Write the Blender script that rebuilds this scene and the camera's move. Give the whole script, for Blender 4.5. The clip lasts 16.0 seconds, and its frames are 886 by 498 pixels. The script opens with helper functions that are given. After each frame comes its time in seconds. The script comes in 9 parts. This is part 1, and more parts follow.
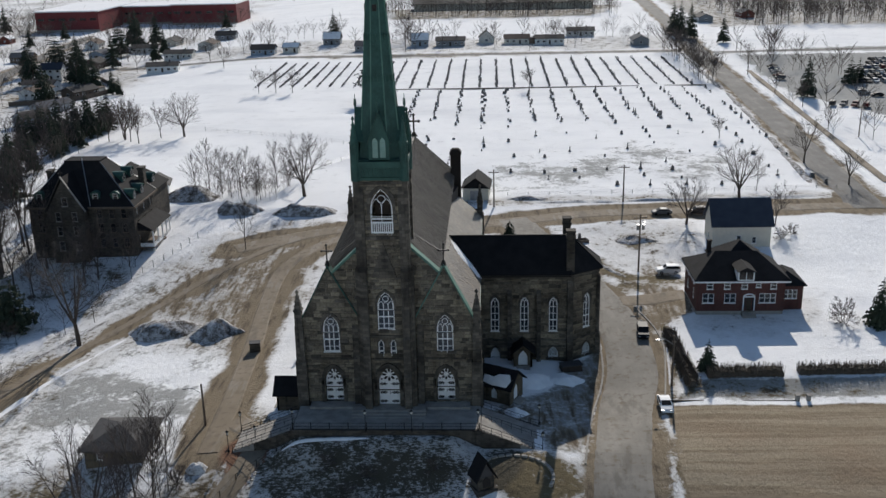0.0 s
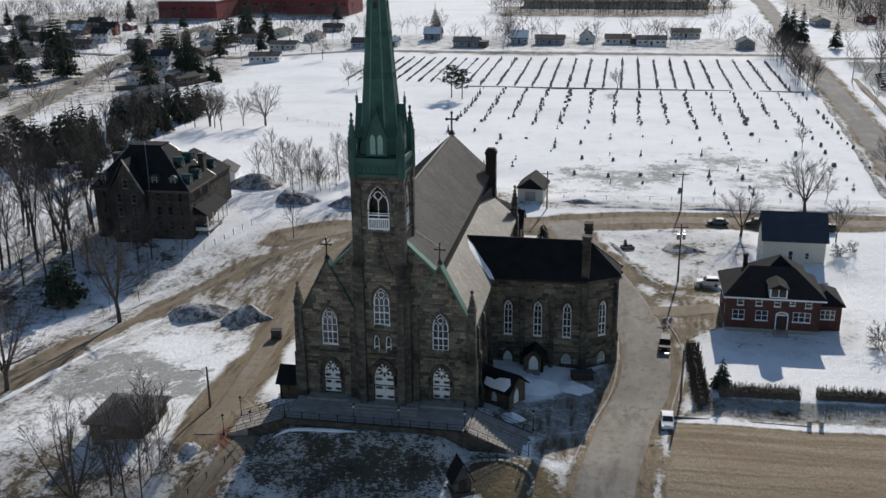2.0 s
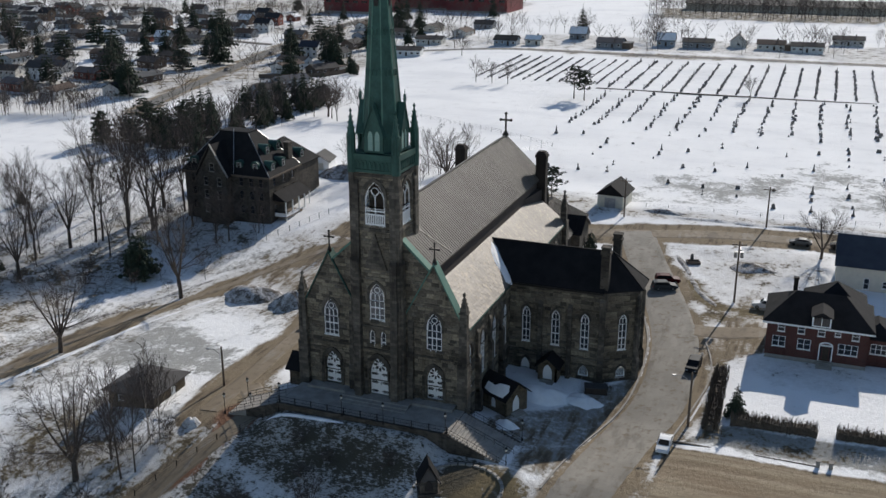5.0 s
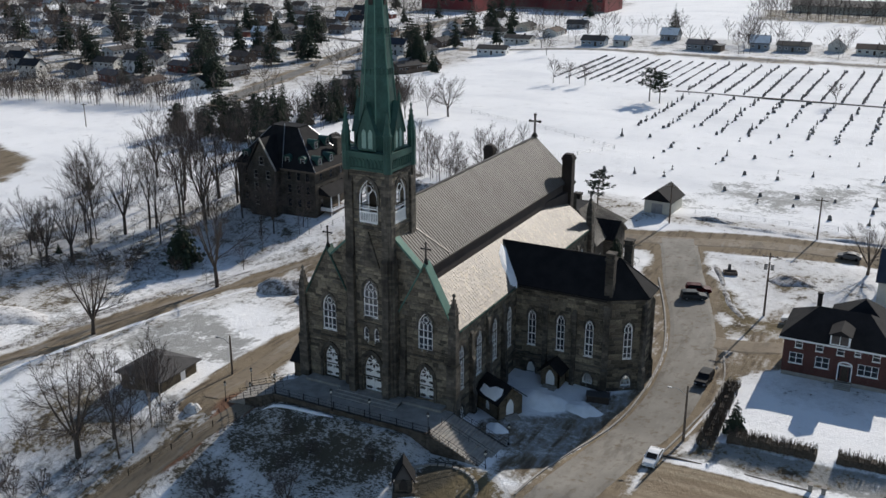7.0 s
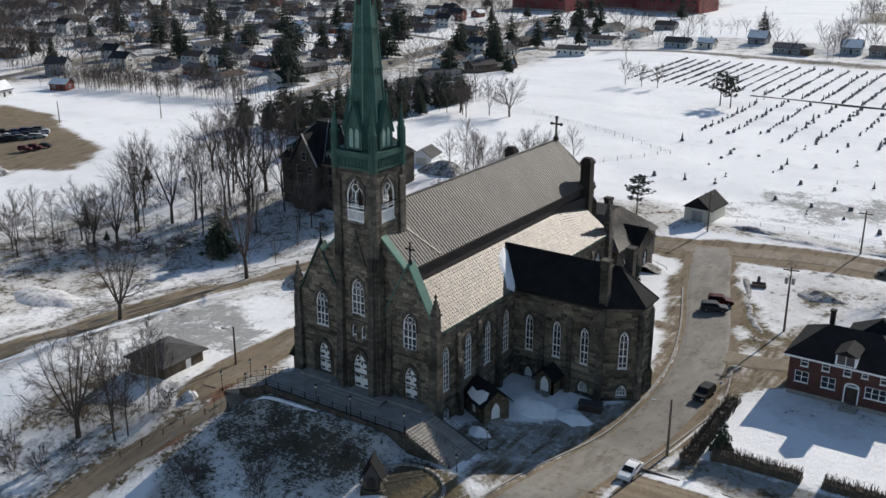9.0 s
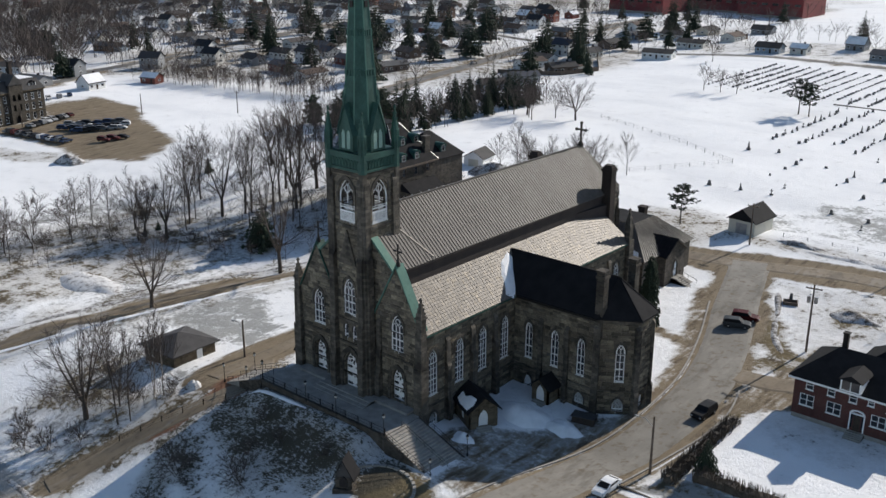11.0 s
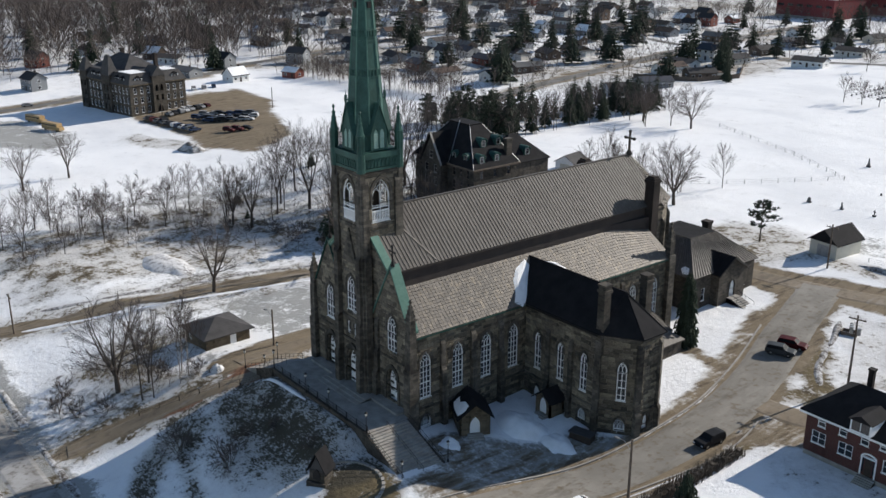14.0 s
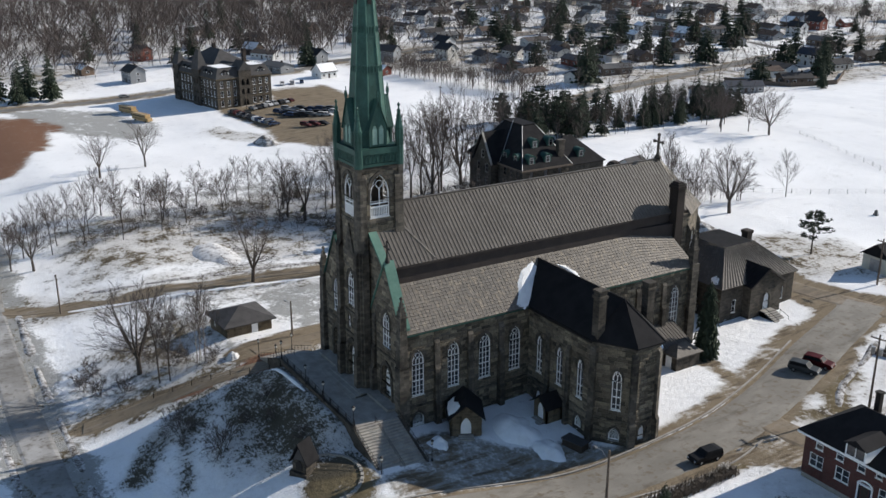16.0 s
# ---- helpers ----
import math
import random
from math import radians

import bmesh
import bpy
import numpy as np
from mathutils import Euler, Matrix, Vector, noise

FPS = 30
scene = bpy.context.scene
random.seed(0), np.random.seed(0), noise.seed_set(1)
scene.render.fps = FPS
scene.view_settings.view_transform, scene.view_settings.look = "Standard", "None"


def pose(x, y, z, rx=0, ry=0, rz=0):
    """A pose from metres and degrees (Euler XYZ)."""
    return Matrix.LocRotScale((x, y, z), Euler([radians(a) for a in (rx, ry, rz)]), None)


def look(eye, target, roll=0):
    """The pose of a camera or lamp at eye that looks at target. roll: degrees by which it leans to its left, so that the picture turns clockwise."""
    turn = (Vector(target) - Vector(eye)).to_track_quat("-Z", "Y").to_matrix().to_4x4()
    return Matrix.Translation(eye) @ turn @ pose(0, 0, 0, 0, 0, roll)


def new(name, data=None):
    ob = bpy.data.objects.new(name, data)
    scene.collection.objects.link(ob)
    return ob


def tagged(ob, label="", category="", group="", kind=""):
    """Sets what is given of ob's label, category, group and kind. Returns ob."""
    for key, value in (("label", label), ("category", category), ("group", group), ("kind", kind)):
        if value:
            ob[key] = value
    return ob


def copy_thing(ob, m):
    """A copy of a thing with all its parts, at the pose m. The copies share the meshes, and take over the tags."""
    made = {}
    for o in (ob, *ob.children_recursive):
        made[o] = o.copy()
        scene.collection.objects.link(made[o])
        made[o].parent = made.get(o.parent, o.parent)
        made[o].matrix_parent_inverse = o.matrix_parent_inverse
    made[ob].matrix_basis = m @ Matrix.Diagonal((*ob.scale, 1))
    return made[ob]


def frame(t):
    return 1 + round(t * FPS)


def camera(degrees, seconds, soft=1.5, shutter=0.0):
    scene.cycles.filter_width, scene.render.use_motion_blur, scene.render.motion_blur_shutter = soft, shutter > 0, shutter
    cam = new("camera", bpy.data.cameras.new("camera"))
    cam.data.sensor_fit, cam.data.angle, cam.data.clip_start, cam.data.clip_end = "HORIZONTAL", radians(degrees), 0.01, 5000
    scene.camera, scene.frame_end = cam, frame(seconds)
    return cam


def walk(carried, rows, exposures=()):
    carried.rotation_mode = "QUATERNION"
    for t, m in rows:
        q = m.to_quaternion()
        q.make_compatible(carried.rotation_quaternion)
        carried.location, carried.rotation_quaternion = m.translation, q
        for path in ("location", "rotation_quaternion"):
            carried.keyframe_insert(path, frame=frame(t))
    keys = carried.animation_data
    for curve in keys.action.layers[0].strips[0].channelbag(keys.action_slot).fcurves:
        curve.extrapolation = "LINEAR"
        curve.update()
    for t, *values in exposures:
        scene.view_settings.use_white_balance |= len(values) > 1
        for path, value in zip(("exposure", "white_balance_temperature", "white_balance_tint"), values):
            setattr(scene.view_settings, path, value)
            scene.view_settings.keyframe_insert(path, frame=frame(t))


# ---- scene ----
cam = camera(48.6, 16.0)
METRES, EYE, TILT, LEAN, TURN = 130.0, 70.86, 0.0, 0.0, 3.0
ROWS = [
    (0.0, 0.0, 0.0, 0.0, -0.43, -18.48, 1.29),
    (0.5, 0.0322, 0.0011, 0.0002, 1.41, -18.46, 1.2),
    (1.0, 0.0645, 0.0034, -0.0, 3.33, -18.51, 0.98),
    (1.5, 0.0965, 0.0067, 0.0004, 5.22, -18.57, 0.75),
    (2.0, 0.1279, 0.0106, 0.0008, 7.16, -18.59, 0.61),
    (2.5, 0.1587, 0.016, 0.0008, 9.07, -18.64, 0.56),
    (3.0, 0.1892, 0.0223, 0.0012, 10.91, -18.65, 0.49),
    (3.5, 0.2192, 0.0297, 0.0017, 12.77, -18.67, 0.41),
    (4.0, 0.2495, 0.0375, 0.0012, 14.61, -18.66, 0.3),
    (6.5, 0.3952, 0.0894, 0.0018, 23.13, -18.75, -0.06),
    (7.0, 0.4227, 0.102, 0.0024, 24.82, -18.76, 0.01),
    (7.5, 0.4502, 0.1156, 0.0023, 26.39, -18.77, 0.03),
    (8.0, 0.4774, 0.1301, 0.0035, 27.96, -18.8, 0.02),
    (8.5, 0.5045, 0.1458, 0.0042, 29.58, -18.82, -0.03),
    (9.0, 0.5311, 0.1619, 0.0048, 31.2, -18.86, -0.07),
    (11.5, 0.655, 0.2562, 0.0087, 39.62, -18.91, -0.21),
    (12.0, 0.678, 0.2773, 0.0081, 41.43, -18.91, -0.21),
    (12.5, 0.7007, 0.2992, 0.0089, 43.23, -18.88, -0.19),
    (13.0, 0.7225, 0.3217, 0.0097, 45.04, -18.89, -0.18),
    (13.5, 0.7439, 0.3449, 0.0102, 46.84, -18.92, -0.16),
    (14.0, 0.7644, 0.3688, 0.0104, 48.6, -18.93, -0.15),
    (14.5, 0.7839, 0.3933, 0.0101, 50.35, -18.94, -0.13),
    (15.0, 0.8028, 0.4183, 0.009, 52.11, -18.97, -0.12),
    (15.5, 0.8205, 0.4441, 0.0083, 53.85, -18.96, -0.12),
    (16.0, 0.8378, 0.4699, 0.0074, 55.6, -18.94, -0.14),
]
walk(cam, [(t, pose(0, 0, EYE, TILT, LEAN, TURN) @ pose(METRES * x, METRES * y, METRES * z, 90 + pitch, roll, yaw)) for t, x, y, z, yaw, pitch, roll in ROWS], exposures=[(0.0, -0.06), (8.0, 0.07), (16.0, 0.26)])

# ---- sun, sky ----
SUN_EL, SUN_AZ = 29.0, 8.5  # degrees above the horizon; from +y towards +x
SUN_DIR = Vector((math.sin(radians(SUN_AZ)) * math.cos(radians(SUN_EL)), math.cos(radians(SUN_AZ)) * math.cos(radians(SUN_EL)), math.sin(radians(SUN_EL))))
world = bpy.data.worlds.new("sky")
scene.world = world
world.use_nodes = True
wn = world.node_tree.nodes
sky = wn.new("ShaderNodeTexSky")
sky.sky_type, sky.sun_disc = "NISHITA", False
sky.sun_elevation, sky.sun_rotation = radians(SUN_EL), radians(SUN_AZ)
sky.air_density, sky.dust_density, sky.ozone_density = 1.0, 0.25, 2.2
wn["Background"].inputs["Strength"].default_value = 0.1
world.node_tree.links.new(sky.outputs["Color"], wn["Background"].inputs["Color"])
sun = new("sun", bpy.data.lights.new("sun", "SUN"))
sun.data.energy, sun.data.angle, sun.data.color = 4.6, radians(0.55), (1.0, 0.945, 0.87)
sun.matrix_world = look(SUN_DIR * 400, (0, 0, 0))


# ---- materials ----
class Mat:
    """A small wrapper round a node material."""

    def __init__(self, name, colour=(0.5, 0.5, 0.5), rough=0.8, metal=0.0, spec=0.4):
        self.m = bpy.data.materials.new(name)
        self.m.use_nodes = True
        self.t = self.m.node_tree
        self.b = self.t.nodes["Principled BSDF"]
        self.b.inputs["Base Color"].default_value = (*colour, 1)
        self.b.inputs["Roughness"].default_value = rough
        self.b.inputs["Metallic"].default_value = metal
        self.b.inputs["Specular IOR Level"].default_value = spec

    def n(self, kind, **kw):
        nd = self.t.nodes.new("ShaderNode" + kind)
        for k, v in kw.items():
            nd.inputs[k.replace("_", " ")].default_value = v
        return nd

    def l(self, a, b):
        self.t.links.new(a, b)

    def coord(self, scale=(1, 1, 1), src="Object"):
        tc, mp = self.n("TexCoord"), self.n("Mapping")
        mp.inputs["Scale"].default_value = scale
        self.l(tc.outputs[src], mp.inputs["Vector"])
        return mp.outputs["Vector"]

    def noise(self, vec, scale, detail=4.0, rough=0.6):
        nd = self.n("TexNoise", Scale=scale, Detail=detail, Roughness=rough)
        self.l(vec, nd.inputs["Vector"])
        return nd.outputs["Fac"]

    def ramp(self, fac, stops):
        nd = self.n("ValToRGB")
        el = nd.color_ramp.elements
        while len(el) < len(stops):
            el.new(0.5)
        for e, (p, c) in zip(el, stops):
            e.position, e.color = p, (*c, 1) if len(c) == 3 else c
        self.l(fac, nd.inputs["Fac"])
        return nd.outputs["Color"]

    def mix(self, fac, a, b, mode="MIX"):
        nd = self.t.nodes.new("ShaderNodeMix")
        nd.data_type, nd.blend_type = "RGBA", mode
        for sock, v in ((nd.inputs["Factor"], fac), (nd.inputs[6], a), (nd.inputs[7], b)):
            if hasattr(v, "is_linked"):
                self.l(v, sock)
            elif isinstance(v, tuple):
                sock.default_value = (*v, 1)
            else:
                sock.default_value = v
        return nd.outputs[2]

    def math(self, op, a, b=0.0, c=0.0, clamp=False):
        nd = self.t.nodes.new("ShaderNodeMath")
        nd.operation, nd.use_clamp = op, clamp
        for i, v in enumerate((a, b, c)):
            if hasattr(v, "is_linked"):
                self.l(v, nd.inputs[i])
            else:
                nd.inputs[i].default_value = v
        return nd.outputs[0]

    def smooth(self, v, lo, hi):
        nd = self.t.nodes.new("ShaderNodeMapRange")
        nd.interpolation_type = "SMOOTHSTEP"
        self.l(v, nd.inputs["Value"])
        nd.inputs["From Min"].default_value, nd.inputs["From Max"].default_value = lo, hi
        return nd.outputs["Result"]

    def bump(self, h, strength=0.3, dist=0.05):
        nd = self.n("Bump", Strength=strength, Distance=dist)
        self.l(h, nd.inputs["Height"])
        self.l(nd.outputs["Normal"], self.b.inputs["Normal"])

    def colour(self, c):
        self.l(c, self.b.inputs["Base Color"])
        return self

    def random(self):
        return self.n("ObjectInfo").outputs["Random"]


def wall_vec(m, su, sv):
    """(x + y, z) of the object's own space, for courses on upright walls."""
    tc, sep, com = m.n("TexCoord"), m.n("SeparateXYZ"), m.n("CombineXYZ")
    m.l(tc.outputs["Object"], sep.inputs[0])
    m.l(m.math("MULTIPLY", m.math("ADD", sep.outputs["X"], sep.outputs["Y"]), su), com.inputs["X"])
    m.l(m.math("MULTIPLY", sep.outputs["Z"], sv), com.inputs["Y"])
    return com.outputs[0], tc.outputs["Object"]


def masonry(name, c1, c2, mortar, w, h, stain, bumpy=0.5, msize=0.02):
    m = Mat(name, rough=0.9, spec=0.25)
    uv, ob = wall_vec(m, 1, 1)
    br = m.n("TexBrick", Scale=1.0)
    br.inputs["Brick Width"].default_value, br.inputs["Row Height"].default_value = w, h
    br.inputs["Mortar Size"].default_value, br.inputs["Bias"].default_value = msize, -0.1
    br.inputs["Color1"].default_value, br.inputs["Color2"].default_value, br.inputs["Mortar"].default_value = (*c1, 1), (*c2, 1), (*mortar, 1)
    m.l(uv, br.inputs["Vector"])
    big = m.noise(ob, 0.22, 5)
    fine = m.noise(ob, 4.5, 5, 0.7)
    streak = m.noise(m.coord((1.1, 1.1, 0.12)), 1.0, 4)
    col = m.mix(m.smooth(big, 0.35, 0.75), br.outputs["Color"], stain, "MULTIPLY")
    col = m.mix(m.smooth(streak, 0.5, 0.8), col, stain, "MULTIPLY")
    col = m.mix(m.math("MULTIPLY", fine, 0.6), col, (0.5, 0.47, 0.42), "MULTIPLY")
    m.colour(col)
    h1 = m.math("ADD", m.math("MULTIPLY", br.outputs["Fac"], -1.0), m.math("MULTIPLY", fine, 0.8))
    m.bump(h1, bumpy, 0.06)
    return m.m


def grainy(name, c1, c2, scale=1.5, rough=0.85, metal=0.0, fine=12.0, bumpy=0.2, spec=0.3):
    m = Mat(name, rough=rough, metal=metal, spec=spec)
    ob = m.coord()
    a, b = m.noise(ob, scale, 5), m.noise(ob, fine, 4, 0.7)
    m.colour(m.mix(m.smooth(m.math("ADD", m.math("MULTIPLY", a, 0.65), m.math("MULTIPLY", b, 0.35)), 0.32, 0.68), c1, c2))
    m.bump(b, bumpy, 0.03)
    return m.m


STONE = masonry("sandstone", (0.30, 0.258, 0.198), (0.082, 0.073, 0.063), (0.13, 0.118, 0.10), 0.85, 0.38, (0.34, 0.33, 0.315), 1.0)


def block_stone():
    """Rough-faced sandstone, each block of its own tone."""
    m = Mat("rock_faced_sandstone", rough=0.92, spec=0.22)
    ob = m.coord()
    r = m.math("FRACT", m.math("ADD", m.random(), m.n("NewGeometry").outputs["Random Per Island"]))
    base = m.ramp(r, [(0.0, (0.085, 0.076, 0.063)), (0.25, (0.145, 0.127, 0.099)), (0.5, (0.215, 0.185, 0.142)), (0.72, (0.275, 0.238, 0.178)), (0.88, (0.36, 0.31, 0.225)), (1.0, (0.135, 0.125, 0.11))])
    big, fine = m.noise(ob, 0.2, 5), m.noise(ob, 3.5, 6, 0.72)
    soot = m.noise(m.coord((0.9, 0.9, 0.16)), 1.0, 4)
    c = m.mix(m.smooth(big, 0.4, 0.72), base, (0.5, 0.48, 0.46), "MULTIPLY")
    c = m.mix(m.math("MULTIPLY", m.smooth(soot, 0.54, 0.76), 0.7), c, (0.4, 0.39, 0.38), "MULTIPLY")
    m.colour(m.mix(m.smooth(fine, 0.3, 0.75), c, (0.45, 0.43, 0.4), "MULTIPLY"))
    m.bump(fine, 1.0, 0.08)
    return m.m


STONE_BLOCK = block_stone()
STONE_TRIM = masonry("dressed_sandstone", (0.19, 0.168, 0.137), (0.075, 0.068, 0.06), (0.10, 0.09, 0.078), 0.9, 0.45, (0.27, 0.265, 0.26), 0.6)
STONE_DARK = masonry("dark_ashlar", (0.13, 0.112, 0.09), (0.06, 0.053, 0.047), (0.11, 0.10, 0.09), 0.7, 0.33, (0.45, 0.44, 0.42))
STONE_TAN = masonry("tan_ashlar", (0.20, 0.16, 0.11), (0.10, 0.082, 0.06), (0.2, 0.17, 0.13), 0.8, 0.4, (0.5, 0.48, 0.44))
BRICK_RED = masonry("red_brick", (0.135, 0.05, 0.043), (0.095, 0.037, 0.034), (0.11, 0.075, 0.066), 0.23, 0.075, (0.72, 0.68, 0.66), 0.25, 0.01)
FACTORY_RED = grainy("red_metal_cladding", (0.19, 0.035, 0.034), (0.15, 0.028, 0.028), 0.05, 0.6, fine=1.0)
COPPER = grainy("green_copper", (0.036, 0.098, 0.08), (0.017, 0.05, 0.042), 0.5, 0.6, metal=0.15, fine=3.0, bumpy=0.12)
LOUVRE = grainy("bleached_copper", (0.30, 0.42, 0.36), (0.20, 0.31, 0.26), 0.8, 0.8, fine=4.0, bumpy=0.1)
COPPER_PALE = grainy("pale_green_copper", (0.11, 0.21, 0.165), (0.07, 0.15, 0.12), 0.6, 0.75, metal=0.1, fine=3.0, bumpy=0.12)
WHITE = grainy("white_paint", (0.84, 0.84, 0.83), (0.76, 0.76, 0.75), 2.0, 0.55, fine=14.0, bumpy=0.05)
OFFWHITE = grainy("cream_siding", (0.62, 0.58, 0.48), (0.53, 0.5, 0.42), 1.0, 0.7, fine=9.0, bumpy=0.05)
CONCRETE = grainy("old_concrete", (0.36, 0.34, 0.30), (0.23, 0.21, 0.19), 0.7, 0.92, fine=8.0)
IRON = grainy("black_iron", (0.02, 0.02, 0.02), (0.035, 0.03, 0.028), 3.0, 0.5, metal=0.6, fine=20.0)
SHINGLE = grainy("black_shingles", (0.022, 0.021, 0.022), (0.012, 0.012, 0.013), 0.5, 0.85, fine=9.0, bumpy=0.4, spec=0.1)
SHINGLE_GREY = grainy("grey_shingles", (0.075, 0.07, 0.068), (0.045, 0.043, 0.042), 0.5, 0.85, fine=9.0, bumpy=0.4)
SHINGLE_BLUE = grainy("blue_grey_shingles", (0.045, 0.055, 0.075), (0.03, 0.038, 0.055), 0.5, 0.8, fine=9.0, bumpy=0.4)
BRICK_DARK = masonry("dark_brick", (0.06, 0.045, 0.038), (0.04, 0.031, 0.028), (0.055, 0.05, 0.045), 0.25, 0.09, (0.5, 0.5, 0.5), 0.3, 0.01)
BARK = grainy("grey_brown_bark", (0.105, 0.085, 0.07), (0.055, 0.044, 0.036), 2.5, 0.95, fine=22.0, bumpy=0.5)
TWIG = grainy("brown_twigs", (0.125, 0.102, 0.09), (0.07, 0.057, 0.05), 1.0, 0.95, fine=9.0)
BIRCH = grainy("pale_birch_bark", (0.48, 0.43, 0.38), (0.22, 0.18, 0.15), 2.5, 0.9, fine=15.0)
NEEDLES = grainy("dark_conifer_needles", (0.042, 0.055, 0.032), (0.018, 0.027, 0.016), 0.8, 0.9, fine=6.0)
WOODPOLE = grainy("weathered_pole_wood", (0.17, 0.13, 0.10), (0.10, 0.078, 0.06), 1.5, 0.9, fine=12.0)
GRANITE = grainy("grey_granite", (0.16, 0.155, 0.15), (0.06, 0.058, 0.056), 0.4, 0.6, fine=9.0)
RUBBER = grainy("tyre_rubber", (0.012, 0.012, 0.012), (0.02, 0.02, 0.02), 6.0, 0.9)
STEEL = grainy("dull_steel", (0.42, 0.42, 0.42), (0.3, 0.3, 0.3), 2.0, 0.45, metal=0.8)
DIRT = grainy("dark_gravel_soil", (0.07, 0.055, 0.042), (0.035, 0.028, 0.022), 0.9, 0.97, fine=6.0, bumpy=0.8)
CAR_GLASS = grainy("tinted_car_glass", (0.012, 0.013, 0.015), (0.02, 0.02, 0.022), 1.0, 0.55, bumpy=0.0, spec=0.08)
HEDGE = grainy("dry_hedge_twigs", (0.15, 0.122, 0.095), (0.062, 0.05, 0.04), 2.2, 0.95, fine=9.0, bumpy=0.9)
DOORWOOD = grainy("dark_stained_wood", (0.06, 0.042, 0.03), (0.035, 0.026, 0.02), 2.0, 0.7, fine=12.0)


def glass():
    m = Mat("dark_window_glass", (0.012, 0.014, 0.018), 0.08, 0.0, 0.6)
    v = m.noise(m.coord(), 1.3, 2)
    m.l(m.math("MULTIPLY_ADD", v, 0.22, 0.03), m.b.inputs["Roughness"])
    m.bump(v, 0.08, 0.02)
    return m.m


GLASS = glass()
STAINED = grainy("leaded_church_glass", (0.05, 0.055, 0.065), (0.018, 0.02, 0.026), 1.6, 0.12, fine=5.0, bumpy=0.15, spec=0.7)
LAMPGLASS = grainy("frosted_lamp_glass", (0.6, 0.58, 0.52), (0.5, 0.48, 0.43), 4.0, 0.35)


def seam_metal(name, dark, mid, pale, rough, metal):
    """Weathered standing-seam sheet."""
    m = Mat(name, rough=0.45, metal=metal, spec=0.22)
    ob = m.coord()
    big, fine = m.noise(ob, 0.16, 5), m.noise(ob, 2.4, 5, 0.7)
    streak = m.noise(m.coord((2.2, 2.2, 0.25)), 1.0, 4)
    panel = m.noise(m.coord((0.5, 1.6, 0.5)), 1.0, 2)
    c = m.mix(m.smooth(big, 0.3, 0.7), mid, dark)
    c = m.mix(m.smooth(m.math("ADD", m.math("MULTIPLY", streak, 0.6), m.math("MULTIPLY", panel, 0.4)), 0.5, 0.64), c, pale)
    c = m.mix(m.math("MULTIPLY", fine, 0.45), c, (0.06, 0.05, 0.045))
    isl = m.n("NewGeometry").outputs["Random Per Island"]
    c = m.mix(m.math("MULTIPLY", isl, 0.4), c, (0.62, 0.6, 0.58), "MULTIPLY")
    m.colour(c)
    m.l(m.math("MULTIPLY_ADD", streak, 0.14, rough), m.b.inputs["Roughness"])
    m.bump(fine, 0.1, 0.02)
    return m.m


ROOF = seam_metal("weathered_roof_sheet", (0.105, 0.092, 0.08), (0.15, 0.132, 0.112), (0.19, 0.17, 0.148), 0.52, 0.05)
ROOF_PALE = seam_metal("pale_roof_sheet", (0.15, 0.138, 0.122), (0.2, 0.18, 0.155), (0.29, 0.25, 0.195), 0.47, 0.22)
SLATE_WALL = grainy("brown_slate_cladding", (0.055, 0.043, 0.038), (0.035, 0.028, 0.026), 0.4, 0.8, fine=5.0, bumpy=0.3)


def snow_mat():
    m = Mat("old_snow", rough=0.95, spec=0.1)
    ob = m.coord()
    a, b = m.noise(ob, 0.5, 5), m.noise(ob, 6.0, 5, 0.7)
    m.colour(m.mix(m.smooth(a, 0.35, 0.75), (0.90, 0.895, 0.885), (0.76, 0.755, 0.745)))
    m.bump(m.math("ADD", a, m.math("MULTIPLY", b, 0.3)), 0.35, 0.12)
    return m.m


SNOW = snow_mat()


def asphalt(name, base, dry, grit):
    m = Mat(name, rough=0.9, spec=0.3)
    ob = m.coord()
    a, b, c = m.noise(ob, 0.11, 5), m.noise(ob, 0.9, 5), m.noise(ob, 9.0, 4, 0.7)
    col = m.mix(m.smooth(a, 0.38, 0.68), base, dry)
    col = m.mix(m.smooth(b, 0.5, 0.72), col, grit)
    w = m.noise(m.coord((0.35, 0.10, 0.3)), 1.0, 6, 0.65)
    col = m.mix(m.math("MULTIPLY", m.smooth(w, 0.52, 0.66), 0.5), col, (0.10, 0.085, 0.066))
    col = m.mix(m.math("MULTIPLY", m.smooth(w, 0.46, 0.36), 0.35), col, (0.36, 0.335, 0.29))
    col = m.mix(m.math("MULTIPLY", c, 0.35), col, (0.06, 0.055, 0.05))
    m.colour(col)
    m.bump(m.math("ADD", m.math("MULTIPLY", b, 0.5), c), 0.35, 0.03)
    return m.m


ASPHALT = asphalt("salt_grey_asphalt", (0.15, 0.143, 0.132), (0.205, 0.196, 0.182), (0.165, 0.148, 0.122))
SANDED = asphalt("sanded_asphalt", (0.225, 0.205, 0.172), (0.30, 0.276, 0.235), (0.175, 0.14, 0.1))
ICY = asphalt("icy_asphalt", (0.25, 0.24, 0.222), (0.44, 0.43, 0.415), (0.16, 0.142, 0.12))
SANDROAD = asphalt("sanded_dirt_road", (0.22, 0.172, 0.115), (0.28, 0.225, 0.16), (0.15, 0.116, 0.08))


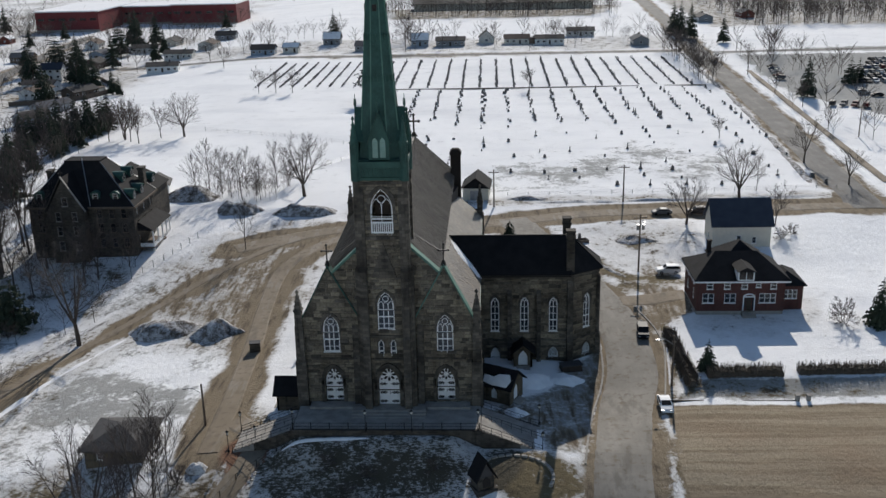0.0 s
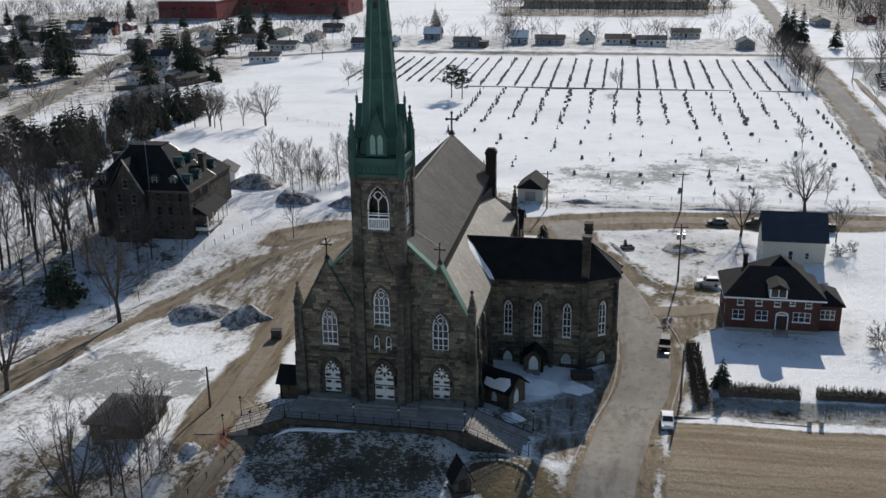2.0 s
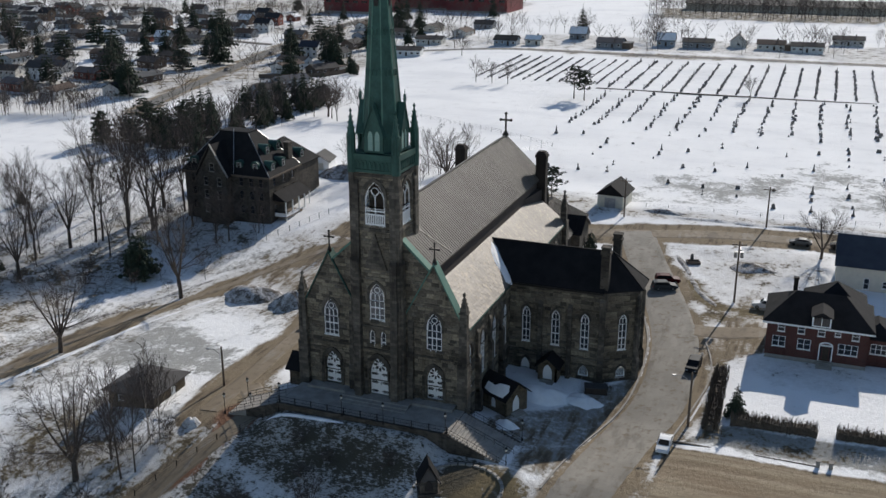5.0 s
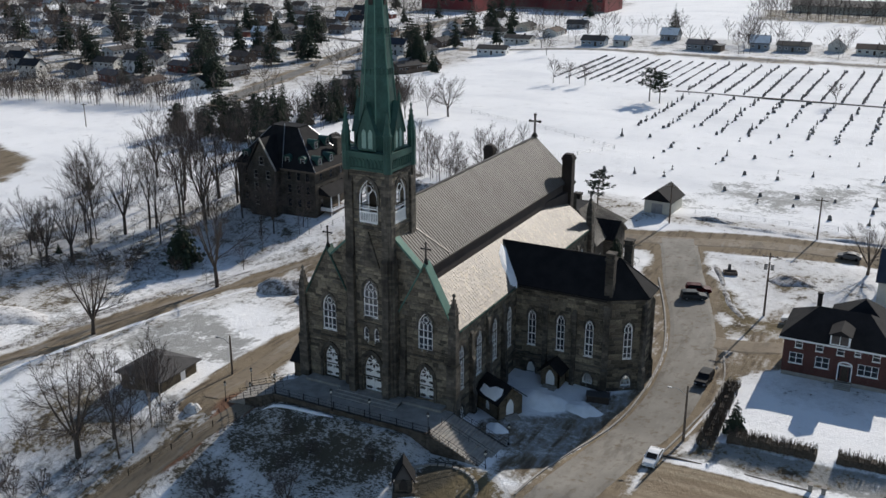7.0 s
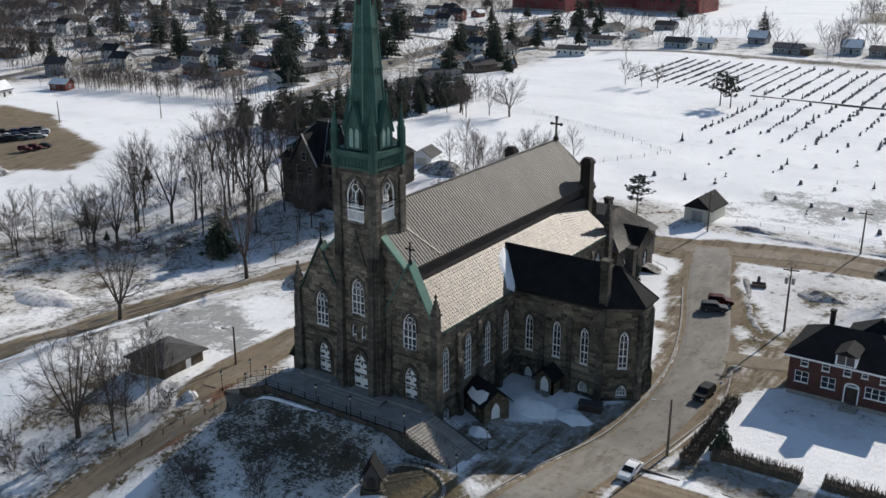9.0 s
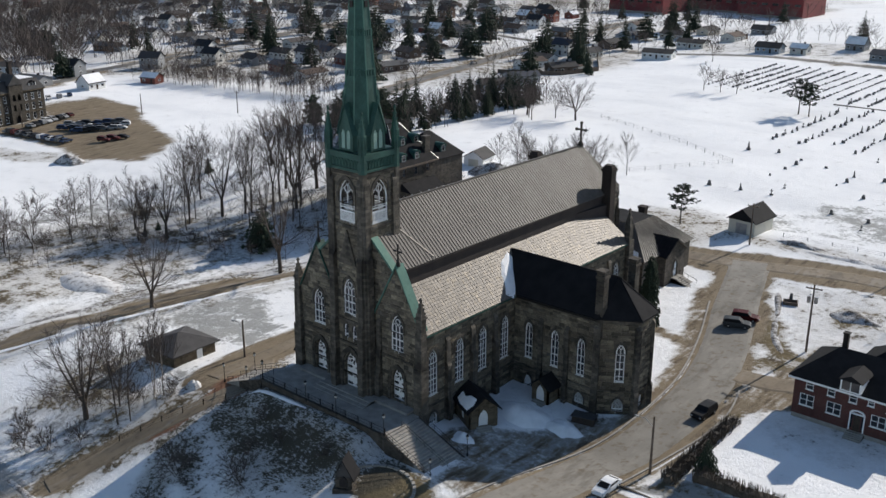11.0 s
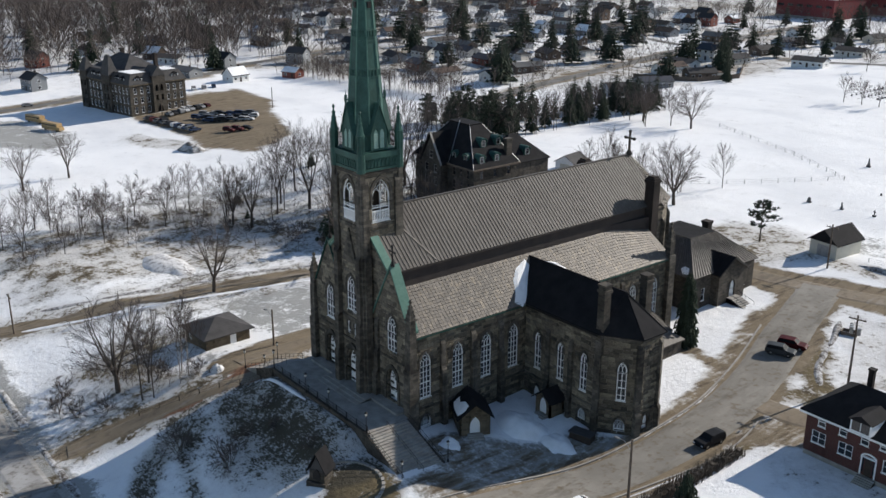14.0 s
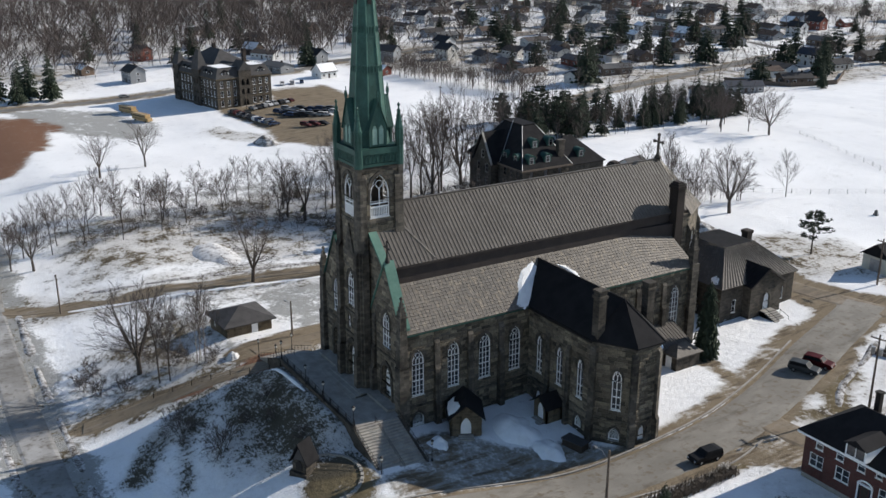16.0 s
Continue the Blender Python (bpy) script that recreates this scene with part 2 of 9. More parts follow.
def ground_mat():
    """Snow over dry grass, sand and soil; the mesh carries how bare each spot is."""
    m = Mat("winter_ground", rough=0.95, spec=0.08)
    at = m.n("Attribute")
    at.attribute_name = "cover"
    sep = m.n("SeparateColor")
    m.l(at.outputs["Color"], sep.inputs[0])
    ob = m.coord()
    n1, n2, n3, n4 = m.noise(ob, 0.035, 5, 0.6), m.noise(ob, 0.22, 7, 0.68), m.noise(ob, 1.3, 6, 0.7), m.noise(ob, 6.0, 4, 0.7)
    n5 = m.noise(m.coord((0.02, 0.06, 0.02)), 1.0, 6, 0.6)
    tracks = m.noise(m.coord((0.9, 0.16, 0.5)), 1.0, 6, 0.65)
    rag = m.math("ADD", m.math("MULTIPLY", n2, 0.46), m.math("ADD", m.math("MULTIPLY", n3, 0.36), m.math("MULTIPLY", n4, 0.18)))
    # snow: bright, wind-worked, soiled where the ground begins to show
    snow = m.mix(m.smooth(n1, 0.35, 0.7), (0.90, 0.893, 0.88), (0.84, 0.836, 0.828))
    snow = m.mix(m.math("MULTIPLY", m.smooth(n2, 0.48, 0.78), 0.35), snow, (0.64, 0.63, 0.612))
    snow = m.mix(m.math("MULTIPLY", m.smooth(n5, 0.48, 0.68), 0.42), snow, (0.69, 0.692, 0.70))
    thaw = m.math("MAXIMUM", sep.outputs["Red"], sep.outputs["Green"])
    soiled = m.math("MULTIPLY", m.smooth(m.math("ADD", thaw, m.math("MULTIPLY_ADD", rag, 1.0, -0.5)), 0.08, 0.62), 0.8)
    snow = m.mix(soiled, snow, (0.36, 0.33, 0.285))
    ice = m.mix(n2, (0.21, 0.208, 0.19), (0.36, 0.355, 0.335))
    k = m.math("ADD", sep.outputs["Blue"], m.math("MULTIPLY_ADD", rag, 4.0, -2.0))
    col = m.mix(m.math("MULTIPLY", m.smooth(k, 0.3, 0.7), 0.92), snow, ice)
    grass = m.mix(n3, (0.22, 0.17, 0.095), (0.105, 0.086, 0.054))
    grass = m.mix(m.smooth(n2, 0.5, 0.72), grass, (0.075, 0.06, 0.042))
    grass = m.mix(m.smooth(at.outputs["Alpha"], 0.15, 0.6), grass, m.mix(n4, (0.125, 0.108, 0.078), (0.05, 0.044, 0.032)))
    blades = m.math("MULTIPLY", at.outputs["Alpha"], m.math("MULTIPLY_ADD", m.noise(m.coord((1.6, 5.0, 3.0)), 1.0, 5, 0.7), 1.6, -0.8))
    k = m.math("ADD", m.math("ADD", sep.outputs["Green"], blades), m.math("MULTIPLY_ADD", rag, 3.2, -1.6))
    col = m.mix(m.smooth(k, 0.42, 0.64), col, grass)
    sand = m.mix(n2, (0.275, 0.22, 0.15), (0.165, 0.13, 0.09))
    sand = m.mix(m.smooth(tracks, 0.48, 0.68), sand, (0.115, 0.09, 0.064))
    sand = m.mix(m.math("MULTIPLY", m.smooth(n3, 0.56, 0.78), 0.55), sand, (0.34, 0.31, 0.27))
    sand = m.mix(m.smooth(at.outputs["Alpha"], 0.3, 0.7), sand, m.mix(n3, (0.25, 0.135, 0.085), (0.13, 0.075, 0.05)))
    ploughed = m.noise(m.coord((0.035, 0.75, 0.2)), 1.0, 6, 0.62)
    field = m.mix(m.smooth(ploughed, 0.4, 0.62), (0.30, 0.248, 0.175), (0.215, 0.168, 0.115))
    field = m.mix(m.math("MULTIPLY", m.smooth(n1, 0.5, 0.68), 0.55), field, (0.235, 0.16, 0.105))
    sand = m.mix(m.smooth(m.math("MINIMUM", sep.outputs["Red"], sep.outputs["Green"]), 0.6, 0.85), sand, field)
    k = m.math("ADD", sep.outputs["Red"], m.math("ADD", m.math("MULTIPLY_ADD", rag, 2.0, -1.0), m.math("MULTIPLY_ADD", tracks, 1.3, -0.65)))
    col = m.mix(m.smooth(k, 0.34, 0.68), col, sand)
    m.colour(col)
    m.bump(m.math("ADD", m.math("MULTIPLY", n2, 1.2), m.math("ADD", m.math("MULTIPLY", n3, 0.9), m.math("MULTIPLY", n4, 0.3))), 0.75, 0.3)
    return m.m


GROUND = ground_mat()


def by_object(name, stops, rough=0.8, fine=6.0, scale=1.2):
    """One material whose tone differs from object to object."""
    m = Mat(name, rough=rough, spec=0.3)
    ob = m.coord()
    base = m.ramp(m.random(), stops)
    for nd in m.t.nodes:
        if nd.bl_idname == "ShaderNodeValToRGB":
            nd.color_ramp.interpolation = "CONSTANT"
    v = m.noise(ob, scale, 5)
    f = m.noise(ob, fine, 4, 0.7)
    c = m.mix(m.math("MULTIPLY", m.smooth(v, 0.4, 0.8), 0.5), base, (0.62, 0.6, 0.58), "MULTIPLY")
    m.colour(m.mix(m.math("MULTIPLY", f, 0.4), c, (0.7, 0.68, 0.66), "MULTIPLY"))
    m.bump(f, 0.15, 0.03)
    return m.m


SIDING = by_object("house_siding", [(0.0, (0.72, 0.72, 0.7)), (0.30, (0.52, 0.47, 0.38)), (0.36, (0.24, 0.25, 0.26)), (0.5, (0.2, 0.14, 0.1)), (0.62, (0.62, 0.6, 0.55)), (0.76, (0.22, 0.075, 0.055)), (0.85, (0.3, 0.35, 0.4)), (0.93, (0.13, 0.1, 0.08))])
HOUSEROOF = by_object("house_roofing", [(0.0, (0.05, 0.047, 0.046)), (0.25, (0.085, 0.075, 0.07)), (0.42, (0.10, 0.07, 0.055)), (0.56, (0.035, 0.035, 0.038)), (0.72, (0.12, 0.12, 0.12)), (0.86, (0.055, 0.06, 0.075))], 0.9)
CARPAINT = by_object("car_paint", [(0.0, (0.02, 0.02, 0.022)), (0.25, (0.12, 0.125, 0.13)), (0.42, (0.55, 0.55, 0.55)), (0.6, (0.085, 0.012, 0.012)), (0.72, (0.03, 0.05, 0.1)), (0.84, (0.3, 0.3, 0.3))], 0.6)
PAINT_WHITE = grainy("white_car_paint", (0.75, 0.75, 0.75), (0.68, 0.68, 0.67), 1.0, 0.55, spec=0.1, bumpy=0.02)
PAINT_BLACK = grainy("black_car_paint", (0.012, 0.012, 0.014), (0.02, 0.02, 0.02), 1.0, 0.55, spec=0.1, bumpy=0.02)
PAINT_RED = grainy("dark_red_car_paint", (0.075, 0.009, 0.01), (0.05, 0.007, 0.008), 1.0, 0.55, spec=0.1, bumpy=0.02)
PAINT_GREY = grainy("grey_car_paint", (0.06, 0.065, 0.07), (0.045, 0.05, 0.052), 1.0, 0.55, spec=0.1, bumpy=0.02)
BUS_YELLOW = grainy("yellow_bus_paint", (0.42, 0.29, 0.14), (0.34, 0.22, 0.10), 1.0, 0.4, bumpy=0.02)
RED_LIGHT = grainy("red_lamp_glass", (0.35, 0.01, 0.01), (0.25, 0.01, 0.01), 4.0, 0.2, spec=0.6)
CLEAR_LIGHT = grainy("clear_lamp_glass", (0.6, 0.6, 0.6), (0.45, 0.45, 0.45), 4.0, 0.15, spec=0.7)


# ---- mesh building ----
class MB:
    """Collects vertices and faces for one mesh."""

    weld = False

    def __init__(self):
        self.v, self.f = [], []

    def add(self, pts, faces):
        k = len(self.v)
        self.v.extend(tuple(p) for p in pts)
        self.f.extend(tuple(i + k for i in f) for f in faces)
        return self

    def hexa(self, p):
        return self.add(p, [(0, 3, 2, 1), (4, 5, 6, 7), (0, 1, 5, 4), (1, 2, 6, 5), (2, 3, 7, 6), (3, 0, 4, 7)])

    def box(self, x0, y0, z0, x1, y1, z1, tx=0.0, ty=0.0):
        return self.hexa([(x0, y0, z0), (x1, y0, z0), (x1, y1, z0), (x0, y1, z0), (x0 + tx, y0 + ty, z1), (x1 - tx, y0 + ty, z1), (x1 - tx, y1 - ty, z1), (x0 + tx, y1 - ty, z1)])

    def prism(self, base, off):
        """A closed prism from a ring of points and an offset vector."""
        n = len(base)
        top = [tuple(Vector(p) + Vector(off)) for p in base]
        return self.add(list(base) + top, [tuple(range(n))[::-1], tuple(range(n, 2 * n))] + [(i, (i + 1) % n, n + (i + 1) % n, n + i) for i in range(n)])

    def frustum(self, cx, cy, z0, r0, z1, r1, n=8, rot=0.0):
        ring = lambda z, r: [(cx + r * math.cos(rot + 2 * math.pi * i / n), cy + r * math.sin(rot + 2 * math.pi * i / n), z) for i in range(n)]
        if r1 <= 1e-4:
            return self.add(ring(z0, r0) + [(cx, cy, z1)], [tuple(range(n))[::-1]] + [(i, (i + 1) % n, n) for i in range(n)])
        return self.add(ring(z0, r0) + ring(z1, r1), [tuple(range(n))[::-1], tuple(range(n, 2 * n))] + [(i, (i + 1) % n, n + (i + 1) % n, n + i) for i in range(n)])

    def tube(self, p, q, r0, r1, n=4, caps=False):
        p, q = Vector(p), Vector(q)
        d = q - p
        if d.length < 1e-6:
            return self
        d.normalize()
        a = d.cross(Vector((0, 0, 1)) if abs(d.z) < 0.9 else Vector((1, 0, 0))).normalized()
        b = d.cross(a)
        cs = [(math.cos(2 * math.pi * i / n), math.sin(2 * math.pi * i / n)) for i in range(n)]
        pts = [p + (a * c + b * s) * r0 for c, s in cs] + [q + (a * c + b * s) * r1 for c, s in cs]
        fs = [(i, (i + 1) % n, n + (i + 1) % n, n + i) for i in range(n)]
        if caps:
            fs += [tuple(range(n))[::-1], tuple(range(n, 2 * n))]
        return self.add(pts, fs)

    def mesh(self, name, mat, tidy=True, smooth=False):
        me = bpy.data.meshes.new(name)
        me.from_pydata(self.v, [], self.f)
        if tidy and len(self.f) < 20000:
            bm = bmesh.new()
            bm.from_mesh(me)
            if self.weld:
                bmesh.ops.remove_doubles(bm, verts=bm.verts, dist=1e-4)
            bmesh.ops.recalc_face_normals(bm, faces=bm.faces)
            bm.to_mesh(me)
            bm.free()
        me.materials.append(mat)
        if smooth:
            me.shade_smooth()
        me.update()
        return me


class Many(MB):
    """Like MB, but every shape becomes a part of its own."""

    def __init__(self):
        self.v, self.f, self.each = [], [], []

    def add(self, pts, faces):
        self.each.append(MB().add(pts, faces))
        return self


def thing(name, m=None, label="", category="", group="", kind=""):
    """An Empty at the base of a thing made of parts."""
    ob = new(name)
    ob.empty_display_size = 0.3
    if m is not None:
        ob.matrix_basis = m
    return tagged(ob, label, category, group, kind)


def part(name, mb, mat, parent, label="", m=None, smooth=False, tidy=True):
    """Links one mesh as a part of a thing, in the thing's own space."""
    if isinstance(mb, Many):
        return [part(name, one, mat, parent, label, m, smooth, tidy) for one in mb.each]
    data = mb if isinstance(mb, bpy.types.Mesh) else mb.mesh(name, mat, tidy, smooth)
    ob = new(name, data)
    ob.parent = parent
    if m is not None:
        ob.matrix_basis = m
    return tagged(ob, label)


def solo(name, mb, mat, label, category="", group="", kind="", m=None, smooth=False, tidy=True):
    """A thing that is one mesh."""
    data = mb if isinstance(mb, bpy.types.Mesh) else mb.mesh(name, mat, tidy, smooth)
    ob = new(name, data)
    if m is not None:
        ob.matrix_basis = m
    return tagged(ob, label, category, group, kind)


def ss(a, b, x):
    t = np.clip((x - a) / (b - a), 0.0, 1.0)
    return t * t * (3 - 2 * t)


def seg_dist(x, y, pts):
    """Distance from points (numbers or arrays) to a line of segments."""
    best = 1e9
    for (ax, ay), (bx, by) in zip(pts, pts[1:]):
        dx, dy = bx - ax, by - ay
        t = np.clip(((x - ax) * dx + (y - ay) * dy) / (dx * dx + dy * dy), 0.0, 1.0)
        best = np.minimum(best, np.hypot(x - ax - t * dx, y - ay - t * dy))
    return best


def poly_depth(x, y, poly):
    """Metres inside (positive) or outside (negative) of a polygon."""
    c = np.zeros(np.shape(x), bool)
    for (x0, y0), (x1, y1) in zip(poly, poly[1:] + poly[:1]):
        if y0 != y1:
            c ^= ((y0 > y) != (y1 > y)) & (x < (x1 - x0) * (y - y0) / (y1 - y0) + x0)
    return np.where(c, 1.0, -1.0) * seg_dist(x, y, poly + poly[:1])


def jitter(x, y, s, seed=0.0):
    """Smooth value noise between -1 and 1, for numbers or arrays."""
    x, y = np.asarray(x) / s + 13.7 * seed, np.asarray(y) / s - 7.3 * seed
    i, j = np.floor(x), np.floor(y)
    u, v = x - i, y - j
    u, v = u * u * (3 - 2 * u), v * v * (3 - 2 * v)

    def h(a, b):
        k = np.sin(a * 127.1 + b * 311.7 + seed * 17.0) * 43758.5453
        return 2 * (k - np.floor(k)) - 1

    return (h(i, j) * (1 - u) + h(i + 1, j) * u) * (1 - v) + (h(i, j + 1) * (1 - u) + h(i + 1, j + 1) * u) * v

# ---- the ground ----
def g(x, y):
    """Height of the ground."""
    z = 2.6 + 2.9 * ss(150, 240, y) + 4 * ss(260, 700, y)
    z += -5.4 * ss(25, 95, -x) * (1 - ss(160, 230, y) * (1 - ss(100, 200, -x)))
    z += -2.5 * ss(150, 260, -x) * (1 - ss(260, 400, y))
    z += -8 * ss(0, 35, 120 - y) * (1 - 0.6 * ss(0, 40, x)) * (1 - 0.6 * ss(38, 85, -x))
    z += 2.0 * np.exp(-((y - 117.6) / 4.2) ** 2) * ss(-31, -26, x) * (1 - ss(-6, -1, x))
    z += -1.6 * np.exp(-(((x - 16) / 9) ** 2) - ((y - 137) / 14) ** 2)
    z += 0.9 * ss(28, 36, x) * ss(134, 140, y) * (1 - ss(172, 190, y)) * (1 - ss(80, 110, x))
    return z


MAIN_ROAD = [(14.5, 60), (16.0, 100), (17.2, 115), (19.5, 130), (22.3, 143), (22.7, 154), (21.4, 167), (17.6, 181), (12.6, 195), (8.4, 208), (5.0, 218)]
CROSS_ROAD = [(-56, 202), (-46, 207), (-30, 213), (-8, 214), (8, 217.5), (24, 222), (48, 223.5), (82, 226), (110, 227)]
DIAG_ROAD = [(88, 224), (90, 262), (94, 320), (97, 380), (99.5, 450), (106, 570), (118, 800), (125, 900)]
WEST_ROAD = [(-104, 80), (-96, 92), (-89, 108), (-84.5, 131), (-80, 150), (-68, 172), (-57, 190), (-48, 202), (-40, 209)]
WEST_LANE = [(-39.5, 118), (-40, 135), (-41.5, 155), (-43, 172), (-43, 190), (-36, 204), (-26, 212)]
SOUTH_ROAD = [(-140, 88), (-98, 84.5), (-60, 83), (-20, 82.5), (20, 82), (60, 80)]
DRIVE = [(-41.5, 90), (-38.5, 101), (-34, 113), (-33, 121), (-38, 127)]
FAR_STREET = [(-190, 498), (-130, 495), (-54, 492), (0, 493), (100, 494)]
TOWN_STREET = [(-207, 320), (-216, 350), (-225, 400), (-236, 450), (-246, 500), (-254, 560), (-262, 640)]
SCHOOL_ROAD = [(-327, 100), (-328, 150), (-331, 190), (-350, 260), (-366, 292), (-374, 345), (-390, 420), (-410, 520)]
HOUSE_DRIVE = [(24, 171.5), (36, 172.5)]
FRONT_FIELD = [(25.5, 131.0), (120, 132.5), (120, 70), (22, 70)]
CEM_FENCE = [(4, 238), (86, 240), (86, 480), (-44, 480), (-44, 340)]
SCHOOL_LOT = [(-277, 194), (-229, 196.5), (-206, 191), (-186, 200), (-202, 222), (-250, 240), (-268, 250), (-302, 252), (-302, 226), (-281, 221)]
RED_DIRT = [(-320, 100), (-306, 128), (-283, 133), (-249, 124), (-220, 111), (-208, 100), (-230, 94), (-300, 88)]


def cover(x, y):
    """How bare the ground is here: sand, dry grass, grey ice."""
    sand = grass = ice = turf = np.zeros(np.shape(x))
    n = jitter(x, y, 7.0) * 1.6
    for pts, w in ((MAIN_ROAD, 5.6), (CROSS_ROAD, 6.2), (WEST_LANE, 4.6), (DRIVE, 3.0)):
        sand = np.maximum(sand, 1 - ss(w - 1.5, w + 1.0, seg_dist(x, y, pts) + n))
    d = seg_dist(x, y, WEST_ROAD)
    sand = np.maximum(sand, 0.9 - 0.9 * ss(1.5, 5.0, d + 1.4 * n))
    # wide churned yard between the mansion and the church
    yard = poly_depth(x, y, [(-66, 176), (-52, 160), (-40, 152), (-36, 176), (-38, 205), (-52, 203)])
    sand = np.maximum(sand, 0.56 * ss(-5, 5, yard + 2 * n))
    d = poly_depth(x, y, FRONT_FIELD)
    sand = np.maximum(sand, 0.95 * ss(-0.6, 0.6, d))
    grass = np.maximum(grass, 0.9 * ss(-0.6, 0.6, d))
    d = poly_depth(x, y, [(27, 133), (90, 133.3), (90, 139), (31, 138.6)])
    ice = np.maximum(ice, 0.9 * ss(-0.6, 0.8, d))
    grass = np.maximum(grass, 0.42 * ss(-0.6, 0.8, d))
    # bank before the terrace: thin snow on dark grass
    d = poly_depth(x, y, [(-33, 119), (-1, 119), (6, 115), (3, 104), (-8, 94), (-27, 99)])
    grass = np.maximum(grass, 0.2 * ss(-8, 8, d + 2 * n))
    d = poly_depth(x, y, [(-33, 118), (-24, 118.5), (-9, 118.5), (-1, 119), (-1, 115), (-4.5, 111), (-6, 108.5), (-13, 106), (-22, 106.5), (-29, 108)])
    grass = np.maximum(grass, 0.4 * ss(-7, 0, d + 1.4 * n) + 0.26 * ss(-1.5, 4, d + 1.5 * n) + 0.1 * jitter(x, y, 2.2, 8.0) * ss(-7, 0, d))
    turf = np.maximum(turf, ss(-7, -2, d))
    d = seg_dist(x, y, [(-33, 107), (-28, 99), (-20, 93)])
    grass = np.maximum(grass, 0.56 * (1 - ss(1.2, 4.5, d + n)))
    turf = np.maximum(turf, 0.8 * (1 - ss(3, 6, d)))
    d = seg_dist(x, y, [(-58, 102), (-50, 104), (-43, 109.5)])
    grass = np.maximum(grass, 0.44 * (1 - ss(1.5, 5.5, d + n)))
    d = seg_dist(x, y, [(-29, 106), (-23.5, 101), (-12, 97.5)])
    grass = np.maximum(grass, 0.54 * (1 - ss(0.6, 3.2, d + n)))
    turf = np.maximum(turf, 0.8 * (1 - ss(2, 5, d)))
    d = poly_depth(x, y, [(-3, 112), (0, 118.5), (9, 118), (14, 110), (6, 106)])
    grass = np.maximum(grass, 0.85 * ss(-1, 2, d + 0.5 * n))
    d = np.hypot(x - 44, y - 168) - 13
    grass = np.maximum(grass, 0.24 * (1 - ss(0, 6, d)))
    d = poly_depth(x, y, [(27.5, 159), (36, 164), (36, 178), (28, 180), (26.5, 168)])
    sand = np.maximum(sand, 0.66 * ss(-1.5, 2, d + n))
    # verges of the circle and the hedge
    grass = np.maximum(grass, 0.62 * (1 - ss(1, 5, abs(seg_dist(x, y, [(26, 178), (36, 180)]) + n))))
    grass = np.maximum(grass, 0.66 * (1 - ss(0.5, 2.2, seg_dist(x, y, [(30.2, 136), (29.6, 150), (29.6, 160)]))))
    # muddy skirt round brown shed and trees
    grass = np.maximum(grass, 0.52 * (1 - ss(6, 16, np.hypot(x + 58, y - 108) + 2 * n)))
    grass = np.maximum(grass, 0.45 * (1 - ss(3, 14, np.hypot((x + 120) / 2.2, y - 168) + n)))
    # grey, icy lot west of the church
    d = poly_depth(x, y, [(-78, 140), (-70, 152), (-46, 140), (-43, 128), (-58, 126), (-74, 130)])
    ice = np.maximum(ice, 0.75 * ss(-3, 4, d + n))
    d = poly_depth(x, y, [(-64, 168), (-46, 166), (-44, 142), (-54, 150)])
    ice = np.maximum(ice, 0.45 * ss(-4, 6, d + n))
    # bare paving of the shaded court and the walk along the chapel
    d = poly_depth(x, y, [(0.5, 124.5), (7.0, 123.6), (6.6, 116.5), (12.0, 117), (14.5, 126), (19, 148), (17.5, 150), (12.0, 146.5), (9.5, 139), (3.0, 134), (0.0, 130)])
    ice = np.maximum(ice, 0.7 * ss(-0.8, 1.2, d + 0.4 * n))
    sand = np.maximum(sand, 0.5 * ss(-0.8, 1.2, d + 0.4 * n))
    d = seg_dist(x, y, [(2.0, 176), (5.5, 178.6), (12.5, 176.2)])
    sand = np.maximum(sand, 0.8 * (1 - ss(0.9, 1.9, d + 0.3 * n)))
    d = seg_dist(x, y, [(17.2, 150), (17.2, 158), (15.0, 170), (9, 186), (4, 199)])
    sand = np.maximum(sand, 0.62 * (1 - ss(0.8, 2.2, d)))
    # thin, churned snow round the yard, the lane and the green
    d = poly_depth(x, y, [(-74, 172), (-70, 196), (-56, 218), (-36, 222), (-30, 200), (-32, 176), (-44, 150), (-58, 152)])
    sand = np.maximum(sand, 0.36 * ss(-5, 5, d + 2 * n))
    d = poly_depth(x, y, [(12, 212), (22, 188), (40, 180), (46, 196), (48, 216), (30, 219)])
    grass = np.maximum(grass, 0.34 * ss(-3, 5, d + n))
    d = seg_dist(x, y, [(19, 192), (26, 183), (34, 181.5)])
    grass = np.maximum(grass, 0.72 * (1 - ss(1.0, 4.5, d + n)))
    d = np.hypot(x - 31.5, y - 203.5)
    grass = np.maximum(grass, 0.6 * (1 - ss(3, 8, d + n)))
    d = seg_dist(x, y, WEST_ROAD)
    grass = np.maximum(grass, 0.40 * (1 - ss(5, 15, d + 2 * n)))
    d = seg_dist(x, y, DRIVE)
    grass = np.maximum(grass, 0.50 * (1 - ss(3, 9, d + n)))
    d = poly_depth(x, y, [(-112, 182), (-78, 172), (-72, 200), (-104, 206), (-126, 196)])
    grass = np.maximum(grass, 0.40 * ss(-5, 6, d + 2 * n))
    d = seg_dist(x, y, MAIN_ROAD)
    grass = np.maximum(grass, 0.55 * (1 - ss(5, 8, d + n)))
    # wind-worn, soiled snow of the low ground west of the church
    d = poly_depth(x, y, [(-160, 92), (-40, 88), (-38, 120), (-50, 150), (-70, 200), (-110, 215), (-160, 200)])
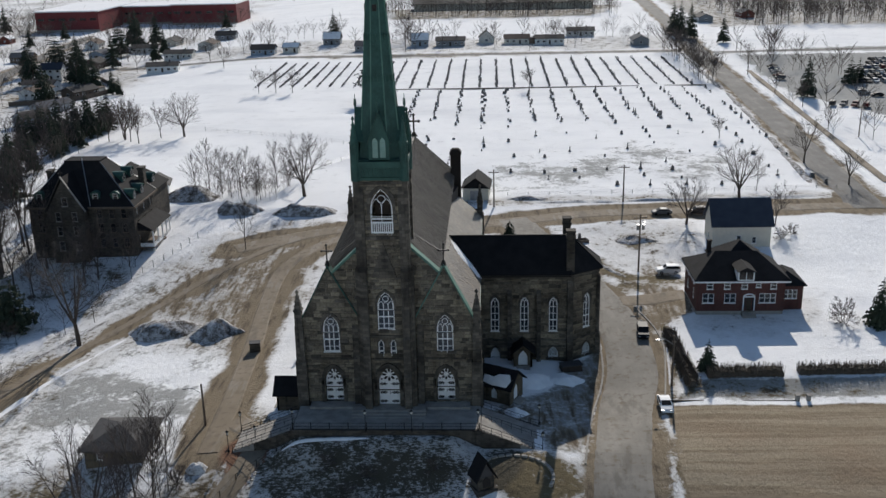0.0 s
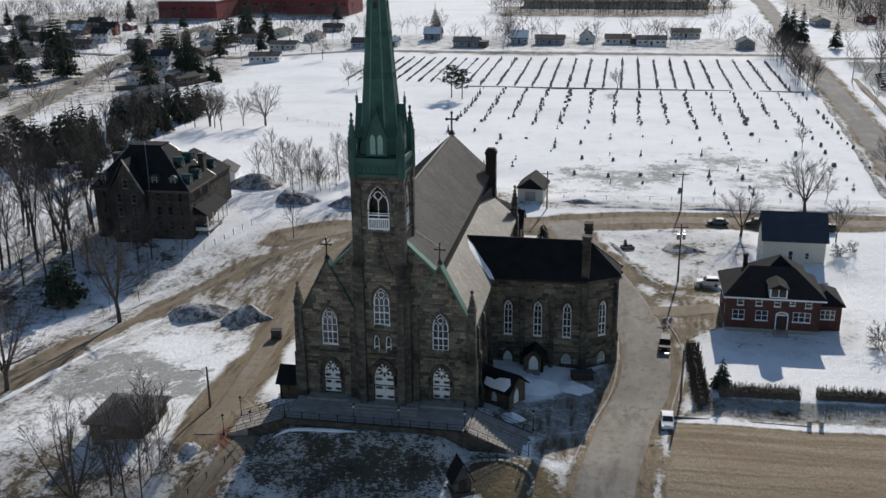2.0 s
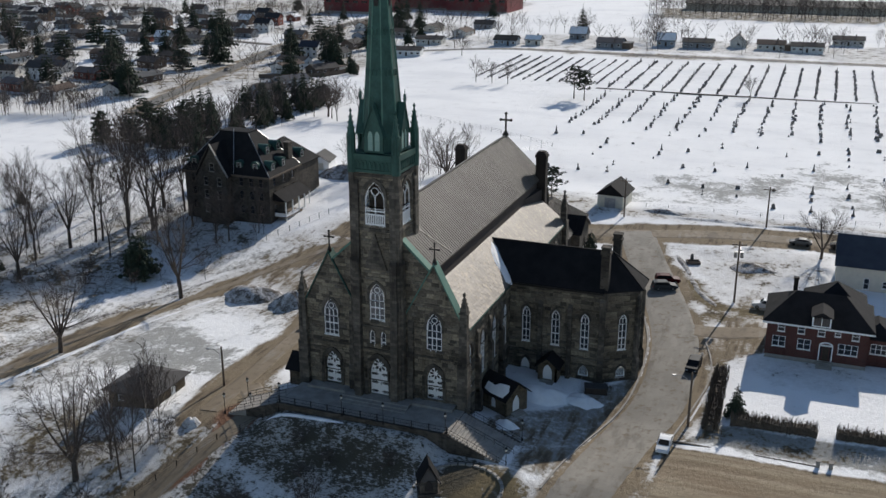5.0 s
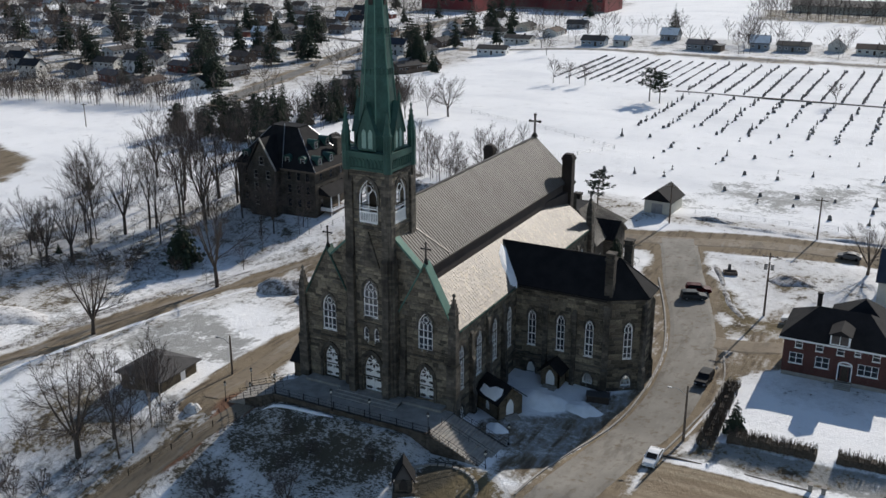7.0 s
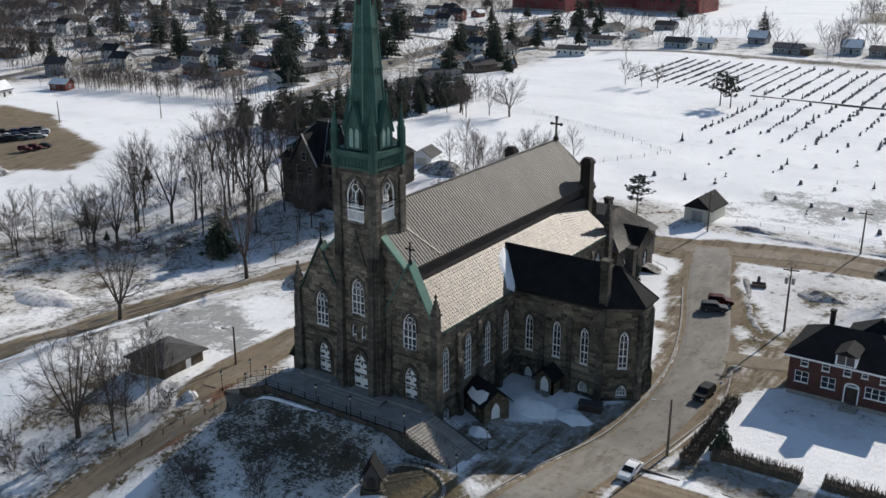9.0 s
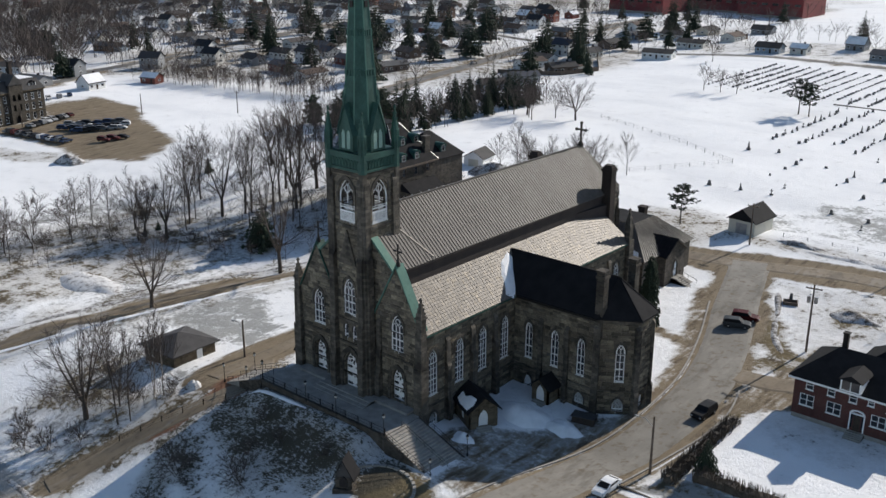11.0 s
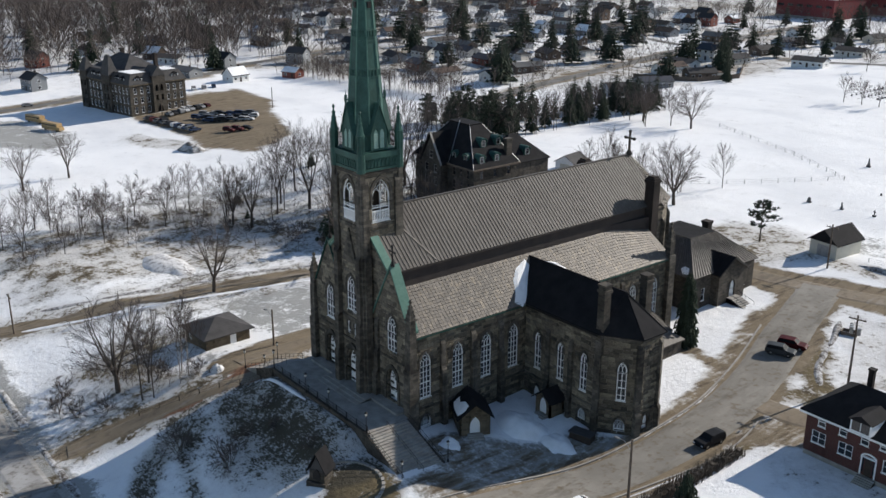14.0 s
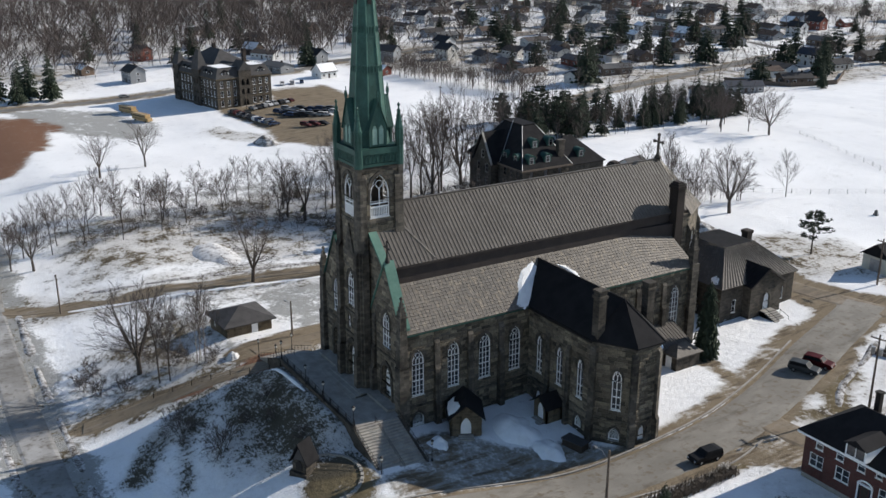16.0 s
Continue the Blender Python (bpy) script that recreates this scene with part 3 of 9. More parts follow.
    grass = np.maximum(grass, (0.13 + 0.22 * jitter(x, y, 13, 4.0)) * ss(-6, 8, d + 2 * n))
    ice = np.maximum(ice, (0.3 + 0.3 * jitter(x, y, 17, 6.0)) * ss(-6, 8, d + 2 * n))
    # slush and bare crust in the near part of the cemetery
    d = poly_depth(x, y, [(-14, 236), (-6, 256), (14, 286), (44, 300), (70, 280), (60, 250), (30, 241), (4, 238)])
    ice = np.maximum(ice, (0.32 + 0.4 * jitter(x, y, 11, 12.0)) * ss(-4, 5, d + 2 * n))
    # hillside scrub west of the road
    d = poly_depth(x, y, [(-150, 100), (-102, 100), (-94, 130), (-88, 160), (-98, 190), (-150, 175)])
    ice = np.maximum(ice, 0.4 * ss(-4, 6, d + 2 * n))
    grass = np.maximum(grass, 0.44 * ss(-4, 10, d + 3 * n))
    d = np.hypot(x + 20, y - 225) - 14
    grass = np.maximum(grass, 0.45 * (1 - ss(-4, 10, d + 2 * n)))
    grass = np.maximum(grass, 0.42 * (1 - ss(0, 7, abs(seg_dist(x, y, [(2, 231), (30, 233), (86, 236)])) + n)))
    sand = np.maximum(sand, 0.8 * (1 - ss(3, 6, np.hypot(x - 31, y - 187) + 1.5 * n)) * 0.6)
    d = seg_dist(x, y, SOUTH_ROAD)
    ice = np.maximum(ice, 0.9 * (1 - ss(4, 9, d + n)))
    grass = np.maximum(grass, 0.4 * (1 - ss(3, 8, d + n)))
    d = poly_depth(x, y, SCHOOL_LOT)
    sand = np.maximum(sand, 0.9 * ss(-4, 3, d + n))
    d = poly_depth(x, y, [(-330, 118), (-304, 158), (-262, 166), (-244, 154), (-262, 136), (-290, 124)])
    ice = np.maximum(ice, 0.8 * ss(-5, 5, d + 2 * n))
    d = poly_depth(x, y, RED_DIRT)
    sand = np.maximum(sand, 0.85 * ss(-4, 4, d + 3 * n))
    turf = np.maximum(turf, ss(-8, -4, d))
    d = poly_depth(x, y, [(-240, 172), (-215, 180), (-200, 190), (-210, 196), (-245, 184)])
    grass = np.maximum(grass, 0.42 * ss(-5, 4, d + 2 * n))
    for pts, w in ((SCHOOL_ROAD, 6), (TOWN_STREET, 6), (FAR_STREET, 4), (DIAG_ROAD, 5.5)):
        sand = np.maximum(sand, 0.7 * (1 - ss(w - 1, w + 3, seg_dist(x, y, pts) + n)))
    # the town and the woods: trodden, patchy snow
    t = poly_depth(x, y, [(-150, 400), (-240, 310), (-340, 290), (-360, 60), (-900, 60), (-900, 1200), (-200, 1200), (-170, 560)])
    grass = np.maximum(grass, (0.31 + 0.22 * jitter(x, y, 38, 3.0)) * ss(-10, 14, t))
    t = poly_depth(x, y, [(-392, 60), (-400, 250), (-440, 340), (-560, 420), (-660, 700), (-900, 700), (-900, 60)])
    grass = np.maximum(grass, 0.34 * ss(-8, 14, t + 3 * n))
    t = poly_depth(x, y, [(112, 374), (114, 420), (116, 476), (400, 482), (400, 250), (150, 300), (126, 348)])
    ice = np.maximum(ice, 1.2 * ss(-3, 6, t + 2 * n))
    ice = np.maximum(ice, 0.8 * (1 - ss(4, 9, seg_dist(x, y, [(108, 486), (200, 492), (420, 498)]))))
    t = poly_depth(x, y, [(125, 590), (420, 580), (420, 1100), (125, 1100)])
    grass = np.maximum(grass, 0.48 * ss(-6, 10, t + 3 * n))
    t = poly_depth(x, y, [(-70, 660), (70, 660), (100, 760), (-80, 740)])
    grass = np.maximum(grass, 0.55 * ss(-6, 10, t + 3 * n))
    t = poly_depth(x, y, [(-170, 498), (100, 498), (100, 560), (-170, 560)])
    grass = np.maximum(grass, 0.36 * ss(-6, 10, t + 3 * n))
    return sand, grass, ice, turf


def axis(lo, hi, step, start, end, grow):
    mid = list(np.arange(lo, hi + 1e-6, step))
    left, s, p = [], step, lo
    while p > start:
        s = min(s * grow, 45.0)
        p -= s
        left.append(p)
    right, s, p = [], step, mid[-1]
    while p < end:
        s = min(s * grow, 45.0)
        p += s
        right.append(p)
    return left[::-1] + mid + right


def build_ground():
    xs, ys = axis(-100, 66, 1.25, -1900, 1900, 1.03), axis(78, 236, 1.25, -700, 2600, 1.025)
    nx, ny = len(xs), len(ys)
    X, Y = (q.ravel() for q in np.meshgrid(xs, ys))
    near = np.maximum(0.0, 1 - (np.abs(X + 15) + np.abs(Y - 140)) / 500)
    r = 0.14 * jitter(X, Y, 6.0, 5.0) * near + 0.28 * jitter(X, Y, 24.0, 9.0)
    way = np.min([seg_dist(X, Y, p) for p in (MAIN_ROAD, CROSS_ROAD, WEST_LANE, SOUTH_ROAD, DIAG_ROAD, TOWN_STREET, SCHOOL_ROAD, FAR_STREET, WEST_ROAD, DRIVE)], axis=0)
    Z = g(X, Y) + r * ss(4, 10, way) - 0.06 * (1 - ss(3.0, 5.0, way))
    v = np.stack((X, Y, Z), axis=1).tolist()
    cols = np.stack(cover(X, Y), axis=1).astype("f4").ravel()
    f = [(j * nx + i, j * nx + i + 1, (j + 1) * nx + i + 1, (j + 1) * nx + i) for j in range(ny - 1) for i in range(nx - 1)]
    me = bpy.data.meshes.new("ground")
    me.from_pydata(v, [], f)
    me.color_attributes.new("cover", "FLOAT_COLOR", "POINT").data.foreach_set("color", cols)
    me.materials.append(GROUND)
    me.shade_smooth()
    return tagged(new("ground", me), "snow-covered ground with patches of dry grass and sand", "ground", "", "structure")


build_ground()


def smooth_line(pts, step=2.5):
    """Catmull-Rom through the points, resampled."""
    P = [Vector((*p, 0)) for p in pts]
    P = [2 * P[0] - P[1]] + P + [2 * P[-1] - P[-2]]
    out = []
    for a, b, c, d in zip(P, P[1:], P[2:], P[3:]):
        n = max(2, int((c - b).length / step))
        for i in range(n):
            t = i / n
            out.append(0.5 * ((2 * b) + (c - a) * t + (2 * a - 5 * b + 4 * c - d) * t * t + (3 * b - a - 3 * c + d) * t ** 3))
    out.append(P[-2])
    return out


def strip(pts, width, lift, across=6, ragged=0.25, step=2.5):
    line = smooth_line(pts, step)
    mb, k = MB(), across + 1
    for i, p in enumerate(line):
        d = (line[min(i + 1, len(line) - 1)] - line[max(i - 1, 0)]).normalized()
        nrm = Vector((d.y, -d.x, 0))
        for j in range(k):
            u = (j / across - 0.5) * width * (1 + ragged * 0.3 * jitter(p.x + j * 7, p.y, 9.0, 2.0))
            q = p + nrm * u
            mb.v.append((q.x, q.y, g(q.x, q.y) + lift - (0.2 if j in (0, across) else 0.0)))
    n = len(line)
    mb.f = [(i * k + j, i * k + j + 1, (i + 1) * k + j + 1, (i + 1) * k + j) for i in range(n - 1) for j in range(across)]
    return mb


def road(pts, width, mat, label, lift=0.05, name="road"):
    return solo(name, strip(pts, width, lift), mat, label, "road", "", "structure", tidy=False)


road(MAIN_ROAD, 9.6, SANDED, "worn grey asphalt road strewn with winter sand", 0.05)
road(CROSS_ROAD, 6.0, SANDROAD, "sand-covered road curving behind the church", 0.035)
road(WEST_LANE, 4.0, SANDROAD, "brown sanded lane beside the church", 0.02)
road(WEST_ROAD, 2.6, SANDROAD, "brown dirt road between snow banks", 0.03)
road(SOUTH_ROAD, 6.2, ICY, "grey asphalt street with packed snow edges", 0.04)
road(DIAG_ROAD, 10.5, ASPHALT, "straight grey asphalt road past the cemetery", 0.06)
road([(100.5, 246), (104.5, 310), (108.5, 380), (111, 430)], 2.4, SANDROAD, "bare path beside the straight road", 0.3, "path")
road(DRIVE, 4.4, SANDROAD, "pale sandy drive climbing to the church", 0.03)
road(TOWN_STREET, 8.0, ASPHALT, "pale asphalt residential street", 0.06)
road(SCHOOL_ROAD, 7.5, ASPHALT, "asphalt street behind the stone school", 0.06)
road(FAR_STREET, 6.5, ASPHALT, "narrow street beyond the cemetery", 0.06)
road(HOUSE_DRIVE, 6.0, SANDROAD, "sandy driveway of the brick house", 0.055)
road([(112, 487), (200, 492), (420, 498)], 7.0, ASPHALT, "straight grey road before the woods", 0.1)
for k in range(5):  # streets of the town
    y0 = 380 + 62 * k
    road([(-232 - 12 * k, y0), (-330, y0 + 12), (-460, y0 + 6), (-640, y0 + 20)], 6.5, ASPHALT, "snowy side street between small houses", 0.08)


def kerb(pts, w, h, label):
    mb = MB()
    line = smooth_line(pts, 2.0)
    for p, q in zip(line, line[1:]):
        d = (q - p).normalized()
        nn = Vector((d.y, -d.x, 0)) * w / 2
        za, zb = g(p.x, p.y) - 0.1, g(q.x, q.y) - 0.1
        ring = [p - nn, p + nn, q + nn, q - nn]
        mb.hexa([(r.x, r.y, z) for r, z in zip(ring, (za, za, zb, zb))] + [(r.x, r.y, z + h + 0.1) for r, z in zip(ring, (za, za, zb, zb))])
    return solo("kerb", mb, CONCRETE, label, "kerb", "", "structure")


kerb([(12.2, 115), (14.4, 129), (17.2, 141), (18.0, 148), (18.0, 156), (16.9, 166), (13.0, 180), (7.5, 195)], 0.28, 0.16, "pale worn concrete kerb along the church side")
kerb([(25.8, 133.6), (27.4, 143), (28.6, 152), (28.2, 160), (26.5, 167)], 0.25, 0.15, "pale concrete kerb along the hedge bank")

# ---- walls with openings ----
def plane_m(p0, p1):
    """Local frame of an upright wall: x along it, y into it, z up. The outside is on the right of the way from p0 to p1."""
    d = Vector((p1[0] - p0[0], p1[1] - p0[1], 0)).normalized()
    inn = Vector((-d.y, d.x, 0))
    m = Matrix.Identity(4)
    m.col[0][:3], m.col[1][:3], m.col[2][:3], m.col[3][:3] = d, inn, (0, 0, 1), (p0[0], p0[1], 0)
    return m


def lancet(u, z0, w, z1, n=6):
    """A pointed-arch outline, anticlockwise from the lower left: middle u, sill z0, width w, apex z1."""
    h = w / 2
    rise = min(0.95 * w, (z1 - z0) * 0.6)
    r = (rise * rise + h * h) / (2 * h)
    zs = z1 - rise
    a1 = math.asin(min(1, rise / r))
    right = [(u + h - r + r * math.cos(a1 * i / n), zs + r * math.sin(a1 * i / n)) for i in range(n)]
    left = [(2 * u - x, z) for x, z in right[::-1]]
    return [(u - h, z0), (u + h, z0)] + right + [(u, z1)] + left


def rect(u, z0, w, z1):
    return [(u - w / 2, z0), (u + w / 2, z0), (u + w / 2, z1), (u - w / 2, z1)]


def inset(loop, c, d):
    """Shrinks an outline towards c by about d."""
    xs, zs = [p[0] for p in loop], [p[1] for p in loop]
    w, h = max(xs) - min(xs), max(zs) - min(zs)
    mx, mz = (max(xs) + min(xs)) / 2, (max(zs) + min(zs)) / 2
    return [(mx + (x - mx) * (1 - 2 * d / w), mz + (z - mz) * (1 - 2 * d / h)) for x, z in loop]


def wall_mesh(outline, holes, depth=0.6):
    """A wall of real thickness with openings through it, as MB in the wall's frame."""
    mb = MB()
    mb.weld = True
    for y in (0.0, depth):
        bm = bmesh.new()
        for loop in [outline] + holes:
            vs = [bm.verts.new((u, y, z)) for u, z in loop]
            for a, b in zip(vs, vs[1:] + vs[:1]):
                bm.edges.new((a, b))
        bmesh.ops.triangle_fill(bm, use_beauty=True, use_dissolve=False, edges=bm.edges[:], normal=(0, -1, 0))
        bm.verts.index_update()
        mb.add([v.co[:] for v in bm.verts], [tuple(v.index for v in fc.verts) for fc in bm.faces])
        bm.free()
    for loop in [outline] + holes:
        n = len(loop)
        mb.add([(u, 0.0, z) for u, z in loop] + [(u, depth, z) for u, z in loop], [(i, (i + 1) % n, n + (i + 1) % n, n + i) for i in range(n)])
    return mb


def ring_mesh(mb, outer, inner, y0, y1):
    """A closed moulding between two outlines of equal count."""
    n = len(outer)
    pts = [(u, y0, z) for u, z in outer] + [(u, y0, z) for u, z in inner] + [(u, y1, z) for u, z in outer] + [(u, y1, z) for u, z in inner]
    f = []
    for i in range(n):
        j = (i + 1) % n
        f += [(i, j, n + j, n + i), (2 * n + j, 2 * n + i, 3 * n + i, 3 * n + j), (i, 2 * n + i, 2 * n + j, j), (n + i, n + j, 3 * n + j, 3 * n + i)]
    return mb.add(pts, f)


def circle(u, z, r, n=14):
    return [(u + r * math.cos(2 * math.pi * i / n), z + r * math.sin(2 * math.pi * i / n)) for i in range(n)]


CACHE = {}


def spans(loop, z):
    """Where an outline is cut at height z, as pairs of u."""
    us = []
    for (u0, z0), (u1, z1) in zip(loop, loop[1:] + loop[:1]):
        if (z0 > z) != (z1 > z):
            us.append(u0 + (u1 - u0) * (z - z0) / (z1 - z0))
    us.sort()
    return list(zip(us[::2], us[1::2]))


def blocks(outline, holes, seed, row=0.52):
    """Courses of blocks that fill a wall between its openings: (u0, z0, u1, z1) of each."""
    rnd = random.Random(seed)
    lo, hi = min(z for _, z in outline), max(z for _, z in outline)
    z, out = lo, []
    while z < hi - 0.2:
        h = row * rnd.choice((0.7, 0.85, 1.0, 1.0, 1.15, 1.35))
        mid, free = z + h / 2, [list(q) for q in spans(outline, min(z + h, hi - 0.02))]
        for hole in holes:
            cuts = spans(hole, mid) or spans(hole, z + 0.05)
            for c0, c1 in cuts:
                free = [[a, b] for f0, f1 in free for a, b in ((f0, min(f1, c0 - 0.06)), (max(f0, c1 + 0.06), f1)) if b - a > 0.12]
        for f0, f1 in free:
            u = f0
            while u < f1 - 0.1:
                w = row * rnd.uniform(1.0, 3.2)
                if f1 - u - w < 0.4:
                    w = f1 - u
                out.append((u + 0.018, z + 0.018, u + w - 0.018, z + h - 0.018))
                u += w
        z += h
    return out


def stone_face(parent, m, outline, holes, seed, single=False):
    """Rough blocks proud of a wall; joined, or each one a part by itself."""
    rnd = random.Random(seed + 50)
    mb = MB()
    for u0, z0, u1, z1 in blocks(outline, holes, seed):
        d, c = rnd.uniform(0.02, 0.07), min(0.07, (u1 - u0) * 0.2)
        if single:
            if "stone" not in CACHE:
                CACHE["stone"] = MB().hexa([(0, 0, 0), (1, 0, 0), (1, 0, 1), (0, 0, 1), (0.07, -1, 0.13), (0.93, -1, 0.13), (0.93, -1, 0.87), (0.07, -1, 0.87)]).mesh("stone", STONE_BLOCK)
            part("stone", CACHE["stone"], None, parent, "", m @ Matrix.Translation((u0, 0, z0)) @ Matrix.Diagonal((u1 - u0, d, z1 - z0, 1)))
            continue
        o = [(u0, 0.01, z0), (u1, 0.01, z0), (u1, 0.01, z1), (u0, 0.01, z1)]
        i = [(u0 + c, -d, z0 + c), (u1 - c, -d, z0 + c), (u1 - c, -d * rnd.uniform(0.5, 1), z1 - c), (u0 + c, -d, z1 - c)]
        mb.add(o + i, [(4, 5, 6, 7), (0, 1, 5, 4), (1, 2, 6, 5), (2, 3, 7, 6), (3, 0, 4, 7)])
    if not single:
        tagged(part("stonework", mb, STONE_BLOCK, parent, "rock-faced sandstone blocks in uneven courses", m), kind="stuff")


def lancet_window(parent, m, u, z0, w, z1, lights=3, label="white pointed-arch window with tracery", glassmat=None, bars=3):
    """Tracery frame with its glass, set in a wall's frame m at u."""
    h = z1 - z0
    key = ("lancet", round(w, 2), round(h, 2), lights, bars)
    if key not in CACHE:
        fr = MB()
        out = lancet(0, 0, w, h)
        inn = inset(out, None, 0.125)
        ring_mesh(fr, out, inn, 0.0, 0.16)
        rise = 0.95 * w
        spring = h - rise
        iw = w - 0.34
        rad = w * 0.19
        if lights > 1:
            for i in range(1, lights):
                x = -iw / 2 + iw * i / lights
                fr.box(x - 0.055, 0.01, 0.1, x + 0.055, 0.15, spring + 0.12 * rise)
            for i in range(lights):
                c = -iw / 2 + iw * (i + 0.5) / lights
                lw = iw / lights
                top = spring + (0.55 if lights == 2 or i == lights // 2 else 0.38) * rise * (0.62 if lights == 3 and i == 1 else 1.0)
                o = lancet(c, spring - 0.75 * lw, lw + 0.06, top, 4)
                ring_mesh(fr, o[2:] + o[:2], (lambda q: q[2:] + q[:2])(inset(o, None, 0.07)), 0.02, 0.14)
            ring_mesh(fr, circle(0, h - 0.52 * rise + 0.1, rad), circle(0, h - 0.52 * rise + 0.1, rad - 0.075), 0.02, 0.14)
        for i in range(bars):
            z = 0.1 + (spring - 0.1) * (i + 0.6) / bars
            t = 0.085 if i == bars // 3 else 0.035
            fr.box(-iw / 2, 0.03, z - t, iw / 2, 0.13, z + t)
        fr.box(-w / 2 - 0.08, -0.12, -0.14, w / 2 + 0.08, 0.2, 0.0)
        pane = MB().prism([(x, 0.1, z) for x, z in inset(out, None, 0.06)], (0, 0.03, 0))
        CACHE[key] = (fr.mesh("window", WHITE), pane.mesh("glass", STAINED))
    fm, gm = CACHE[key]
    ob = part("window", fm, None, parent, label, m @ Matrix.Translation((u, 0.1, z0)))
    if bars != 1:
        part("glass", gm, None, ob, "dark leaded glass")
    return ob


def hood(mb, u, z0, w, z1, proud=0.14, t=0.26):
    """A hood mould over a pointed opening."""
    lo = z1 - 1.15 * w
    o, i = lancet(u, lo, w + 2 * t, z1 + t * 1.5), lancet(u, lo, w + 0.02, z1 + 0.01)
    return ring_mesh(mb, o[1:] + o[:1], i[1:] + i[:1], -proud, 0.05)


def buttress(mb, x, y, w, d, n, steps, z0=1.5):
    """A stepped buttress on a wall at (x, y), of width w, standing out along n; steps: (top height, depth)."""
    n = Vector((*n, 0))
    s = Vector((-n.y, n.x, 0)) * w / 2
    o = Vector((x, y, 0)) - n * 0.2
    z = z0
    for i, (top, dep) in enumerate(steps):
        nxt = steps[i + 1][1] if i + 1 < len(steps) else 0.0
        a, b, c = n * (dep + 0.2), n * (nxt + 0.2), Vector((0, 0, 1))
        slope = min(1.4, (dep - nxt) * 1.7)
        mb.hexa([o - s + c * z, o - s + a + c * z, o + s + a + c * z, o + s + c * z, o - s + c * (top - slope), o - s + a + c * (top - slope), o + s + a + c * (top - slope), o + s + c * (top - slope)])
        mb.hexa([o - s + c * (top - slope), o - s + a + c * (top - slope), o + s + a + c * (top - slope), o + s + c * (top - slope), o - s + c * top, o - s + b + c * top, o + s + b + c * top, o + s + c * top])
        z = top - slope
    return mb


def pinnacle(mb, x, y, z0, w, shaft, spire, n=4):
    r = w / math.sqrt(2) if n == 4 else w / 2
    rot = math.pi / 4 if n == 4 else math.pi / 8
    mb.frustum(x, y, z0, r, z0 + shaft, r, n, rot)
    mb.frustum(x, y, z0 + shaft, r * 1.25, z0 + shaft + 0.22, r * 1.25, n, rot)
    mb.frustum(x, y, z0 + shaft + 0.22, r * 1.02, z0 + shaft + spire, r * 0.14, n, rot)
    zt = z0 + shaft + spire
    mb.frustum(x, y, zt - 0.1, r * 0.2, zt + 0.15, r * 0.42, 6)
    mb.frustum(x, y, zt + 0.15, r * 0.42, zt + 0.5, 0.03, 6)
    for i in range(4):  # crockets up the edges
        a = rot + i * math.pi / 2
        for k in (0.3, 0.55, 0.78):
            rr = r * (1.02 - 0.88 * k) + 0.04
            mb.box(x + rr * math.cos(a) - 0.07, y + rr * math.sin(a) - 0.07, z0 + shaft + spire * k - 0.1, x + rr * math.cos(a) + 0.07, y + rr * math.sin(a) + 0.07, z0 + shaft + spire * k + 0.12)
    return mb


def cross_mesh(h, t=0.16, round_ends=True):
    mb = MB()
    mb.box(-t / 2, -t / 2, 0, t / 2, t / 2, h)
    mb.box(-h * 0.27, -t / 2 + 0.004, h * 0.62, h * 0.27, t / 2 - 0.004, h * 0.62 + t)
    if round_ends:
        for x, z in ((-h * 0.27, h * 0.62 + t / 2), (h * 0.27, h * 0.62 + t / 2), (0, h)):
            mb.prism([(x + a, -t * 0.45, z + b) for a, b in circle(0, 0, t * 0.95, 8)], (0, t * 0.9, 0))
    mb.frustum(0, 0, -0.5, t * 2.4, 0.25, t * 1.0, 6)
    return mb


def seam_roof(name, parent, a, b, c, d, spacing, mat, label, thick=0.22, rib=0.07):
    """A sloping roof sheet a-b along the eave, d-c along the top, with raised seams running up it."""
    a, b, c, d = Vector(a), Vector(b), Vector(c), Vector(d)
    nrm = (b - a).cross(d - a).normalized()
    if nrm.z < 0:
        nrm = -nrm
    slab = MB().hexa([p - nrm * thick for p in (a, b, c, d)] + [a, b, c, d])
    roof = part(name, slab, mat, parent, label)
    ribs = MB()
    n = max(1, int(round((b - a).length / spacing)))
    for i in range(n + 1):
        p, q = a.lerp(b, i / n), d.lerp(c, i / n)
        if (p - q).length < 0.3:
            continue
        s = (b - a).normalized() * 0.035
        up = nrm * rib
        ribs.hexa([p - s - nrm * 0.02, p + s - nrm * 0.02, q + s - nrm * 0.02, q - s - nrm * 0.02, p - s + up, p + s + up, q + s + up, q - s + up])
    tagged(part("standing_seams", ribs, mat, roof), kind="stuff")
    return roof


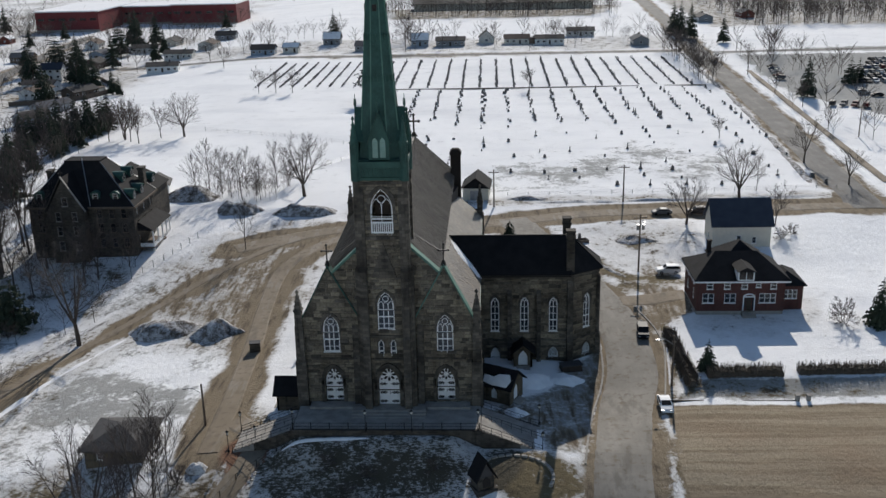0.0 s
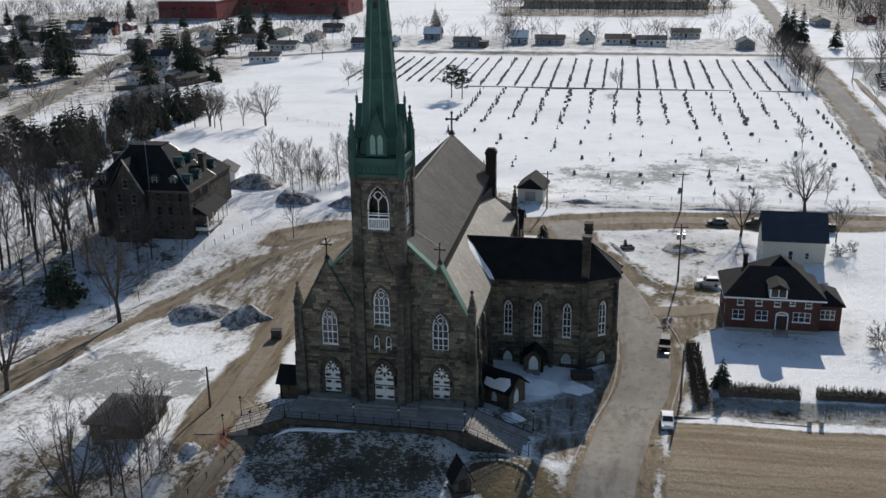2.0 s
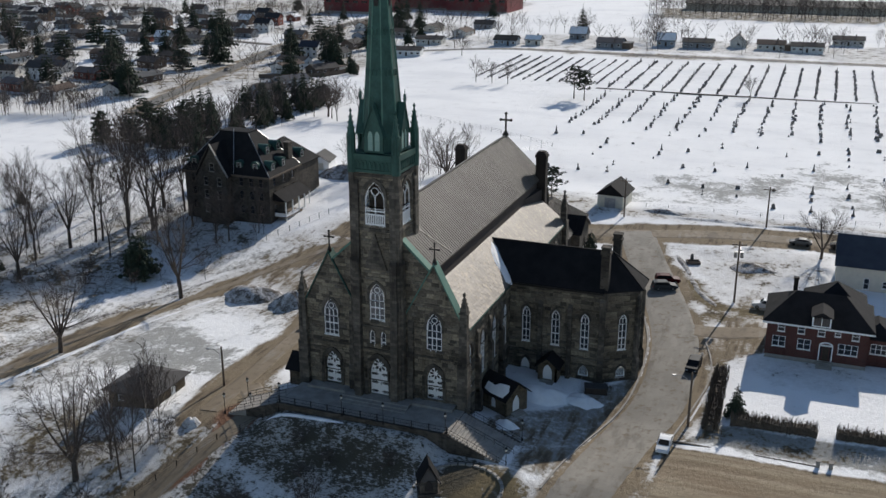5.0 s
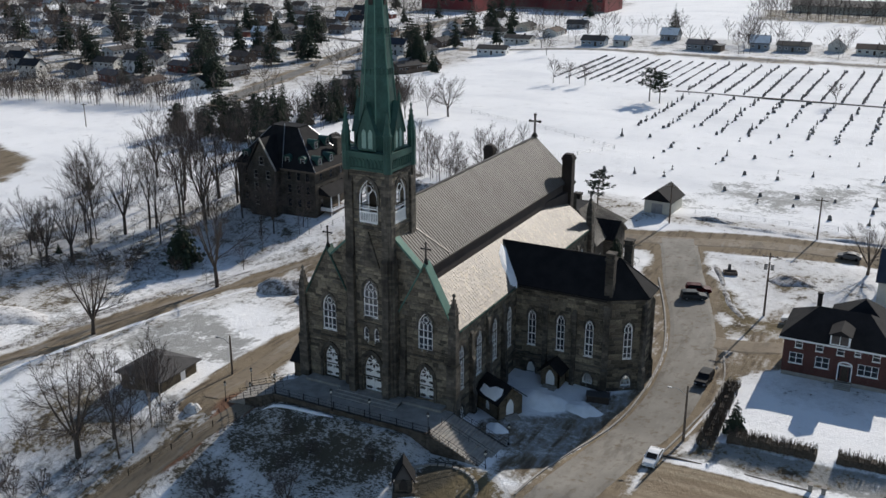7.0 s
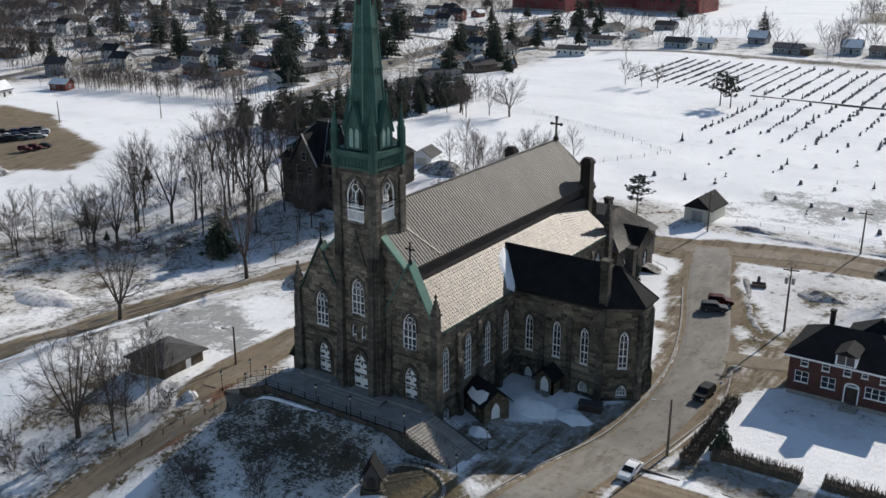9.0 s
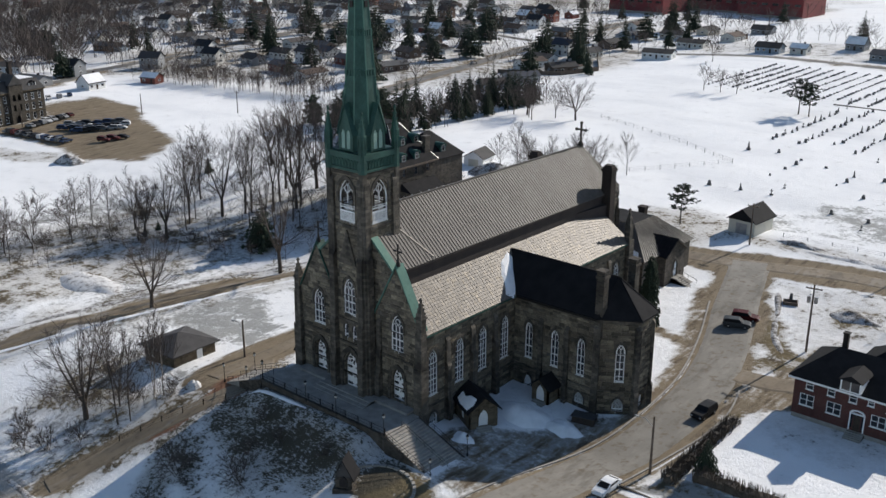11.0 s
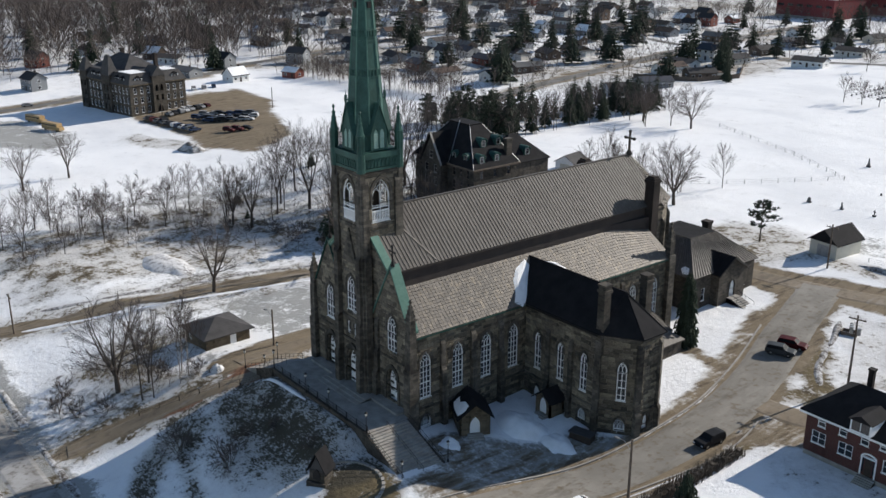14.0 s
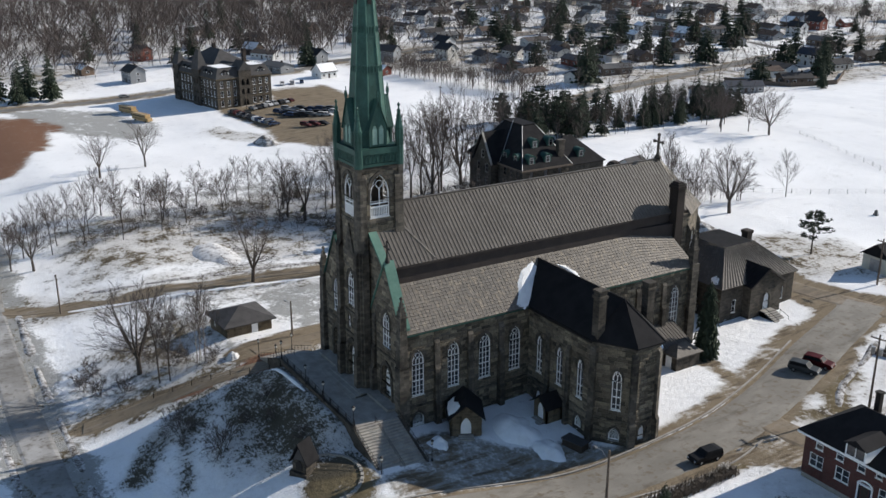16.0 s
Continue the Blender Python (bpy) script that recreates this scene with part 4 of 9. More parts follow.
def shingle_roof(parent, a, b, c, d, label, course=0.5, wide=0.62, butt=0.068, seed=1):
    """Metal shingles in overlapping courses on a slab: a-b along the eave, d-c along the top. The lower edge of each shingle stands proud."""
    a, b, c, d = Vector(a), Vector(b), Vector(c), Vector(d)
    rnd = random.Random(seed)
    nrm = (b - a).cross(d - a).normalized()
    if nrm.z < 0:
        nrm = -nrm
    roof = part("aisle_roof", MB().hexa([p - nrm * 0.25 for p in (a, b, c, d)] + [p - nrm * 0.03 for p in (a, b, c, d)]), ROOF_PALE, parent, label)
    rows, cols = max(1, round((d - a).length / course)), max(1, round((b - a).length / wide))
    at = lambda u, v: a.lerp(b, u).lerp(d.lerp(c, u), v)
    mb = MB()
    for j in range(rows):
        for i in range(cols):
            u0, u1 = i / cols, (i + 1) / cols
            g0 = 0.02 / (b - a).length
            h = butt * rnd.uniform(0.75, 1.25)
            k = rnd.uniform(-0.008, 0.008)
            v0, v1 = j / rows, (j + 1) / rows
            p, q, r, t = at(u0 + g0, v0) + nrm * (h + k), at(u1 - g0, v0) + nrm * (h - k), at(u1 - g0, v1) + nrm * k * -0.5, at(u0 + g0, v1) + nrm * k * 0.5
            mb.add([p, q, r, t, at(u0 + g0, v0) - nrm * 0.02, at(u1 - g0, v0) - nrm * 0.02, r - nrm * 0.05, t - nrm * 0.05], [(0, 1, 2, 3), (4, 5, 1, 0), (5, 6, 2, 1), (7, 4, 0, 3)])
    tagged(part("shingles", mb, ROOF_PALE, roof, "overlapping weathered metal shingles", tidy=False), kind="stuff")
    return roof


# ---- the church ----
CX, CY = -14.6, 126.0
church = thing("church", pose(CX, CY, 0), "dark sandstone gothic church with a tall green copper spire", "church")
CL = 5.75  # door level
NAVE, AISLE, LEN = 7.3, 12.3, 54.4
EAVE_A, TOP_A, EAVE_N, RIDGE, EAVE_P = 17.2, 22.45, 25.55, 32.25, 24.7


def door(parent, m, u, z0, w, zl, z1):
    """White double door with strap hinges under a pierced pointed head."""
    head = MB()
    o = lancet(0, 0, w, z1 - z0)
    sp = zl - z0
    head.prism([(x, 0.0, max(z, sp)) for x, z in o[1:]], (0, 0.1, 0))
    dr = part("door", head, WHITE, parent, "white double door under a pierced rosette head", m @ Matrix.Translation((u, 0.55, z0)))
    for s in (-1, 1):
        lf = MB().box(min(0, s * (w / 2 - 0.02)) + (0.015 if s > 0 else 0), 0.0, 0.02, max(0, s * (w / 2 - 0.02)) - (0.015 if s < 0 else 0), 0.09, sp - 0.05)
        leaf = part("leaf", lf, WHITE, dr)
        for z in (0.45, sp * 0.5, sp - 0.5):
            hg = MB()
            hg.box(min(s * 0.25, s * (w / 2 - 0.1)), -0.03, z - 0.065, max(s * 0.25, s * (w / 2 - 0.1)), 0.0, z + 0.065)
            for k in (0.3, 0.62):
                cxx = s * (w / 2) * (1 - k * 0.9)
                ring_mesh(hg, circle(cxx, z, 0.24, 8), circle(cxx, z, 0.13, 8), -0.03, 0.0)
            part("strap_hinge", hg, IRON, dr, "black scrolled strap hinge")
    part("handle", MB().box(0.09, -0.1, sp * 0.42, 0.15, 0.0, sp * 0.55), IRON, dr)
    ros = MB()
    cz = sp + (z1 - zl) * 0.42
    R = w * 0.33
    for i in range(8):
        a = math.pi * i / 4
        pet = [(R * (0.28 * math.cos(a) + f * math.cos(a) - s * math.sin(a)), cz + R * (0.28 * math.sin(a) + f * math.sin(a) + s * math.cos(a))) for f, s in ((0.0, 0.0), (0.35, 0.2), (0.68, 0.16), (0.78, 0.0), (0.68, -0.16), (0.35, -0.2))]
        ros.prism([(x, -0.012, z) for x, z in pet], (0, 0.02, 0))
    for s in (-1, 1):
        ros.prism([(x, -0.012, z) for x, z in circle(s * w * 0.36, sp + 0.28, 0.14, 8)], (0, 0.02, 0))
    part("rosette", ros, IRON, dr, "dark pierced rosette")
    return dr


# facade bays, one each side of the tower
for sx in (-1, 1):
    x0, x1 = (3.3, 12.3) if sx > 0 else (-12.3, -3.3)
    m = plane_m((x0, 0), (x1, 0))
    c = 8.0 if sx > 0 else -8.0
    uc = c - x0
    ga = 26.3
    g0, g1 = uc - 4.25, uc + 4.25
    foot = 18.2
    inner_u = 0.0 if sx > 0 else x1 - x0
    out = [(0, 1.2), (x1 - x0, 1.2)]
    if sx > 0:
        out += [(x1 - x0, 17.4), (g1, foot), (uc, ga), (uc - 0.5, 25.2), (0, 29.1)]
    else:
        out += [(x1 - x0, 29.1), (uc + 0.5, 25.2), (uc, ga), (g0, foot), (0, 17.4)]
    holes = [lancet(uc, 13.55, 2.3, 19.1), lancet(uc, CL, 2.5, 11.0)]
    part("facade_wall", wall_mesh(out, holes, 0.7), STONE, church, "dark coursed sandstone front wall", m)
    stone_face(church, m, out, holes, 3 + sx)
    lancet_window(church, m, uc, 13.55, 2.3, 19.1)
    door(church, m, uc, CL, 2.5, 8.9, 11.0)
    hm = Many()
    hood(hm, uc, 13.5, 2.3, 19.1)
    hood(hm, uc, CL, 2.5, 11.0, 0.22, 0.42)
    for u in (-1.62, 1.62):  # jamb shafts of the portal
        hm.box(uc + u - 0.2, -0.22, CL, uc + u + 0.2, 0.05, 9.4)
    hm.box(uc - 2.9, -0.12, 12.35, uc + 2.9, 0.05, 12.65)
    part("stone_moulding", hm, STONE_TRIM, church, "", m)
    # gable coping of copper, with a short roof behind
    cop = MB()
    for s in (-1, 1):
        ft = foot if s * sx > 0 else foot + 0.3
        a, b = Vector((c + s * 4.45, 0, ft - 0.25)), Vector((c, 0, ga + 0.25))
        up = Vector((0, 0, 0.34))
        back = Vector((0, 1.35, 0))
        fr = Vector((0, -0.28, 0))
        cop.hexa([a + fr - up, b + fr - up, b + back - up, a + back - up, a + fr, b + fr, b + back, a + back])
    part("gable_coping", cop, COPPER_PALE if sx > 0 else COPPER, church, "green copper gable coping")
    part("gable_cross", cross_mesh(2.5, 0.17), IRON, church, "dark iron cross on the side gable", pose(c, 0.3, ga + 0.5))
    # copper-edged slope of the great gable behind
    cop = MB()
    a, b = Vector((sx * 7.5, 0.2, 25.35)), Vector((sx * 3.3, 0.2, 29.3))
    cop.hexa([a + Vector(o) for o in ((0, -0.3, -0.3), (0, 1.0, -0.3), (0, 1.0, 0.1), (0, -0.3, 0.1))] + [b + Vector(o) for o in ((0, -0.3, -0.3), (0, 1.0, -0.3), (0, 1.0, 0.1), (0, -0.3, 0.1))])
    part("gable_coping", cop, COPPER_PALE, church, "green copper gable coping")
    # corner turret buttress with pinnacle
    pin = MB()
    pin.box(sx * 12.45 - 0.75, -0.75, 1.2, sx * 12.45 + 0.75, 0.75, 12.3)
    pin.box(sx * 12.45 - 0.62, -0.62, 12.3, sx * 12.45 + 0.62, 0.62, 17.6, 0.05, 0.05)
    pin.box(sx * 12.45 - 0.8, -0.8, 11.9, sx * 12.45 + 0.8, 0.8, 12.3, 0.1, 0.1)
    pinnacle(pin, sx * 12.45, 0, 17.5, 1.0, 2.3, 2.6)
    part("corner_pinnacle", pin, STONE_TRIM, church, "weathered stone corner pinnacle")
    part("side_buttress", buttress(MB(), sx * 4.55, 0, 0.9, 0.9, (0, -1), [(9.8, 0.85), (13.0, 0.5), (17.8, 0.3)], 1.2), STONE_TRIM, church, "stepped stone wall buttress")

# tower
TX, TY0, TY1 = 3.25, -1.35, 5.05
TC = (TY0 + TY1) / 2
tower_faces = [((-TX, TY0), (TX, TY0)), ((TX, TY0), (TX, TY1)), ((TX, TY1), (-TX, TY1)), ((-TX, TY1), (-TX, TY0))]
for k, (p0, p1) in enumerate(tower_faces):
    m = plane_m(p0, p1)
    wid = math.dist(p0, p1)
    uc = wid / 2
    holes = [lancet(uc, 31.4, 3.0, 37.5)]
    if k == 0:
        holes += [lancet(uc, 17.55, 2.3, 23.0), lancet(uc - 0.85, 13.65, 0.8, 15.9), lancet(uc + 0.85, 13.65, 0.8, 15.9), lancet(uc, CL, 2.95, 11.7)]
    z0 = 1.2 if k != 2 else 15.0
    part("tower_wall", wall_mesh(rect(uc, z0, wid, 39.0), holes, 0.8), STONE, church, "dark coursed sandstone tower wall", m)
    stone_face(church, m, rect(uc, z0 if k in (0, 2) else 18.0, wid, 38.7), holes, 10 + k)
    lancet_window(church, m, uc, 31.4, 3.0, 37.5, 2, "white belfry window with open tracery", bars=1)
    bal = Many()
    for i in range(11):
        x = uc - 1.35 + 2.7 * i / 10
        bal.box(x - 0.06, 0.0, 31.5, x + 0.06, 0.12, 32.9)
    bal.box(uc - 1.45, -0.02, 32.8, uc + 1.45, 0.14, 33.0)
    bal.box(uc - 1.45, -0.02, 31.45, uc + 1.45, 0.14, 31.62)
    part("baluster", bal, WHITE, church, "white belfry balustrade piece", m @ Matrix.Translation((0, 0.05, 0)))
    hm = Many()
    hood(hm, uc, 31.4, 3.0, 37.5, 0.2, 0.36)
    hm.box(0.3, -0.22, 30.6, wid - 0.3, 0.05, 31.0)
    hm.box(0.3, -0.15, 38.2, wid - 0.3, 0.05, 38.6)
    if k == 0:
        hood(hm, uc, 17.55, 2.3, 23.0)
        hood(hm, uc, CL, 2.95, 11.7, 0.3, 0.5)
        hood(hm, uc - 0.85, 13.65, 0.8, 15.9, 0.1, 0.14)
        hood(hm, uc + 0.85, 13.65, 0.8, 15.9, 0.1, 0.14)
        hm.box(0.5, -0.18, 16.3, wid - 0.5, 0.05, 16.65)
        hm.box(0.5, -0.18, 12.85, wid - 0.5, 0.05, 13.15)
        for u in (-1.9, 1.9):
            hm.box(uc + u - 0.24, -0.3, CL, uc + u + 0.24, 0.05, 10.0)
        # pointed weathering gable above the tall window
        hm.prism([(uc - 1.7, -0.28, 25.2), (uc + 1.7, -0.28, 25.2), (uc, -0.28, 30.2)], (0, 0.3, 0))
        lancet_window(church, m, uc, 17.55, 2.3, 23.0)
        for s in (-0.85, 0.85):
            lancet_window(church, m, uc + s, 13.65, 0.8, 15.9, 1, "small white lancet window", bars=2)
        door(church, m, uc, CL, 2.95, 9.4, 11.7)
    part("stone_moulding", hm, STONE_TRIM, church, "", m)
    # copper cornice with a blind arcade
    cor = MB()
    cor.box(-0.12, -0.22, 38.75, wid + 0.12, 0.3, 39.15)
    cor.box(0.0, -0.1, 39.15, wid, 0.3, 40.5)
    cor.box(-0.18, -0.34, 40.5, wid + 0.18, 0.3, 41.3)
    n = 9
    for i in range(n):
        x = 0.55 + (wid - 1.1) * (i + 0.5) / n
        ring_mesh(cor, lancet(x, 39.2, 0.56, 40.45, 3), lancet(x, 39.2, 0.36, 40.25, 3), -0.2, -0.08)
    part("cornice", cor, COPPER, church, "green copper cornice with blind arcade", m)
    # gabled lucarne at the foot of the spire
    lu = MB()
    m2 = m @ Matrix.Translation((uc, 0.10, 0))
    lu_wall = wall_mesh([(-1.35, 41.2), (1.35, 41.2), (1.35, 44.1), (0, 47.6), (-1.35, 44.1)], [lancet(-0.5, 41.7, 0.75, 44.4), lancet(0.5, 41.7, 0.75, 44.4)], 0.3)
    luc = part("lucarne", lu_wall, COPPER, church, "gabled copper lucarne with paired louvres", m2)
    lr = MB()
    for s in (-1, 1):
        a, b = Vector((s * 1.55, -0.2, 43.7)), Vector((0, -0.2, 47.95))
        dn, bk = Vector((0, 0, -0.2)), Vector((0, 2.9, 0))
        lr.hexa([a + dn, b + dn, b + bk + dn, a + bk + dn, a, b, b + bk, a + bk])
    pinnacle(lr, 0, -0.1, 47.7, 0.22, 0.3, 1.1)
    part("lucarne_roof", lr, COPPER, luc)
    for s in (-0.5, 0.5):
        lv = MB().prism([(x, 0.12, z) for x, z in lancet(s, 41.7, 0.75, 44.4)], (0, 0.04, 0))
        for i in range(7):
            z = 41.8 + 0.3 * i
            lv.hexa([(s - 0.36, 0.02, z), (s + 0.36, 0.02, z), (s + 0.36, 0.14, z + 0.2), (s - 0.36, 0.14, z + 0.2), (s - 0.36, 0.0, z + 0.04), (s + 0.36, 0.0, z + 0.04), (s + 0.36, 0.12, z + 0.24), (s - 0.36, 0.12, z + 0.24)])
        part("louvre", lv, LOUVRE, luc, "pale green louvred opening")
# added filler block, no real bell frame: keeps the belfry openings dark
part("bell_frame", MB().box(-1.1, TC - 1.1, 31.2, 1.1, TC + 1.1, 36.6).box(-1.4, TC - 1.4, 31.0, 1.4, TC + 1.4, 31.2), DOORWOOD, church, "solid dark core behind the belfry openings")
# tower corner buttresses and corner pinnacles
for sx in (-1, 1):
    for y, sy in ((TY0, -1), (TY1, 1)):
        cb = MB()
        steps = [(11.0, 1.15), (16.6, 0.95), (26.8, 0.75), (37.8, 0.42)] if sy < 0 else [(26.8, 0.75), (37.8, 0.42)]
        zb = 1.2 if sy < 0 else 20.0
        buttress(cb, sx * (TX - 0.45), y, 1.0, 1, (0, sy), steps, zb)
        buttress(cb, sx * TX, y - sy * 0.45, 1.0, 1, (sx, 0), [(26.8, 0.72), (37.8, 0.42)], zb if sy < 0 else 20.0)
        cb.box(sx * TX - 0.37, y - 0.37, zb, sx * TX + 0.37, y + 0.37, 38.9)
        part("tower_buttress", cb, STONE_TRIM, church, "stepped stone tower buttress")
        pn = MB()
        pn.frustum(sx * (TX - 0.02), y - sy * 0.02, 38.7, 0.62, 41.3, 0.62, 8, math.pi / 8)
        pinnacle(pn, sx * (TX - 0.02), y - sy * 0.02, 41.3, 1.05, 2.4, 3.1, 8)
        for i in range(8):
            a = math.pi / 8 + i * math.pi / 4
            pn.box(sx * TX + 0.5 * math.cos(a) - 0.07, y + 0.5 * math.sin(a) - 0.07, 41.3, sx * TX + 0.5 * math.cos(a) + 0.07, y + 0.5 * math.sin(a) + 0.07, 43.6)
        part("spire_pinnacle", pn, COPPER, church, "green copper corner pinnacle")
# octagonal spire: broached foot, long shaft with bands and edge rolls
sp = MB()
BOT, TIP = 41.2, 77.5
rad = lambda z: (TIP - z) * 0.0745 / math.cos(math.pi / 8)
sq = [(-TX + 0.1, TY0 + 0.1), (TX - 0.1, TY0 + 0.1), (TX - 0.1, TY1 - 0.1), (-TX + 0.1, TY1 - 0.1)]
sp.hexa([(x, y, BOT - 0.2) for x, y in sq] + [(x, y, BOT + 0.25) for x, y in sq])
sp.frustum(0, TC, BOT + 0.2, rad(BOT) * 1.08, 45.0, rad(45.0), 8, math.pi / 8)
sp.frustum(0, TC, 45.0, rad(45.0), TIP - 0.4, 0.05, 8, math.pi / 8)
spire = part("spire", sp, COPPER, church, "tall octagonal green copper spire")
ed = MB()
for i in range(8):
    a = math.pi / 8 + i * math.pi / 4
    r0, r1 = rad(45.0), 0.06
    ed.tube((r0 * math.cos(a), TC + r0 * math.sin(a), 45.0), (r1 * math.cos(a), TC + r1 * math.sin(a), TIP - 0.5), 0.11, 0.05, 5)
part("edge_roll", ed, COPPER_PALE, spire)
bd = Many()
for z in (51.2, 55.9, 56.4, 63.0, 69.0):
    r = rad(z) + 0.07
    bd.frustum(0, TC, z, r, z + 0.22, r - 0.02, 8, math.pi / 8)
    if z in (51.2, 56.4):
        bd.frustum(0, TC, z + 1.0, r - 0.07, z + 1.2, r - 0.09, 8, math.pi / 8)
        for i in range(8):
            for k in (-0.27, 0.0, 0.27):
                a = i * math.pi / 4
                rr = (r - 0.06) * math.cos(math.pi / 8)
                px, py = rr * math.cos(a) - k * r * 0.9 * math.sin(a), TC + rr * math.sin(a) + k * r * 0.9 * math.cos(a)
                bd.box(px - 0.09, py - 0.09, z + 0.2, px + 0.09, py + 0.09, z + 1.0)
part("band", bd, COPPER, spire)
for i in range(4):
    a = i * math.pi / 2
    z = 60.3
    rr = rad(z) * math.cos(math.pi / 8)
    c, s = math.cos(a), math.sin(a)
    op = MB().hexa([(q * c - k * s, TC + q * s + k * c, zz) for zz in (z, z + 0.8) for q, k in ((rr - 0.3, -0.28), (rr + 0.14, -0.28), (rr + 0.14, 0.28), (rr - 0.3, 0.28))])
    part("vent", op, IRON, spire, "small dark spire vent")
part("finial_cross", cross_mesh(3.2, 0.2), IRON, spire, "iron cross on the spire tip", pose(0, TC, TIP - 0.5))

# aisles and their windows
for sx in (-1, 1):
    p0, p1 = ((AISLE, 0), (AISLE, LEN)) if sx > 0 else ((-AISLE, LEN), (-AISLE, 0))
    m = plane_m(p0, p1)
    if sx > 0:
        pos = [2.65, 8.5, 13.85, 19.2, 34.6, 40.2, 45.8, 51.2]
    else:
        pos = [LEN - y for y in (2.65, 8.5, 13.85, 19.2, 24.6, 30.0, 35.4, 40.8, 46.2, 51.2)]
    bays = [u for u in pos]
    holes = [lancet(u, 7.3, 1.95, 14.3) for u in bays]
    low = [u for u in bays if sx > 0 and u < 5] + [u for u in bays if sx < 0 and u > LEN - 5]
    holes += [lancet(u, 2.7, 1.9, 4.6, 5) for u in low]
    part("aisle_wall", wall_mesh([(0, 1.2), (LEN, 1.2), (LEN, EAVE_A), (0, EAVE_A)], holes, 0.7), STONE, church, "coursed sandstone aisle wall with tall windows", m)
    if sx > 0:
        stone_face(church, m, [(0, 1.2), (LEN, 1.2), (LEN, EAVE_A - 0.55), (0, EAVE_A - 0.55)], holes, 20)
    hm = Many()
    for u in bays:
        lancet_window(church, m, u, 7.3, 1.95, 14.3, 3, bars=6)
        hood(hm, u, 7.3, 1.95, 14.3, 0.12, 0.3)
    for u in low:
        lancet_window(church, m, u, 2.7, 1.9, 4.6, 3, "white arched basement window", bars=1)
        hood(hm, u, 2.7, 1.9, 4.6, 0.1, 0.24)
    hm.box(0, -0.16, 5.6, LEN, 0.05, 5.9)
    hm.box(0, -0.2, EAVE_A - 0.55, LEN, 0.05, EAVE_A - 0.1)
    part("stone_moulding", hm, STONE_TRIM, church, "", m)
    for a, b in zip(pos, pos[1:]):
        if abs(b - a) < 8:
            u = (a + b) / 2
            y = u if sx > 0 else LEN - u
            part("side_buttress", buttress(MB(), sx * AISLE, y, 0.85, 1, (sx, 0), [(6.0, 1.0), (11.5, 0.75), (15.6, 0.45)], 1.2), STONE_TRIM, church, "stepped stone wall buttress")
    # aisle roof and gutter
    e, t = sx * (AISLE + 0.45), sx * (NAVE + 0.0)
    ze = EAVE_A - 0.15
    main, rear = ((e, 0.4, ze), (e, 45.2, ze), (t, 45.2, TOP_A), (t, 0.4, TOP_A)), ((e, 45.2, ze), (e, 55.0, ze), (sx * 8.46, 53.3, 21.3), (t, 45.2, TOP_A))
    for k, quad in enumerate((main, rear)):
        if sx > 0:
            shingle_roof(church, *quad, "weathered grey metal-shingled aisle roof", seed=k)
        else:
            seam_roof("aisle_roof", church, *quad, 0.62, ROOF_PALE, "weathered grey sheet-metal aisle roof")
    seam_roof("aisle_roof", church, (e, 55.0, ze), (sx * 8.0, 55.0, ze), (sx * 8.1, 54.3, 19.2), (sx * 8.46, 53.3, 21.3), 0.62, ROOF_PALE, "")
    part("flank_wall", MB().prism([(sx * x, y, 16.0) for x, y in ((6.9, 45.0), (7.32, 45.2), (8.3, 53.3), (8.3, 55.0), (6.9, 55.0))], (0, 0, 7.4)), SLATE_WALL, church, "brown slate-clad flank wall")
    part("gutter", MB().box(min(e, e + sx * 0.12), 0.4, ze - 0.26, max(e, e + sx * 0.12), LEN + 0.3, ze - 0.1), COPPER, church, "green copper gutter")
    # clerestory and nave roof slope
    part("clerestory", MB().box(min(sx * (NAVE - 0.5), sx * NAVE), 0.7, 14.0, max(sx * (NAVE - 0.5), sx * NAVE), LEN + 1.6, EAVE_N - 0.3), SLATE_WALL, church, "brown slate-clad clerestory wall")
    e = sx * (NAVE + 0.4)
    seam_roof("nave_roof", church, (e, 0.5, EAVE_N - 0.4), (e, 57.2, EAVE_N - 0.4), (0, 57.2, RIDGE), (0, 0.5, RIDGE), 0.62, ROOF, "weathered grey standing-seam nave roof")
    part("eave_trim", MB().box(min(e, e - sx * 0.4), 0.7, EAVE_N - 0.75, max(e, e - sx * 0.4), 57.2, EAVE_N - 0.52), SLATE_WALL, church)
    # flashing strip across the roof, near the tower
    a, b = Vector((sx * 2.6, 5.3, RIDGE - 2.6 * 0.922)), Vector((sx * 7.5, 8.4, RIDGE - 7.5 * 0.922))
    fl = MB()
    w = Vector((0, 0.16, 0))
    u = Vector((0, 0, 0.12))
    fl.hexa([a - w - u, b - w - u, b + w - u, a + w - u, a - w + u, b - w + u, b + w + u, a + w + u])
    part("flashing", fl, ROOF_PALE, church, "pale metal flashing strip")
part("ridge_cap", MB().box(-0.18, 4.5, RIDGE - 0.12, 0.18, 57.4, RIDGE + 0.1), ROOF, church)
# great gable behind the tower
m = plane_m((-NAVE, 0.75), (NAVE, 0.75))
part("great_gable", wall_mesh([(0, 14), (2 * NAVE, 14), (2 * NAVE, EAVE_N - 0.2), (NAVE, RIDGE - 0.25), (0, EAVE_N - 0.2)], [], 0.6), STONE, church, "sandstone gable behind the tower", m)

